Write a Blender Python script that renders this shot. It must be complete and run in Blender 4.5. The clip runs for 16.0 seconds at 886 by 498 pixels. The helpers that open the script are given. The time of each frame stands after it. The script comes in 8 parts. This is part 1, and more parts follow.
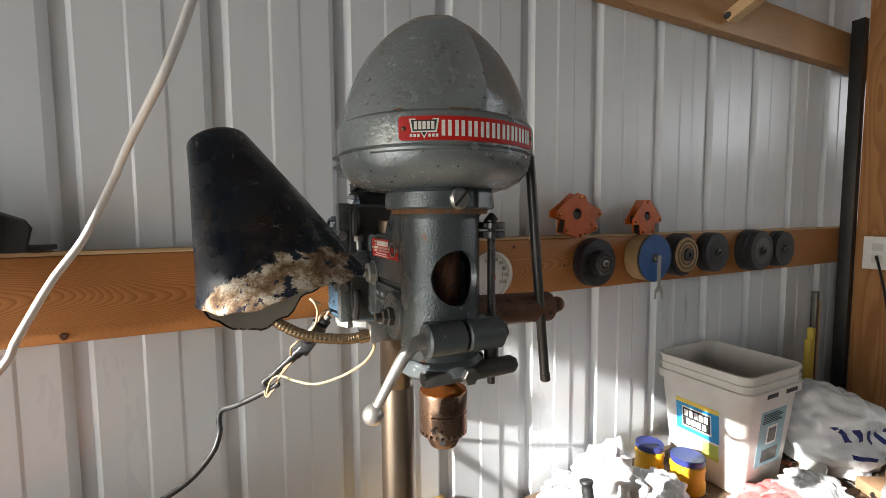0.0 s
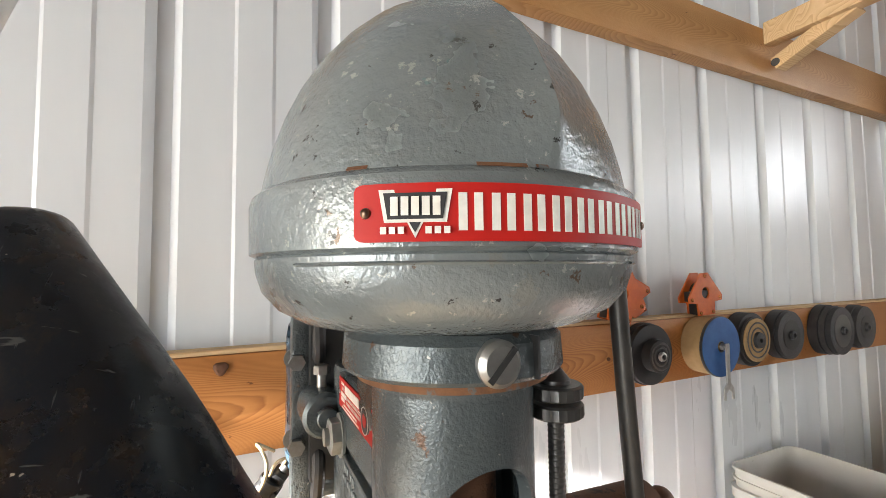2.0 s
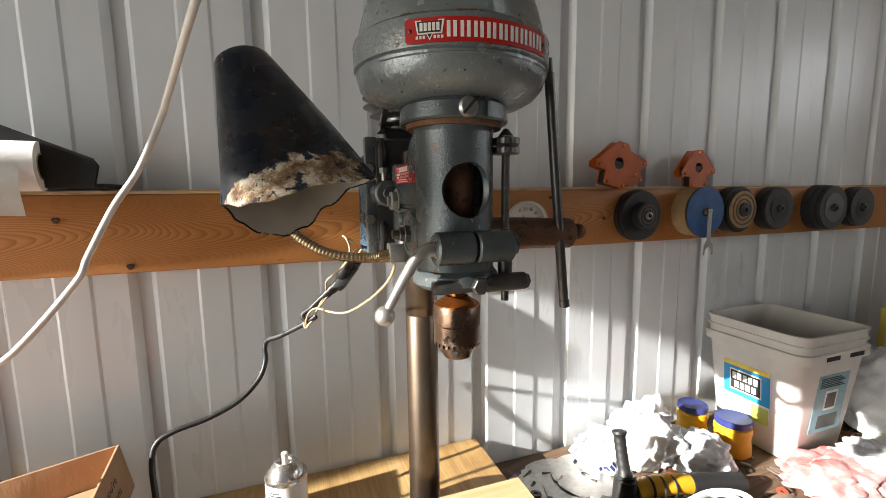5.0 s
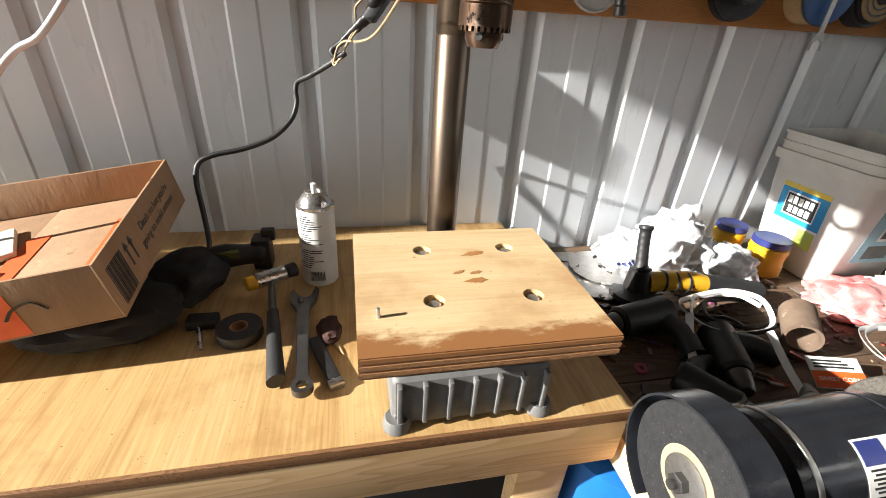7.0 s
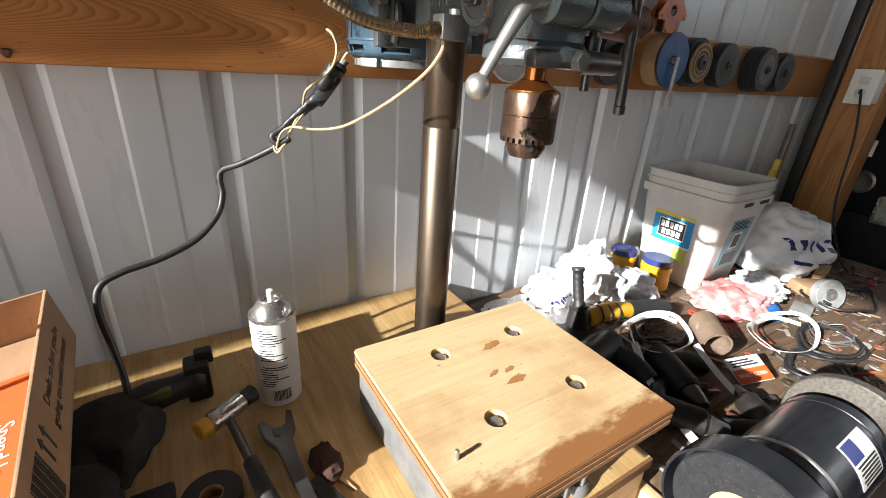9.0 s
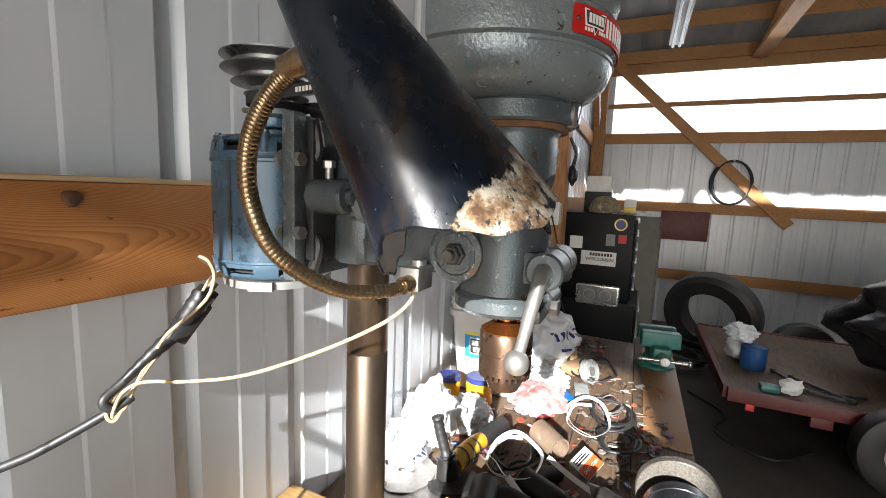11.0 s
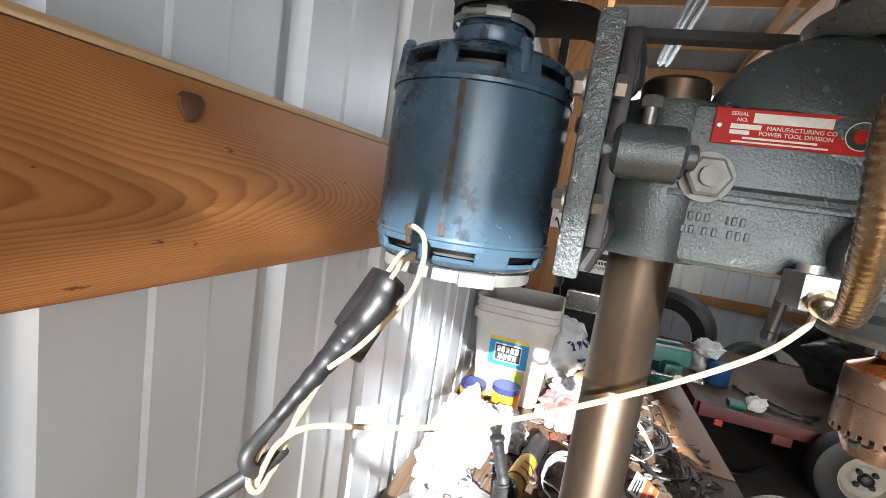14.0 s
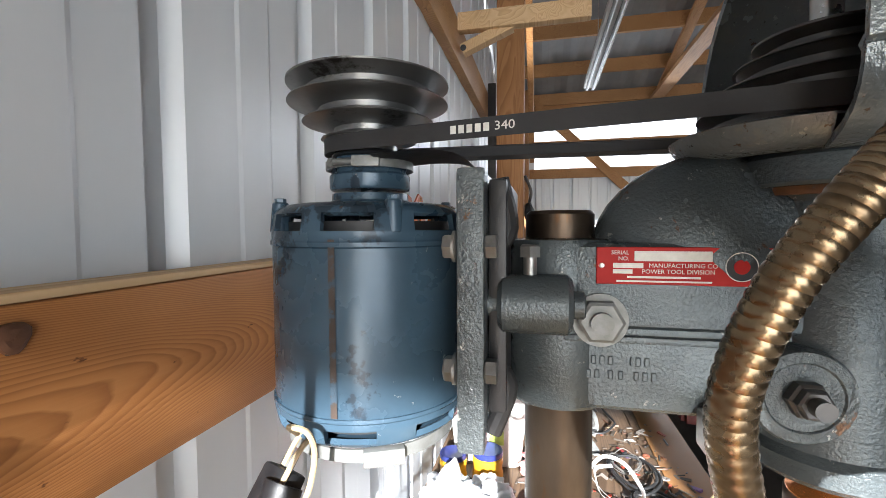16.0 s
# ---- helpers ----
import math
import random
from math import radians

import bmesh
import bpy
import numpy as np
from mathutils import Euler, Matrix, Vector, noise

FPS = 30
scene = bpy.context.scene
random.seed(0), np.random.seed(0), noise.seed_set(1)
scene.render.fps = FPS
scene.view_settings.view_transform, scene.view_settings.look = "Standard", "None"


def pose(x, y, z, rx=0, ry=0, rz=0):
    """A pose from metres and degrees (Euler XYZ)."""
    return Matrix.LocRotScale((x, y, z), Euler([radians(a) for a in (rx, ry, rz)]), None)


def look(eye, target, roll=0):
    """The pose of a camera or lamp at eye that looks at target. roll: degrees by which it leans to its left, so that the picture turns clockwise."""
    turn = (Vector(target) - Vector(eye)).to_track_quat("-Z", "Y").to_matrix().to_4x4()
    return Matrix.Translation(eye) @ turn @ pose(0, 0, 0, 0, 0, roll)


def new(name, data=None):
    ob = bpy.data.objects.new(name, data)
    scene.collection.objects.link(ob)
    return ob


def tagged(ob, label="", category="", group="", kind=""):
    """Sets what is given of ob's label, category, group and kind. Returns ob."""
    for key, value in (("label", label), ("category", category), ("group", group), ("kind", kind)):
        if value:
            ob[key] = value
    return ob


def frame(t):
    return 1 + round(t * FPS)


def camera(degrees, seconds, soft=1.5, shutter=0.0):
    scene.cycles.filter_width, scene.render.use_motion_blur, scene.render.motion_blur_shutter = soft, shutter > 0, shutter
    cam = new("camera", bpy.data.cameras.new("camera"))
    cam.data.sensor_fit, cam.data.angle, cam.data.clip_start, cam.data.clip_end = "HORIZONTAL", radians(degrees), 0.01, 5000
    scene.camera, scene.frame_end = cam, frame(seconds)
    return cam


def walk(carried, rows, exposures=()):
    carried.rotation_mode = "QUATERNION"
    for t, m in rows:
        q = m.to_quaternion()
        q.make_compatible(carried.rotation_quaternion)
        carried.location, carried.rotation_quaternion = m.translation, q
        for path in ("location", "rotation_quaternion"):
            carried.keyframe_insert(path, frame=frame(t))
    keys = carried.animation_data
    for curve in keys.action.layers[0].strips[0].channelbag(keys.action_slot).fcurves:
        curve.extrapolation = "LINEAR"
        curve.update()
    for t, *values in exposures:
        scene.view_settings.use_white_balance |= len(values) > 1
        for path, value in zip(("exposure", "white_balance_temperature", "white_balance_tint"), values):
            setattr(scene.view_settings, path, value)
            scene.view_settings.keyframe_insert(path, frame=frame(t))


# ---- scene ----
cam = camera(92.0, 16.0, soft=0.85)
PATH = [
    (0, (-0.202, -0.561, 1.529), (0.677, 1.23, 1.382), -0.4),
    (0.5, (-0.215, -0.531, 1.533), (0.784, 1.196, 1.386), -1.0),
    (1, (-0.17, -0.442, 1.555), (0.881, 1.259, 1.51), -0.6),
    (1.5, (-0.142, -0.391, 1.573), (0.751, 1.398, 1.645), -0.4),
    (2, (-0.108, -0.363, 1.583), (0.735, 1.448, 1.693), -0.6),
    (2.5, (-0.097, -0.361, 1.584), (0.677, 1.479, 1.717), -0.7),
    (3, (-0.066, -0.363, 1.582), (0.544, 1.535, 1.734), -1.0),
    (3.5, (-0.044, -0.372, 1.57), (0.364, 1.579, 1.726), -1.2),
    (4, (-0.08, -0.426, 1.539), (0.247, 1.547, 1.595), -1.2),
    (4.5, (-0.13, -0.504, 1.499), (0.377, 1.426, 1.356), -1.0),
    (5, (-0.173, -0.59, 1.467), (0.484, 1.281, 1.21), -0.7),
    (5.2, (-0.192, -0.609, 1.44), (0.47, 1.247, 1.096), -0.7),
    (7.3, (-0.137, -0.613, 1.313), (0.255, 1.088, 0.336), 4.2),
    (7.5, (-0.178, -0.596, 1.316), (0.263, 1.104, 0.358), 4.0),
    (8, (-0.32, -0.556, 1.326), (0.386, 1.083, 0.423), 2.8),
    (8.3, (-0.347, -0.538, 1.319), (0.538, 1.037, 0.463), 3.4),
    (8.5, (-0.351, -0.52, 1.334), (0.614, 1.006, 0.473), 3.7),
    (8.7, (-0.338, -0.501, 1.344), (0.662, 1.018, 0.512), 3.8),
    (9, (-0.298, -0.473, 1.366), (0.712, 1.059, 0.57), 3.9),
    (9.5, (-0.323, -0.428, 1.396), (0.899, 1.046, 0.818), 3.9),
    (10, (-0.385, -0.381, 1.449), (1.156, 0.818, 1.016), -0.4),
    (10.2, (-0.402, -0.372, 1.456), (1.19, 0.774, 1.068), -0.7),
    (12.3, (-0.385, -0.089, 1.515), (1.58, 0.248, 1.356), 7.1),
    (12.5, (-0.378, -0.082, 1.52), (1.564, 0.37, 1.368), 5.9),
    (13, (-0.365, -0.012, 1.534), (1.587, 0.416, 1.452), 4.3),
    (13.5, (-0.362, 0.023, 1.471), (1.564, 0.543, 1.331), 6.8),
    (14, (-0.361, 0.053, 1.424), (1.538, 0.622, 1.155), 8.6),
    (14.5, (-0.339, 0.051, 1.447), (1.56, 0.618, 1.18), 6.0),
    (15, (-0.324, 0.039, 1.478), (1.59, 0.571, 1.25), 3.0),
    (15.5, (-0.311, 0.025, 1.498), (1.622, 0.508, 1.33), 1.1),
    (16, (-0.314, 0.014, 1.515), (1.632, 0.465, 1.417), -0.3),
]
walk(cam, [(t, look(eye, target, roll)) for t, eye, target, roll in PATH],
     exposures=[(0, 1.98, 6300, 10), (0.8, 2.1, 6300, 10), (1.5, 2.85, 6300, 10), (2.0, 3.2, 6300, 10), (3.5, 3.2, 6300, 10), (4.0, 2.8, 6350, 10), (4.5, 2.3, 6400, 10), (5.2, 1.85, 6450, 10), (7.3, 1.62, 6250, 10), (9.0, 1.66, 6100, 10), (10.2, 1.98, 6050, 10), (12.3, 2.1, 6150, 10), (13.5, 2.32, 5950, 10), (16.0, 2.32, 5850, 10)])

from mathutils.bvhtree import BVHTree

# ---- light ----
SUN_EL, SUN_AZ = radians(22.5), radians(7.5)
travel = Vector((math.cos(SUN_EL) * math.cos(SUN_AZ), math.cos(SUN_EL) * math.sin(SUN_AZ), -math.sin(SUN_EL)))
world = bpy.data.worlds.new("sky")
scene.world = world
world.use_nodes = True
wn = world.node_tree.nodes
sky = wn.new("ShaderNodeTexSky")
sky.sky_type = "NISHITA"
sky.sun_disc = False
sky.sun_elevation = SUN_EL
sky.sun_rotation = math.atan2(-travel.x, -travel.y)
wn["Background"].inputs[1].default_value = 0.05
world.node_tree.links.new(sky.outputs[0], wn["Background"].inputs[0])
sun = new("sun", bpy.data.lights.new("sun", "SUN"))
sun.data.energy, sun.data.angle, sun.data.color = 5.0, radians(0.6), (1.0, 0.95, 0.87)
sun.matrix_world = Matrix.Translation((-6, 0, 5)) @ travel.to_track_quat("-Z", "Y").to_matrix().to_4x4()


def window_light(name, eye, target, w, h, power, color=(1, 1, 1)):
    lamp = new(name, bpy.data.lights.new(name, "AREA"))
    lamp.data.shape, lamp.data.size, lamp.data.size_y = "RECTANGLE", w, h
    lamp.data.energy, lamp.data.color = power, color
    lamp.matrix_world = look(eye, target)
    return lamp


# added area lamps inside the openings, filling in for sky light; the door is unseen
window_light("door_daylight", (-3.95, -1.7, 1.35), (0, -1.1, 1.2), 2.9, 2.3, 15.5, (0.93, 0.97, 1.0))
window_light("east_window_daylight", (4.9, -1.6, 2.6), (0, -1.6, 1.2), 3.6, 0.7, 4, (0.95, 0.98, 1.0))


# ---- materials ----
def nodes_of(name):
    m = bpy.data.materials.new(name)
    m.use_nodes = True
    t = m.node_tree
    return m, t, t.nodes["Principled BSDF"]


def ramp(t, src, stops):
    r = t.nodes.new("ShaderNodeValToRGB")
    while len(r.color_ramp.elements) < len(stops):
        r.color_ramp.elements.new(0.5)
    for e, (p, c) in zip(r.color_ramp.elements, stops):
        e.position = p
        e.color = (*c, 1) if len(c) == 3 else c
    t.links.new(src, r.inputs[0])
    return r.outputs[0]


def coords(t, scale=(1, 1, 1), which="Object"):
    c = t.nodes.new("ShaderNodeTexCoord")
    mp = t.nodes.new("ShaderNodeMapping")
    mp.inputs["Scale"].default_value = scale
    t.links.new(c.outputs[which], mp.inputs[0])
    return mp.outputs[0]


def noisy(t, vec, scale, detail=5, rough=0.6, dist=0.0):
    n = t.nodes.new("ShaderNodeTexNoise")
    n.inputs["Scale"].default_value = scale
    n.inputs["Detail"].default_value = detail
    n.inputs["Roughness"].default_value = rough
    n.inputs["Distortion"].default_value = dist
    t.links.new(vec, n.inputs["Vector"])
    return n.outputs[0]


def blend(t, fac, a, b, kind="MIX"):
    m = t.nodes.new("ShaderNodeMix")
    m.data_type, m.blend_type = "RGBA", kind
    for sock, v in ((m.inputs[0], fac), (m.inputs[6], a), (m.inputs[7], b)):
        if isinstance(v, (int, float)):
            sock.default_value = v
        elif isinstance(v, tuple):
            sock.default_value = (*v, 1)
        else:
            t.links.new(v, sock)
    return m.outputs[2]


def bumped(t, bsdf, height, strength, distance=0.002):
    b = t.nodes.new("ShaderNodeBump")
    b.inputs["Strength"].default_value = strength
    b.inputs["Distance"].default_value = distance
    t.links.new(height, b.inputs["Height"])
    t.links.new(b.outputs[0], bsdf.inputs["Normal"])


def mat(name, a, b=None, rough=0.5, metal=0.0, scale=30, bump=0.15, bscale=300, wear=None, wear_at=0.62, wscale=40, stretch=(1, 1, 1), rvar=0.12, wmetal=None, dist=0.0008, rnd=0.0, coat=0.0, spec=None, chips=()):
    """Two-tone noise, fine relief, an optional wear colour in patches, and chips of (colour, scale, threshold)."""
    m, t, p = nodes_of(name)
    v = coords(t, stretch)
    b = b or tuple(c * 0.75 for c in a)
    n1 = noisy(t, v, scale)
    col = blend(t, ramp(t, n1, [(0.3, (0, 0, 0)), (0.7, (1, 1, 1))]), a, b)
    n2 = noisy(t, v, bscale, 3)
    if wear:
        w = ramp(t, noisy(t, v, wscale, 8, 0.7), [(wear_at, (0, 0, 0)), (wear_at + 0.05, (1, 1, 1))])
        col = blend(t, w, col, wear)
        if wmetal is not None:
            mx = t.nodes.new("ShaderNodeMapRange")
            mx.inputs["To Min"].default_value, mx.inputs["To Max"].default_value = metal, wmetal
            t.links.new(w, mx.inputs[0])
            t.links.new(mx.outputs[0], p.inputs["Metallic"])
    for colour, cscale, cat in chips:
        cm = ramp(t, noisy(t, v, cscale, 6, 0.7), [(cat, (0, 0, 0)), (cat + 0.02, (1, 1, 1))])
        col = blend(t, cm, col, colour)
    if rnd:
        o = t.nodes.new("ShaderNodeObjectInfo")
        hs = t.nodes.new("ShaderNodeHueSaturation")
        mr = t.nodes.new("ShaderNodeMapRange")
        mr.inputs["To Min"].default_value, mr.inputs["To Max"].default_value = 1 - rnd, 1 + rnd
        t.links.new(o.outputs["Random"], mr.inputs[0])
        t.links.new(mr.outputs[0], hs.inputs["Value"])
        t.links.new(col, hs.inputs["Color"])
        col = hs.outputs[0]
    t.links.new(col, p.inputs["Base Color"])
    if not (wear and wmetal is not None):
        p.inputs["Metallic"].default_value = metal
    rr = t.nodes.new("ShaderNodeMapRange")
    rr.inputs["To Min"].default_value, rr.inputs["To Max"].default_value = max(0.03, rough - rvar), min(1, rough + rvar)
    t.links.new(n1, rr.inputs[0])
    t.links.new(rr.outputs[0], p.inputs["Roughness"])
    if coat:
        p.inputs["Coat Weight"].default_value = coat
        p.inputs["Coat Roughness"].default_value = 0.15
    if spec is not None:
        p.inputs["Specular IOR Level"].default_value = spec
    if bump:
        bumped(t, p, n2, bump, dist)
    return m


def wood(name, light, mid, dark, along="x", rings=9.0, rough=0.6, knots=True, grain=1.0, dirt=None, stretch=0.1):
    """Sawn softwood: growth rings cut at a slant, fine fibres, and stains."""
    m, t, p = nodes_of(name)
    k = {"x": (stretch, 1, 1), "y": (1, stretch, 1), "z": (1, 1, stretch)}[along]
    f = {"x": (0.02, 1, 1), "y": (1, 0.02, 1), "z": (1, 1, 0.02)}[along]
    v = coords(t, k)
    big = noisy(t, v, rings, 2.5, 0.5, 0.6)
    mul = t.nodes.new("ShaderNodeMath")
    mul.operation, mul.inputs[1].default_value = "MULTIPLY", 26.0 * grain
    t.links.new(big, mul.inputs[0])
    fr = t.nodes.new("ShaderNodeMath")
    fr.operation = "FRACT"
    t.links.new(mul.outputs[0], fr.inputs[0])
    rings_c = ramp(t, fr.outputs[0], [(0.0, light), (0.55, mid), (0.88, dark), (1.0, light)])
    fib = noisy(t, coords(t, f), 260, 4, 0.6)
    col = blend(t, 0.36, rings_c, ramp(t, fib, [(0.3, mid), (0.7, light)]))
    tone = ramp(t, noisy(t, coords(t), 3.0, 4), [(0.3, (0.82, 0.78, 0.72)), (0.65, (1, 1, 1))])
    col = blend(t, 0.8, col, tone, "MULTIPLY")
    if dirt:
        d = ramp(t, noisy(t, coords(t), 9.0, 8, 0.7), [(0.55, (0, 0, 0)), (0.75, (1, 1, 1))])
        col = blend(t, d, col, dirt)
    t.links.new(col, p.inputs["Base Color"])
    p.inputs["Roughness"].default_value = rough
    p.inputs["Specular IOR Level"].default_value = 0.35
    bumped(t, p, fib, 0.25, 0.0008)
    return m


def flat_sawn(name, light, mid, dark, zc, rough=0.5):
    """Flat-sawn board lying along x: nested growth arcs, ovals and fine fibres."""
    m, t, p = nodes_of(name)

    def calc(op, a, b=None):
        n = t.nodes.new("ShaderNodeMath")
        n.operation = op
        for i, v in enumerate((a, b)):
            if v is None:
                continue
            if isinstance(v, (int, float)):
                n.inputs[i].default_value = v
            else:
                t.links.new(v, n.inputs[i])
        return n.outputs[0]

    sep = t.nodes.new("ShaderNodeSeparateXYZ")
    t.links.new(coords(t), sep.inputs[0])
    wander = calc("MULTIPLY", calc("SUBTRACT", noisy(t, coords(t, (1, 0, 0)), 1.3, 2), 0.5), 0.11)
    off = calc("SUBTRACT", calc("SUBTRACT", sep.outputs["Z"], zc), wander)
    bow = calc("MULTIPLY", calc("MULTIPLY", off, off), 5200.0)
    lump_ = calc("MULTIPLY", noisy(t, coords(t, (0.34, 1, 1)), 6.5, 2, 0.5), 20.0)
    fine = calc("MULTIPLY", noisy(t, coords(t, (0.25, 1, 1)), 60, 3, 0.6), 0.7)
    f = calc("ADD", calc("ADD", calc("MULTIPLY", sep.outputs["X"], 42.0), bow), calc("ADD", lump_, fine))
    rings = ramp(t, calc("FRACT", f), [(0.0, light), (0.45, mid), (0.86, dark), (1.0, light)])
    fib = noisy(t, coords(t, (0.02, 1, 1)), 300, 4, 0.6)
    col = blend(t, 0.34, rings, ramp(t, fib, [(0.3, mid), (0.7, light)]))
    tone = ramp(t, noisy(t, coords(t, (0.6, 1, 1)), 4.5, 5, 0.6), [(0.32, (0.74, 0.68, 0.60)), (0.62, (1, 1, 1))])
    col = blend(t, 0.85, col, tone, "MULTIPLY")
    specks = ramp(t, noisy(t, coords(t, (0.4, 1, 1)), 90, 4, 0.6), [(0.70, (0, 0, 0)), (0.74, (1, 1, 1))])
    col = blend(t, specks, col, tuple(c * 0.5 for c in dark))
    t.links.new(col, p.inputs["Base Color"])
    p.inputs["Roughness"].default_value = rough
    p.inputs["Specular IOR Level"].default_value = 0.35
    bumped(t, p, fib, 0.25, 0.0008)
    return m


M = {}
M["steel"] = mat("galvanised_white_steel", (0.72, 0.745, 0.77), (0.64, 0.67, 0.70), rough=0.30, scale=5, bump=0.05, bscale=60, wear=(0.52, 0.51, 0.48), wear_at=0.72, wscale=22, rvar=0.1, stretch=(1, 1, 0.25), spec=0.6, chips=(((0.30, 0.28, 0.26), 190, 0.74),))
M["roofsteel"] = mat("roof_steel", (0.30, 0.30, 0.29), (0.23, 0.23, 0.225), rough=0.5, scale=3, bump=0.05)
M["dullnut"] = mat("weathered_zinc", (0.27, 0.275, 0.265), (0.19, 0.19, 0.175), rough=0.5, metal=0.45, scale=90, bump=0.25, bscale=300)
M["girt"] = flat_sawn("girt_pine", (0.55, 0.255, 0.082), (0.47, 0.20, 0.060), (0.27, 0.096, 0.026), 1.40)
M["frame"] = wood("frame_pine", (0.50, 0.27, 0.11), (0.42, 0.21, 0.08), (0.29, 0.13, 0.045), "x", 7.0)
M["post"] = wood("post_pine", (0.46, 0.23, 0.09), (0.38, 0.18, 0.065), (0.26, 0.11, 0.04), "z", 7.0)
M["palewood"] = wood("pale_lumber", (0.72, 0.52, 0.30), (0.62, 0.42, 0.22), (0.48, 0.30, 0.14), "x", 7.0)


def stained_board(name, k, f, tones, patch, soaked, edge, freq=34):
    """Plywood face: faint grain, specks, stains, and oil soaked in along the front edge."""
    m, t, p = nodes_of(name)
    v = coords(t)
    g = noisy(t, coords(t, k), freq, 4, 0.6, 0.7)
    col = ramp(t, g, [(0.30, tones[0]), (0.50, tones[1]), (0.70, tones[2])])
    col = blend(t, 0.45, col, ramp(t, noisy(t, coords(t, f), 240, 4, 0.65), [(0.3, tones[0]), (0.7, tones[2])]))
    col = blend(t, ramp(t, noisy(t, v, 7, 7, 0.62), [(0.50, (0, 0, 0)), (0.78, (1, 1, 1))]), col, patch)
    sep = t.nodes.new("ShaderNodeSeparateXYZ")
    t.links.new(v, sep.inputs[0])
    e = t.nodes.new("ShaderNodeMapRange")
    e.inputs["From Min"].default_value, e.inputs["From Max"].default_value = edge - 0.047, edge
    e.inputs["To Min"].default_value, e.inputs["To Max"].default_value = 0.34, -0.10
    t.links.new(sep.outputs["Y"], e.inputs[0])
    a = t.nodes.new("ShaderNodeMath")
    t.links.new(e.outputs[0], a.inputs[0])
    t.links.new(noisy(t, coords(t, (0.5, 1, 1)), 22, 8, 0.7), a.inputs[1])
    soak = ramp(t, a.outputs[0], [(0.58, (0, 0, 0)), (0.72, (1, 1, 1))])
    col = blend(t, soak, col, soaked)
    knots = ramp(t, noisy(t, coords(t, tuple(max(c, 0.3) for c in k)), 10, 3, 0.5, 0.4), [(0.715, (0, 0, 0)), (0.74, (1, 1, 1))])
    col = blend(t, knots, col, tuple(c * 0.45 for c in patch))
    spots = ramp(t, noisy(t, v, 52, 5, 0.6), [(0.70, (0, 0, 0)), (0.73, (1, 1, 1))])
    col = blend(t, spots, col, (0.26, 0.125, 0.05))
    speck = ramp(t, noisy(t, v, 330, 2, 0.5), [(0.72, (0, 0, 0)), (0.75, (1, 1, 1))])
    col = blend(t, speck, col, (0.16, 0.09, 0.045))
    t.links.new(col, p.inputs["Base Color"])
    p.inputs["Roughness"].default_value = 0.5
    bumped(t, p, g, 0.25, 0.0008)
    return m


M["board"] = stained_board("table_plywood", (0.12, 1, 1), (0.03, 1, 1), ((0.44, 0.30, 0.15), (0.58, 0.43, 0.235), (0.63, 0.48, 0.28)), (0.36, 0.20, 0.085), (0.24, 0.105, 0.035), -0.258)
M["ply"] = stained_board("bench_plywood", (1, 0.10, 1), (1, 0.03, 1), ((0.34, 0.18, 0.052), (0.63, 0.405, 0.16), (0.73, 0.515, 0.245)), (0.36, 0.19, 0.06), (0.30, 0.15, 0.055), -0.262, 24)
M["pulley"] = mat("dull_cast_pulley", (0.33, 0.33, 0.325), (0.22, 0.22, 0.215), rough=0.36, metal=0.92, scale=40, bump=0.1, bscale=220, wear=(0.07, 0.065, 0.06), wear_at=0.60, wscale=30, stretch=(0.4, 0.4, 1))
M["orangerust"] = mat("orange_rust", (0.20, 0.085, 0.032), (0.11, 0.048, 0.022), rough=0.85, scale=90, bump=0.5, wear=(0.10, 0.11, 0.11), wear_at=0.56, wscale=60)
M["girt2"] = flat_sawn("upper_girt_pine", (0.58, 0.345, 0.15), (0.52, 0.285, 0.11), (0.40, 0.20, 0.07), 2.185)
M["plateworn"] = mat("worn_grey_plate", (0.125, 0.14, 0.142), (0.075, 0.085, 0.088), rough=0.30, metal=0.45, scale=30, bump=0.8, bscale=330, dist=0.0018, chips=(((0.42, 0.41, 0.38), 90, 0.64), ((0.16, 0.085, 0.045), 40, 0.61)))
M["seam"] = mat("rusted_blue_seam", (0.055, 0.036, 0.026), (0.035, 0.024, 0.018), rough=0.7, scale=70, bump=0.4, wear=(0.040, 0.070, 0.10), wear_at=0.52, wscale=55)
M["nut"] = mat("dull_zinc_nut", (0.36, 0.355, 0.34), (0.25, 0.24, 0.22), rough=0.36, metal=0.85, scale=90, bump=0.2, bscale=300)
M["plyedge"] = wood("plywood_edge", (0.34, 0.18, 0.08), (0.22, 0.105, 0.045), (0.11, 0.05, 0.022), "x", 60.0, 0.7)
M["oldwood"] = wood("worn_bench_wood", (0.17, 0.115, 0.075), (0.125, 0.08, 0.05), (0.07, 0.045, 0.028), "x", 6.0, 0.6, dirt=(0.04, 0.03, 0.024))
M["concrete"] = mat("concrete", (0.085, 0.076, 0.066), (0.055, 0.049, 0.043), rough=0.8, scale=2.5, bump=0.3, bscale=80, wear=(0.06, 0.053, 0.046), wear_at=0.58, wscale=6)
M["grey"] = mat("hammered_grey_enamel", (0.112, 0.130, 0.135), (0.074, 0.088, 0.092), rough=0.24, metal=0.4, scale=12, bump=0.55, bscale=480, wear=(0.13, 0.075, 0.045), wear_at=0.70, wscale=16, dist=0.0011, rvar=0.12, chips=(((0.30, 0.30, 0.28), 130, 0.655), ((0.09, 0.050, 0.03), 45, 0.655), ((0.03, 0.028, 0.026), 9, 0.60)))
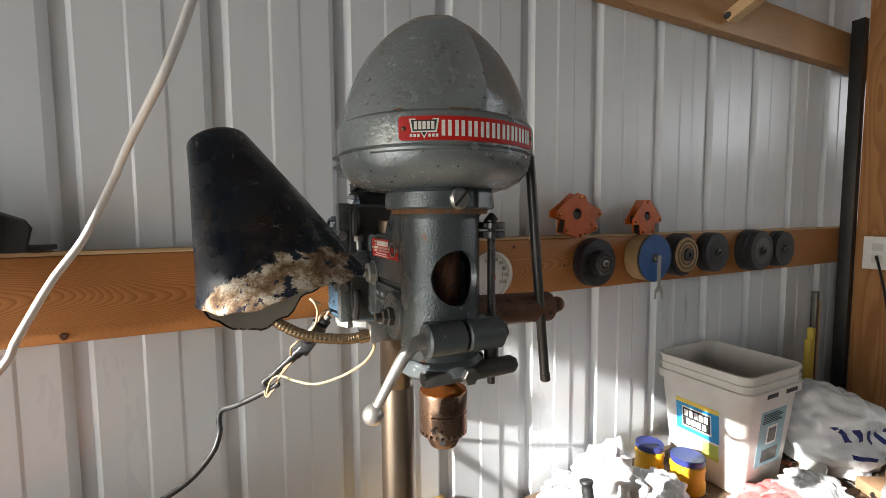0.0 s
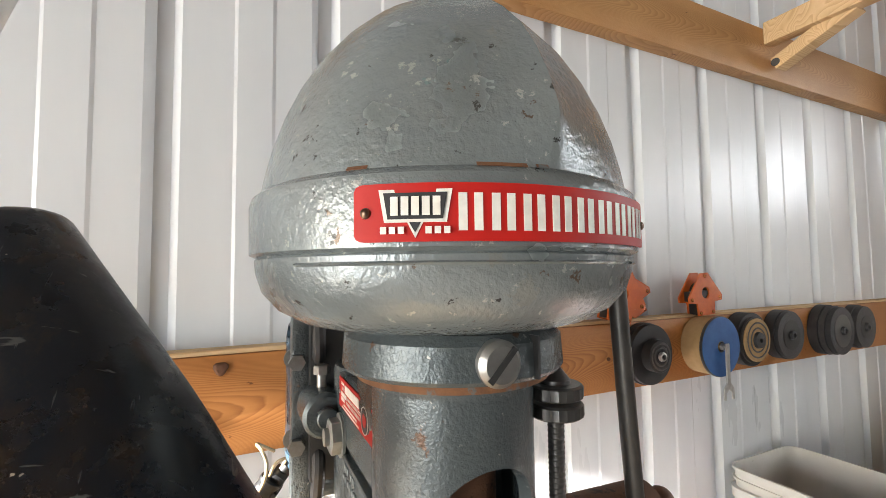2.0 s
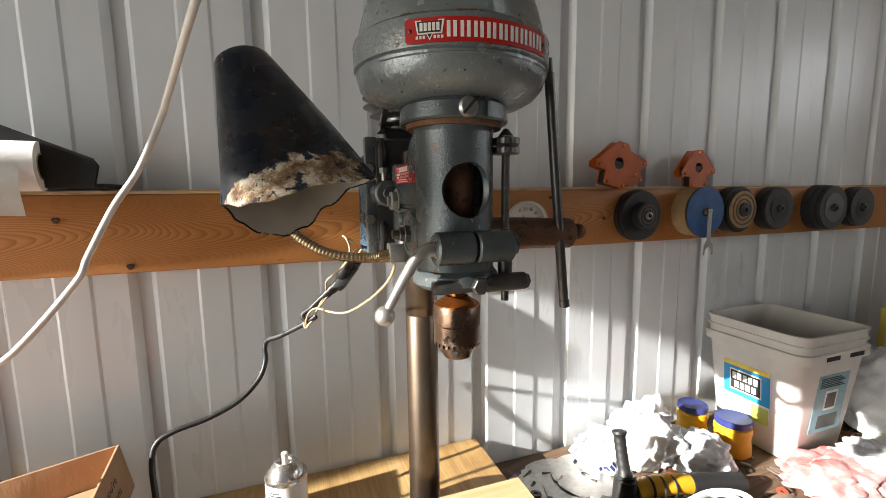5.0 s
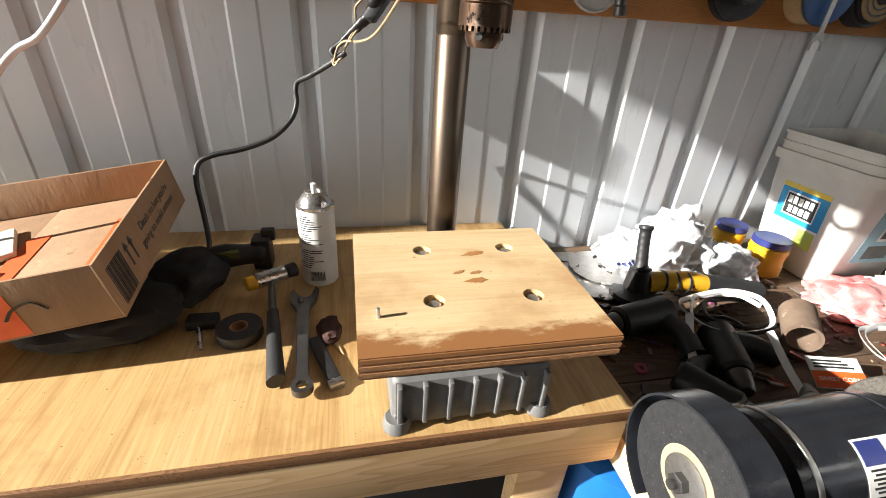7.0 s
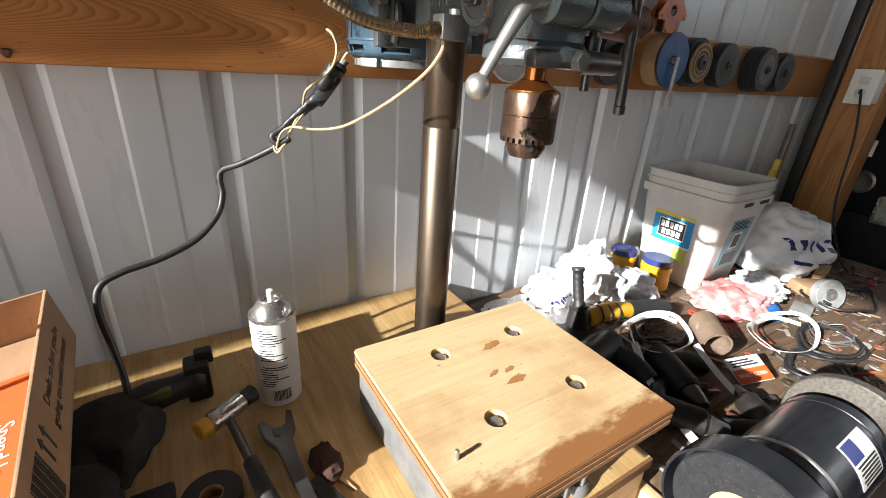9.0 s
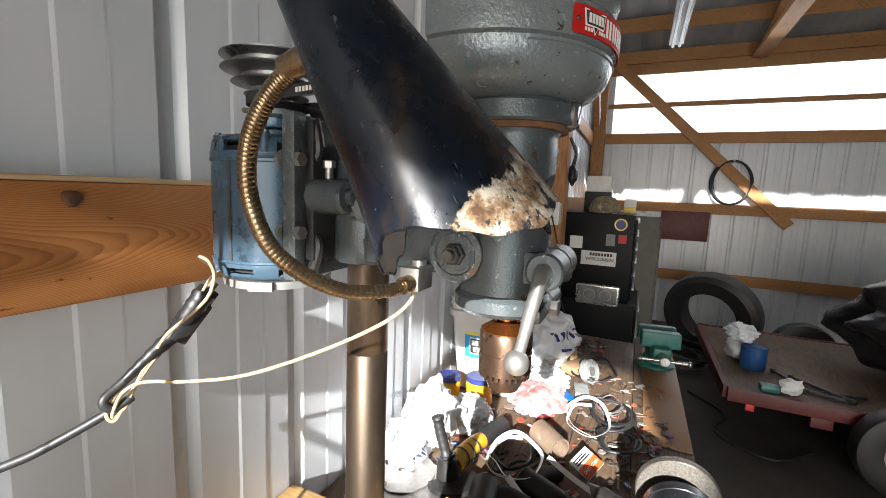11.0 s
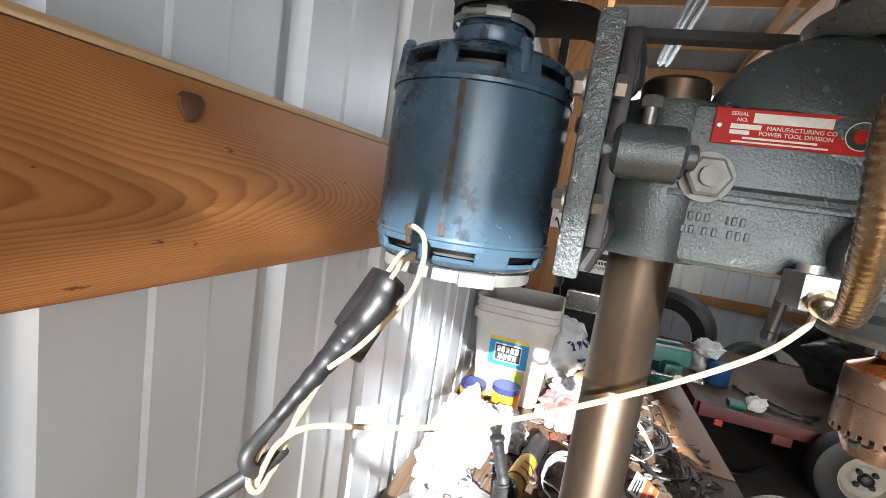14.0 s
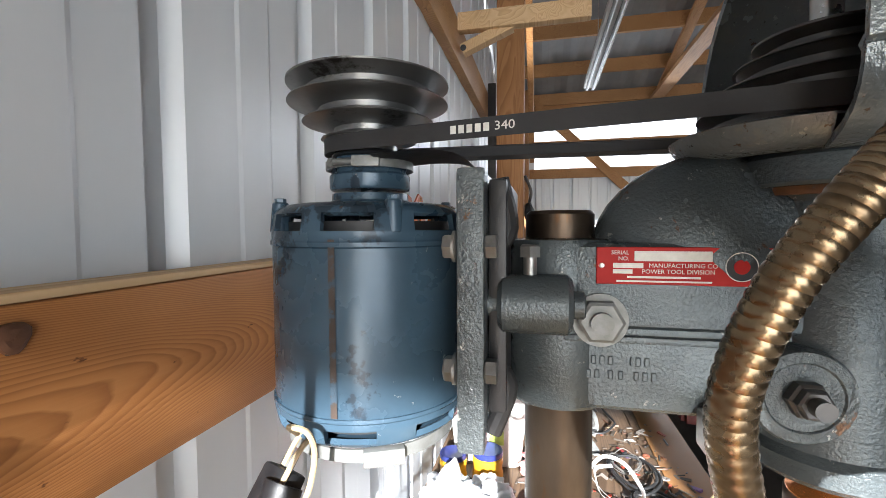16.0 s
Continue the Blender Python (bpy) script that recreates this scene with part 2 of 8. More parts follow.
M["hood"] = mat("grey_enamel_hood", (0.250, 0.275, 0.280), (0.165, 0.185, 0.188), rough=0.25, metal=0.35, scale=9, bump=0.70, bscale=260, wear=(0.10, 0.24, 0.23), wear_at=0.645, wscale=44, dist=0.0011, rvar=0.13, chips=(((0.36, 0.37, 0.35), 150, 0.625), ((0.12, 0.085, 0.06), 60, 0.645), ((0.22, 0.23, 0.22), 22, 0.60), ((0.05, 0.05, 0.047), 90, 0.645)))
M["motor"] = mat("blue_motor_paint", (0.062, 0.108, 0.152), (0.040, 0.072, 0.105), rough=0.27, metal=0.15, scale=14, bump=0.2, bscale=90, wear=(0.12, 0.16, 0.20), wear_at=0.66, wscale=30, rvar=0.16, chips=(((0.40, 0.40, 0.37), 80, 0.665), ((0.10, 0.055, 0.03), 45, 0.67), ((0.022, 0.036, 0.052), 12, 0.60)))
M["black"] = mat("black_enamel", (0.012, 0.013, 0.016), (0.02, 0.022, 0.026), rough=0.22, scale=25, bump=0.1, bscale=120, wear=(0.16, 0.10, 0.06), wear_at=0.72, wscale=45)
M["blackiron"] = mat("black_iron", (0.02, 0.02, 0.021), (0.035, 0.032, 0.03), rough=0.42, metal=0.3, scale=40, bump=0.3, bscale=200)
M["rust"] = mat("rusty_iron", (0.10, 0.048, 0.028), (0.16, 0.075, 0.04), rough=0.6, metal=0.35, scale=60, bump=0.5, bscale=300, wear=(0.05, 0.03, 0.022), wear_at=0.55, wscale=90)
M["column"] = mat("stained_steel_column", (0.17, 0.135, 0.10), (0.065, 0.042, 0.027), rough=0.36, metal=0.88, scale=16, bump=0.1, bscale=200, wear=(0.13, 0.075, 0.04), wear_at=0.57, wscale=24, stretch=(1, 1, 0.35))
M["bright"] = mat("machined_steel", (0.62, 0.61, 0.59), (0.48, 0.47, 0.45), rough=0.28, metal=1.0, scale=60, bump=0.08, bscale=300)
M["zinc"] = mat("zinc_hardware", (0.55, 0.54, 0.52), (0.42, 0.40, 0.37), rough=0.38, metal=0.85, scale=80, bump=0.2, bscale=300)
M["darksteel"] = mat("dark_steel", (0.09, 0.09, 0.09), (0.14, 0.13, 0.12), rough=0.38, metal=0.8, scale=50, bump=0.15, bscale=250)
M["brass"] = mat("brassy_flex", (0.33, 0.245, 0.145), (0.17, 0.115, 0.065), rough=0.27, metal=0.95, scale=90, bump=0.1)
M["chuck"] = mat("oily_chuck_steel", (0.20, 0.13, 0.088), (0.11, 0.066, 0.044), rough=0.28, metal=0.85, scale=30, bump=0.15, wear=(0.28, 0.22, 0.17), wear_at=0.60, wscale=50, chips=(((0.02, 0.016, 0.013), 40, 0.62),))
M["copper"] = mat("copper_spindle", (0.55, 0.20, 0.05), (0.40, 0.13, 0.035), rough=0.25, metal=0.95, scale=50, bump=0.05)
M["tape"] = mat("black_vinyl_tape", (0.006, 0.006, 0.007), (0.012, 0.012, 0.013), rough=0.46, scale=60, bump=0.4, bscale=120, chips=(((0.16, 0.16, 0.16), 50, 0.69),))
M["belt"] = mat("black_rubber_belt", (0.018, 0.018, 0.019), (0.028, 0.027, 0.027), rough=0.65, scale=120, bump=0.2)
M["rubber"] = mat("black_rubber", (0.014, 0.014, 0.015), (0.022, 0.022, 0.022), rough=0.5, scale=80, bump=0.1)
M["redplate"] = mat("red_enamel_plate", (0.46, 0.016, 0.011), (0.38, 0.013, 0.010), rough=0.5, spec=0.22, scale=40, bump=0.05, wear=(0.48, 0.15, 0.11), wear_at=0.74, wscale=50)
M["white"] = mat("white_paint", (0.78, 0.77, 0.73), (0.68, 0.67, 0.63), rough=0.5, scale=60, bump=0.05)
M["letter"] = mat("plate_lettering", (0.80, 0.78, 0.72), (0.66, 0.63, 0.57), rough=0.4, scale=200, bump=0)
M["ink"] = mat("black_ink", (0.015, 0.015, 0.016), (0.02, 0.02, 0.02), rough=0.5, scale=60, bump=0)
M["cord"] = mat("white_cord", (0.72, 0.71, 0.69), (0.64, 0.63, 0.61), rough=0.5, scale=40, bump=0.05)
M["wire"] = mat("cream_wire", (0.42, 0.32, 0.19), (0.32, 0.235, 0.135), rough=0.5, scale=80, bump=0.05)
M["orange"] = mat("orange_enamel", (0.64, 0.135, 0.012), (0.50, 0.095, 0.009), rough=0.42, scale=40, bump=0.1, wear=(0.18, 0.07, 0.03), wear_at=0.68, wscale=60)
M["disc"] = mat("abrasive_disc", (0.012, 0.012, 0.013), (0.028, 0.026, 0.026), rough=0.5, scale=60, bump=0.6, bscale=500)
M["blue"] = mat("blue_label", (0.025, 0.11, 0.32), (0.02, 0.085, 0.25), rough=0.5, scale=40, bump=0.05, wear=(0.35, 0.36, 0.36), wear_at=0.70, wscale=60)
M["tan"] = mat("tan_abrasive", (0.42, 0.28, 0.13), (0.34, 0.22, 0.10), rough=0.8, scale=60, bump=0.5)
M["bucket"] = mat("worn_white_plastic", (0.66, 0.64, 0.60), (0.56, 0.54, 0.50), rough=0.45, scale=12, bump=0.1, wear=(0.45, 0.42, 0.37), wear_at=0.66, wscale=30)
M["bag"] = mat("white_plastic_bag", (0.80, 0.81, 0.82), (0.70, 0.72, 0.75), rough=0.28, scale=18, bump=0.3, bscale=24, dist=0.006)
M["yellow"] = mat("yellow_plastic", (0.72, 0.40, 0.02), (0.62, 0.33, 0.015), rough=0.4, scale=30, bump=0.05)
M["navy"] = mat("navy_plastic_lid", (0.02, 0.03, 0.14), (0.03, 0.04, 0.18), rough=0.4, scale=30, bump=0.05)
M["kraft"] = mat("cardboard", (0.37, 0.225, 0.125), (0.28, 0.165, 0.088), rough=0.8, scale=14, bump=0.3, bscale=60, dist=0.003, chips=(((0.20, 0.115, 0.06), 24, 0.66), ((0.46, 0.32, 0.20), 38, 0.68)), stretch=(1, 1, 0.35))
M["orangeprint"] = mat("orange_print", (0.72, 0.105, 0.015), (0.64, 0.09, 0.013), rough=0.6, scale=20, bump=0.05)
M["tin"] = mat("tin_can_top", (0.62, 0.60, 0.58), (0.50, 0.48, 0.46), rough=0.25, metal=0.9, scale=60, bump=0.05)
M["label"] = mat("white_label", (0.74, 0.73, 0.70), (0.62, 0.61, 0.58), rough=0.45, scale=25, bump=0.03)
M["castgrey"] = mat("silver_grey_base", (0.19, 0.19, 0.185), (0.12, 0.12, 0.115), rough=0.6, metal=0.25, scale=30, bump=0.4, bscale=180, wear=(0.15, 0.10, 0.07), wear_at=0.68, wscale=40)
M["paper"] = mat("paper_towel", (0.84, 0.84, 0.83), (0.78, 0.78, 0.77), rough=0.9, scale=60, bump=0.4, bscale=200)
M["green"] = mat("green_cast_paint", (0.035, 0.19, 0.155), (0.024, 0.13, 0.105), rough=0.4, scale=25, bump=0.2, wear=(0.10, 0.08, 0.06), wear_at=0.70)
M["redpaint"] = mat("red_paint", (0.12, 0.014, 0.010), (0.08, 0.010, 0.008), rough=0.5, scale=15, bump=0.1)
M["cream"] = mat("cream_inside", (0.42, 0.39, 0.33), (0.34, 0.30, 0.24), rough=0.5, scale=20, bump=0.1, wear=(0.30, 0.20, 0.12), wear_at=0.7)
M["clutterdark"] = mat("dark_grimy_metal", (0.016, 0.015, 0.014), (0.032, 0.028, 0.024), rough=0.5, metal=0.3, scale=40, bump=0.4, rnd=0.5)
M["cardtube"] = mat("dusty_card_tube", (0.20, 0.14, 0.095), (0.13, 0.085, 0.058), rough=0.85, scale=18, bump=0.2, bscale=90, wear=(0.27, 0.21, 0.16), wear_at=0.62)
M["blueplastic"] = mat("blue_plastic", (0.01, 0.12, 0.42), (0.01, 0.10, 0.34), rough=0.4, scale=20, bump=0.05)


def flaked_enamel():
    """Black enamel that has flaked to cream primer and rust along the rim."""
    m, t, p = nodes_of("flaked_black_enamel")
    v = coords(t)
    dot = t.nodes.new("ShaderNodeVectorMath")
    dot.operation = "DOT_PRODUCT"
    dot.inputs[1].default_value = (-0.313, 0.475, 0.822)
    t.links.new(v, dot.inputs[0])
    at = t.nodes.new("ShaderNodeMapRange")
    at.inputs["From Min"].default_value, at.inputs["From Max"].default_value = 1.1629, 1.2149
    at.inputs["To Min"].default_value, at.inputs["To Max"].default_value = 0.42, -0.30
    t.links.new(dot.outputs["Value"], at.inputs[0])
    # the flaked stretch lies on the side towards the work
    side = t.nodes.new("ShaderNodeSeparateXYZ")
    t.links.new(v, side.inputs[0])
    sm = t.nodes.new("ShaderNodeMapRange")
    sm.inputs["From Min"].default_value, sm.inputs["From Max"].default_value = -0.220, -0.160
    sm.inputs["To Min"].default_value, sm.inputs["To Max"].default_value = 0.10, -0.30
    t.links.new(side.outputs["Y"], sm.inputs[0])
    big = noisy(t, v, 46, 9, 0.72)
    add = t.nodes.new("ShaderNodeMath")
    t.links.new(at.outputs[0], add.inputs[0])
    t.links.new(big, add.inputs[1])
    add2 = t.nodes.new("ShaderNodeMath")
    t.links.new(add.outputs[0], add2.inputs[0])
    t.links.new(sm.outputs[0], add2.inputs[1])
    gone = ramp(t, add2.outputs[0], [(0.60, (0, 0, 0)), (0.64, (1, 1, 1))])
    primer = ramp(t, noisy(t, v, 60, 7, 0.72), [(0.40, (0.10, 0.052, 0.026)), (0.50, (0.27, 0.175, 0.095)), (0.60, (0.60, 0.54, 0.44))])
    primer = blend(t, ramp(t, noisy(t, v, 52, 6, 0.7), [(0.53, (0, 0, 0)), (0.56, (1, 1, 1))]), primer, (0.012, 0.016, 0.03))
    rub = ramp(t, noisy(t, v, 34, 8, 0.75), [(0.58, (0, 0, 0)), (0.72, (1, 1, 1))])
    coat = blend(t, rub, (0.0028, 0.0062, 0.0120), (0.015, 0.020, 0.026))
    grime = ramp(t, noisy(t, coords(t, (1, 1, 0.4)), 19, 8, 0.75), [(0.53, (0, 0, 0)), (0.66, (1, 1, 1))])
    coat = blend(t, grime, coat, (0.030, 0.019, 0.011))
    for sc in ((1, 0.15, 0.1), (0.12, 1, 0.3)):
        scratch = ramp(t, noisy(t, coords(t, sc), 330, 3, 0.6, 0.4), [(0.685, (0, 0, 0)), (0.72, (1, 1, 1))])
        coat = blend(t, scratch, coat, (0.085, 0.085, 0.082))
    speck = ramp(t, noisy(t, v, 240, 2, 0.5), [(0.768, (0, 0, 0)), (0.785, (1, 1, 1))])
    coat = blend(t, speck, coat, (0.42, 0.36, 0.28))
    t.links.new(blend(t, gone, coat, primer), p.inputs["Base Color"])
    rr = t.nodes.new("ShaderNodeMapRange")
    rr.inputs["To Min"].default_value, rr.inputs["To Max"].default_value = 0.17, 0.75
    t.links.new(gone, rr.inputs[0])
    dull = t.nodes.new("ShaderNodeMapRange")
    dull.inputs["To Max"].default_value = 0.30
    t.links.new(ramp(t, noisy(t, v, 28, 8, 0.7), [(0.42, (0, 0, 0)), (0.66, (1, 1, 1))]), dull.inputs[0])
    both = t.nodes.new("ShaderNodeMath")
    t.links.new(rr.outputs[0], both.inputs[0])
    t.links.new(dull.outputs[0], both.inputs[1])
    t.links.new(both.outputs[0], p.inputs["Roughness"])
    bumped(t, p, big, 0.22, 0.0012)
    return m


M["shade"] = flaked_enamel()


# ---- mesh helpers ----
def thing(name, loc, label, category, group="", kind=""):
    e = new(name)
    e.location = loc
    e.empty_display_size = 0.02
    return tagged(e, label, category, group, kind)


def finish(name, bm, material, smooth=True, angle=35):
    bmesh.ops.recalc_face_normals(bm, faces=bm.faces[:])
    me = bpy.data.meshes.new(name)
    bm.to_mesh(me)
    bm.free()
    if smooth:
        me.shade_smooth()
        me.set_sharp_from_angle(angle=radians(angle))
    if material is not None:
        me.materials.append(material)
    return me


def part(name, bm, material, parent, label="", smooth=True, angle=35):
    """Links a bmesh, drawn in world places, as one mesh object under a thing or a part."""
    ob = new(name, finish(name, bm, material, smooth, angle))
    ob.parent = parent
    if parent.type == "EMPTY":
        ob.matrix_parent_inverse = parent.matrix_basis.inverted()
    if label:
        ob["label"] = label
    return ob


def solo(name, bm, material, label, category, group="", kind="", smooth=True, angle=35):
    ob = new(name, finish(name, bm, material, smooth, angle))
    return tagged(ob, label, category, group, kind)


def shaped(bm, verts, m):
    if m is not None:
        bmesh.ops.transform(bm, matrix=m, verts=verts)
    return verts


def box(bm, x0, x1, y0, y1, z0, z1, bevel=0.0, seg=2, m=None):
    r = bmesh.ops.create_cube(bm, size=1.0)
    vs = r["verts"]
    bmesh.ops.transform(bm, matrix=Matrix.Translation(((x0 + x1) / 2, (y0 + y1) / 2, (z0 + z1) / 2)) @ Matrix.Diagonal((x1 - x0, y1 - y0, z1 - z0, 1)), verts=vs)
    if bevel:
        es = list({e for v in vs for e in v.link_edges})
        out = bmesh.ops.bevel(bm, geom=es, offset=bevel, segments=seg, affect="EDGES", profile=0.6)
        vs = list({v for f in out["faces"] for v in f.verts} | {v for v in vs if v.is_valid})
    return shaped(bm, vs, m)


def lathe(bm, profile, m=None, seg=40, a0=0.0, a1=2 * math.pi, bend=None):
    """Turns (radius, height) pairs round z. bend(angle, radius, height) may reshape the radius."""
    full = abs(a1 - a0 - 2 * math.pi) < 1e-6
    n = seg if full else seg + 1
    rows = []
    for r, h in profile:
        if r < 1e-6 and full:
            rows.append([bm.verts.new((0, 0, h))])
            continue
        row = []
        for i in range(n):
            a = a0 + (a1 - a0) * i / seg
            q = bend(a, r, h) if bend else r
            row.append(bm.verts.new((q * math.cos(a), q * math.sin(a), h)))
        rows.append(row)
    for p, q in zip(rows, rows[1:]):
        for i in range(seg):
            j = (i + 1) % n
            if len(p) == 1 and len(q) == 1:
                continue
            if len(p) == 1:
                bm.faces.new((p[0], q[i], q[j]))
            elif len(q) == 1:
                bm.faces.new((p[i], p[j], q[0]))
            else:
                bm.faces.new((p[i], p[j], q[j], q[i]))
    return shaped(bm, [v for row in rows for v in row], m)


def along(a, b):
    """The pose whose z runs from a to b, with a at its origin."""
    a, b = Vector(a), Vector(b)
    return Matrix.Translation(a) @ (b - a).to_track_quat("Z", "Y").to_matrix().to_4x4()


def rod(bm, a, b, r, seg=20, r2=None, bevel=0.0):
    L = (Vector(b) - Vector(a)).length
    r2 = r if r2 is None else r2
    c = min(bevel, L / 3)
    prof = [(0, 0), (r - c, 0), (r, c), (r2, L - c), (r2 - c, L), (0, L)] if c else [(0, 0), (r, 0), (r2, L), (0, L)]
    return lathe(bm, prof, along(a, b), seg)


def hexa(bm, a, b, r):
    L = (Vector(b) - Vector(a)).length
    return lathe(bm, [(0, 0), (r, 0), (r, L * 0.85), (r * 0.86, L), (0, L)], along(a, b), 6)


def ball(bm, c, r, seg=20, squash=(1, 1, 1)):
    vs = bmesh.ops.create_uvsphere(bm, u_segments=seg, v_segments=seg // 2 + 2, radius=r)["verts"]
    return shaped(bm, vs, Matrix.Translation(c) @ Matrix.Diagonal((*squash, 1)))


def smooth_path(pts, n=8):
    """A Catmull-Rom line through the points."""
    P = [Vector(p) for p in pts]
    P = [2 * P[0] - P[1]] + P + [2 * P[-1] - P[-2]]
    out = []
    for i in range(1, len(P) - 2):
        a, b, c, d = P[i - 1:i + 3]
        for k in range(n):
            t = k / n
            out.append(0.5 * (2 * b + (c - a) * t + (2 * a - 5 * b + 4 * c - d) * t * t + (3 * b - a - 3 * c + d) * t ** 3))
    return out + [P[-2]]


def tube(bm, pts, r, seg=10, n=8, radius=None, flat=1.0):
    """A tube along a smooth line; radius(i, count) may vary it."""
    line = smooth_path(pts, n) if n > 1 else [Vector(p) for p in pts]
    rows, side = [], None
    for i, p in enumerate(line):
        d = (line[min(i + 1, len(line) - 1)] - line[max(i - 1, 0)]).normalized()
        if side is None:
            side = d.orthogonal().normalized()
        side = (side - d * side.dot(d)).normalized()
        up = d.cross(side)
        q = radius(i, len(line)) if radius else r
        rows.append([bm.verts.new(p + side * math.cos(2 * math.pi * k / seg) * q + up * math.sin(2 * math.pi * k / seg) * q * flat) for k in range(seg)])
    for a, b in zip(rows, rows[1:]):
        for k in range(seg):
            j = (k + 1) % seg
            bm.faces.new((a[k], a[j], b[j], b[k]))
    bm.faces.new(rows[0][::-1])
    bm.faces.new(rows[-1])
    return [v for row in rows for v in row]


def plate(bm, outline, thick, m=None, bevel=0.0):
    """A flat outline in x and y, raised to a plate in z."""
    vs = [bm.verts.new((x, y, 0)) for x, y in outline]
    f = bm.faces.new(vs)
    up = bmesh.ops.extrude_face_region(bm, geom=[f])["geom"]
    top = [g for g in up if isinstance(g, bmesh.types.BMVert)]
    bmesh.ops.translate(bm, vec=(0, 0, thick), verts=top)
    vs += top
    if bevel:
        es = list({e for v in vs for e in v.link_edges if abs(e.verts[0].co.z - e.verts[1].co.z) < 1e-7})
        out = bmesh.ops.bevel(bm, geom=es, offset=bevel, segments=2, affect="EDGES")
        vs = list({v for g in out["faces"] for v in g.verts} | {v for v in vs if v.is_valid})
    return shaped(bm, vs, m)


def ring_of(n, r, phase=0.0):
    return [(r * math.cos(phase + 2 * math.pi * i / n), r * math.sin(phase + 2 * math.pi * i / n)) for i in range(n)]


def words(name, text, size, m, material, parent, align="CENTER", thick=0.0002, squeeze=1.0, wrap=None, bold=0.0):
    """Lettering in the built-in font, as a mesh. wrap(v) may bend it."""
    cu = bpy.data.curves.new(name, "FONT")
    cu.body, cu.size, cu.align_x, cu.align_y, cu.extrude, cu.offset = text, size, align, "CENTER", thick, bold
    cu.resolution_u = 3
    tmp = new(name, cu)
    me = bpy.data.meshes.new_from_object(tmp.evaluated_get(bpy.context.evaluated_depsgraph_get()))
    bpy.data.objects.remove(tmp)
    bpy.data.curves.remove(cu)
    bm = bmesh.new()
    bm.from_mesh(me)
    bpy.data.meshes.remove(me)
    bmesh.ops.triangulate(bm, faces=bm.faces[:])
    for v in bm.verts:
        v.co.x *= squeeze
    if wrap:
        bmesh.ops.subdivide_edges(bm, edges=[e for e in bm.edges if e.calc_length() > size * 0.25], cuts=2)
        for v in bm.verts:
            v.co = wrap(v.co)
    else:
        bmesh.ops.transform(bm, matrix=m, verts=bm.verts[:])
    return part(name, bm, material, parent, smooth=False)


def on_face(origin, right, up):
    """A pose whose x runs along right and y along up."""
    r, u = Vector(right).normalized(), Vector(up).normalized()
    n = r.cross(u)
    return Matrix.Translation(origin) @ Matrix((r, u, n)).transposed().to_4x4()


B = bmesh.new

# ---- structure ----
WALL_Y, GIRT_Y = 0.347, 0.309
PITCH = 0.2286
WEST, EAST, SOUTH = -4.0, 5.4, -6.0


def rib_profile(k, p):
    """One pitch of the steel sheet: a deep groove, then a pan standing 2 mm proud."""
    pts = [(-0.023, 0), (-0.011, 0.016), (0.011, 0.016), (0.023, 0)]
    pts += [(0.40 * p, 0), (0.40 * p + 0.005, -0.0022), (0.66 * p - 0.005, -0.0022), (0.66 * p, 0)]
    return [(x + k * p, y) for x, y in pts]


def steel_sheet(z0, z1, ribs=4, p=PITCH, thick=0.0012):
    """A ribbed sheet in the xz plane, ribs upright, from x = 0."""
    bm = B()
    line = [q for k in range(ribs) for q in rib_profile(k, p)] + [(ribs * p - 0.023, 0)]
    zs = [z0, z1]
    g = [[bm.verts.new((x, y, z)) for x, y in line] for z in zs]
    bk = [[bm.verts.new((x, y + thick, z)) for x, y in line] for z in zs]
    for i in range(len(line) - 1):
        bm.faces.new((g[0][i], g[0][i + 1], g[1][i + 1], g[1][i]))
        bm.faces.new((bk[0][i], bk[1][i], bk[1][i + 1], bk[0][i + 1]))
    for row, e in ((0, 0), (1, 1)):
        for i in range(len(line) - 1):
            bm.faces.new((g[row][i], bk[row][i], bk[row][i + 1], g[row][i + 1]))
    return finish("steel_panel", bm, M["steel"], angle=20)


def sheet_piece(mesh, m, parent, name="steel_panel"):
    o = new(name, mesh)
    o.parent = parent
    if parent.type == "EMPTY":
        o.matrix_parent_inverse = parent.matrix_basis.inverted()
    o.matrix_basis = m
    return o


def roof_z(x):
    return 3.08 + (EAST - x) * 0.25


# floor and ground
bm = B()
box(bm, WEST, EAST, SOUTH, WALL_Y, -0.12, 0.0)
solo("floor", bm, M["concrete"], "dusty grey concrete shop floor", "floor", kind="structure")
bm = B()
vs = [bm.verts.new(p) for p in ((-900, -900, -0.14), (900, -900, -0.14), (900, 900, -0.14), (-900, 900, -0.14))]
bm.faces.new(vs)
M["snow"] = mat("pale_winter_ground", (0.45, 0.43, 0.38), (0.32, 0.30, 0.25), rough=0.9, scale=0.3, bump=0.2, bscale=3)
solo("ground", bm, M["snow"], "pale open ground round the building", "ground", kind="structure")

# north wall: separate ribbed sheets
wall_n = thing("wall_north", (0, WALL_Y, 0), "pale grey ribbed steel wall with horizontal pine girts", "wall", kind="structure")
x = 0.0115 - 18 * PITCH
for ribs, p in ((2, PITCH), (4, PITCH), (4, PITCH), (4, PITCH), (4, PITCH), (3, 0.238), (4, 0.252), (4, 0.252), (4, 0.252), (4, 0.252), (4, 0.252)):
    sheet_piece(steel_sheet(0.0, 5.35, ribs, p), Matrix.Translation((x, WALL_Y, 0)), wall_n)
    x += ribs * p

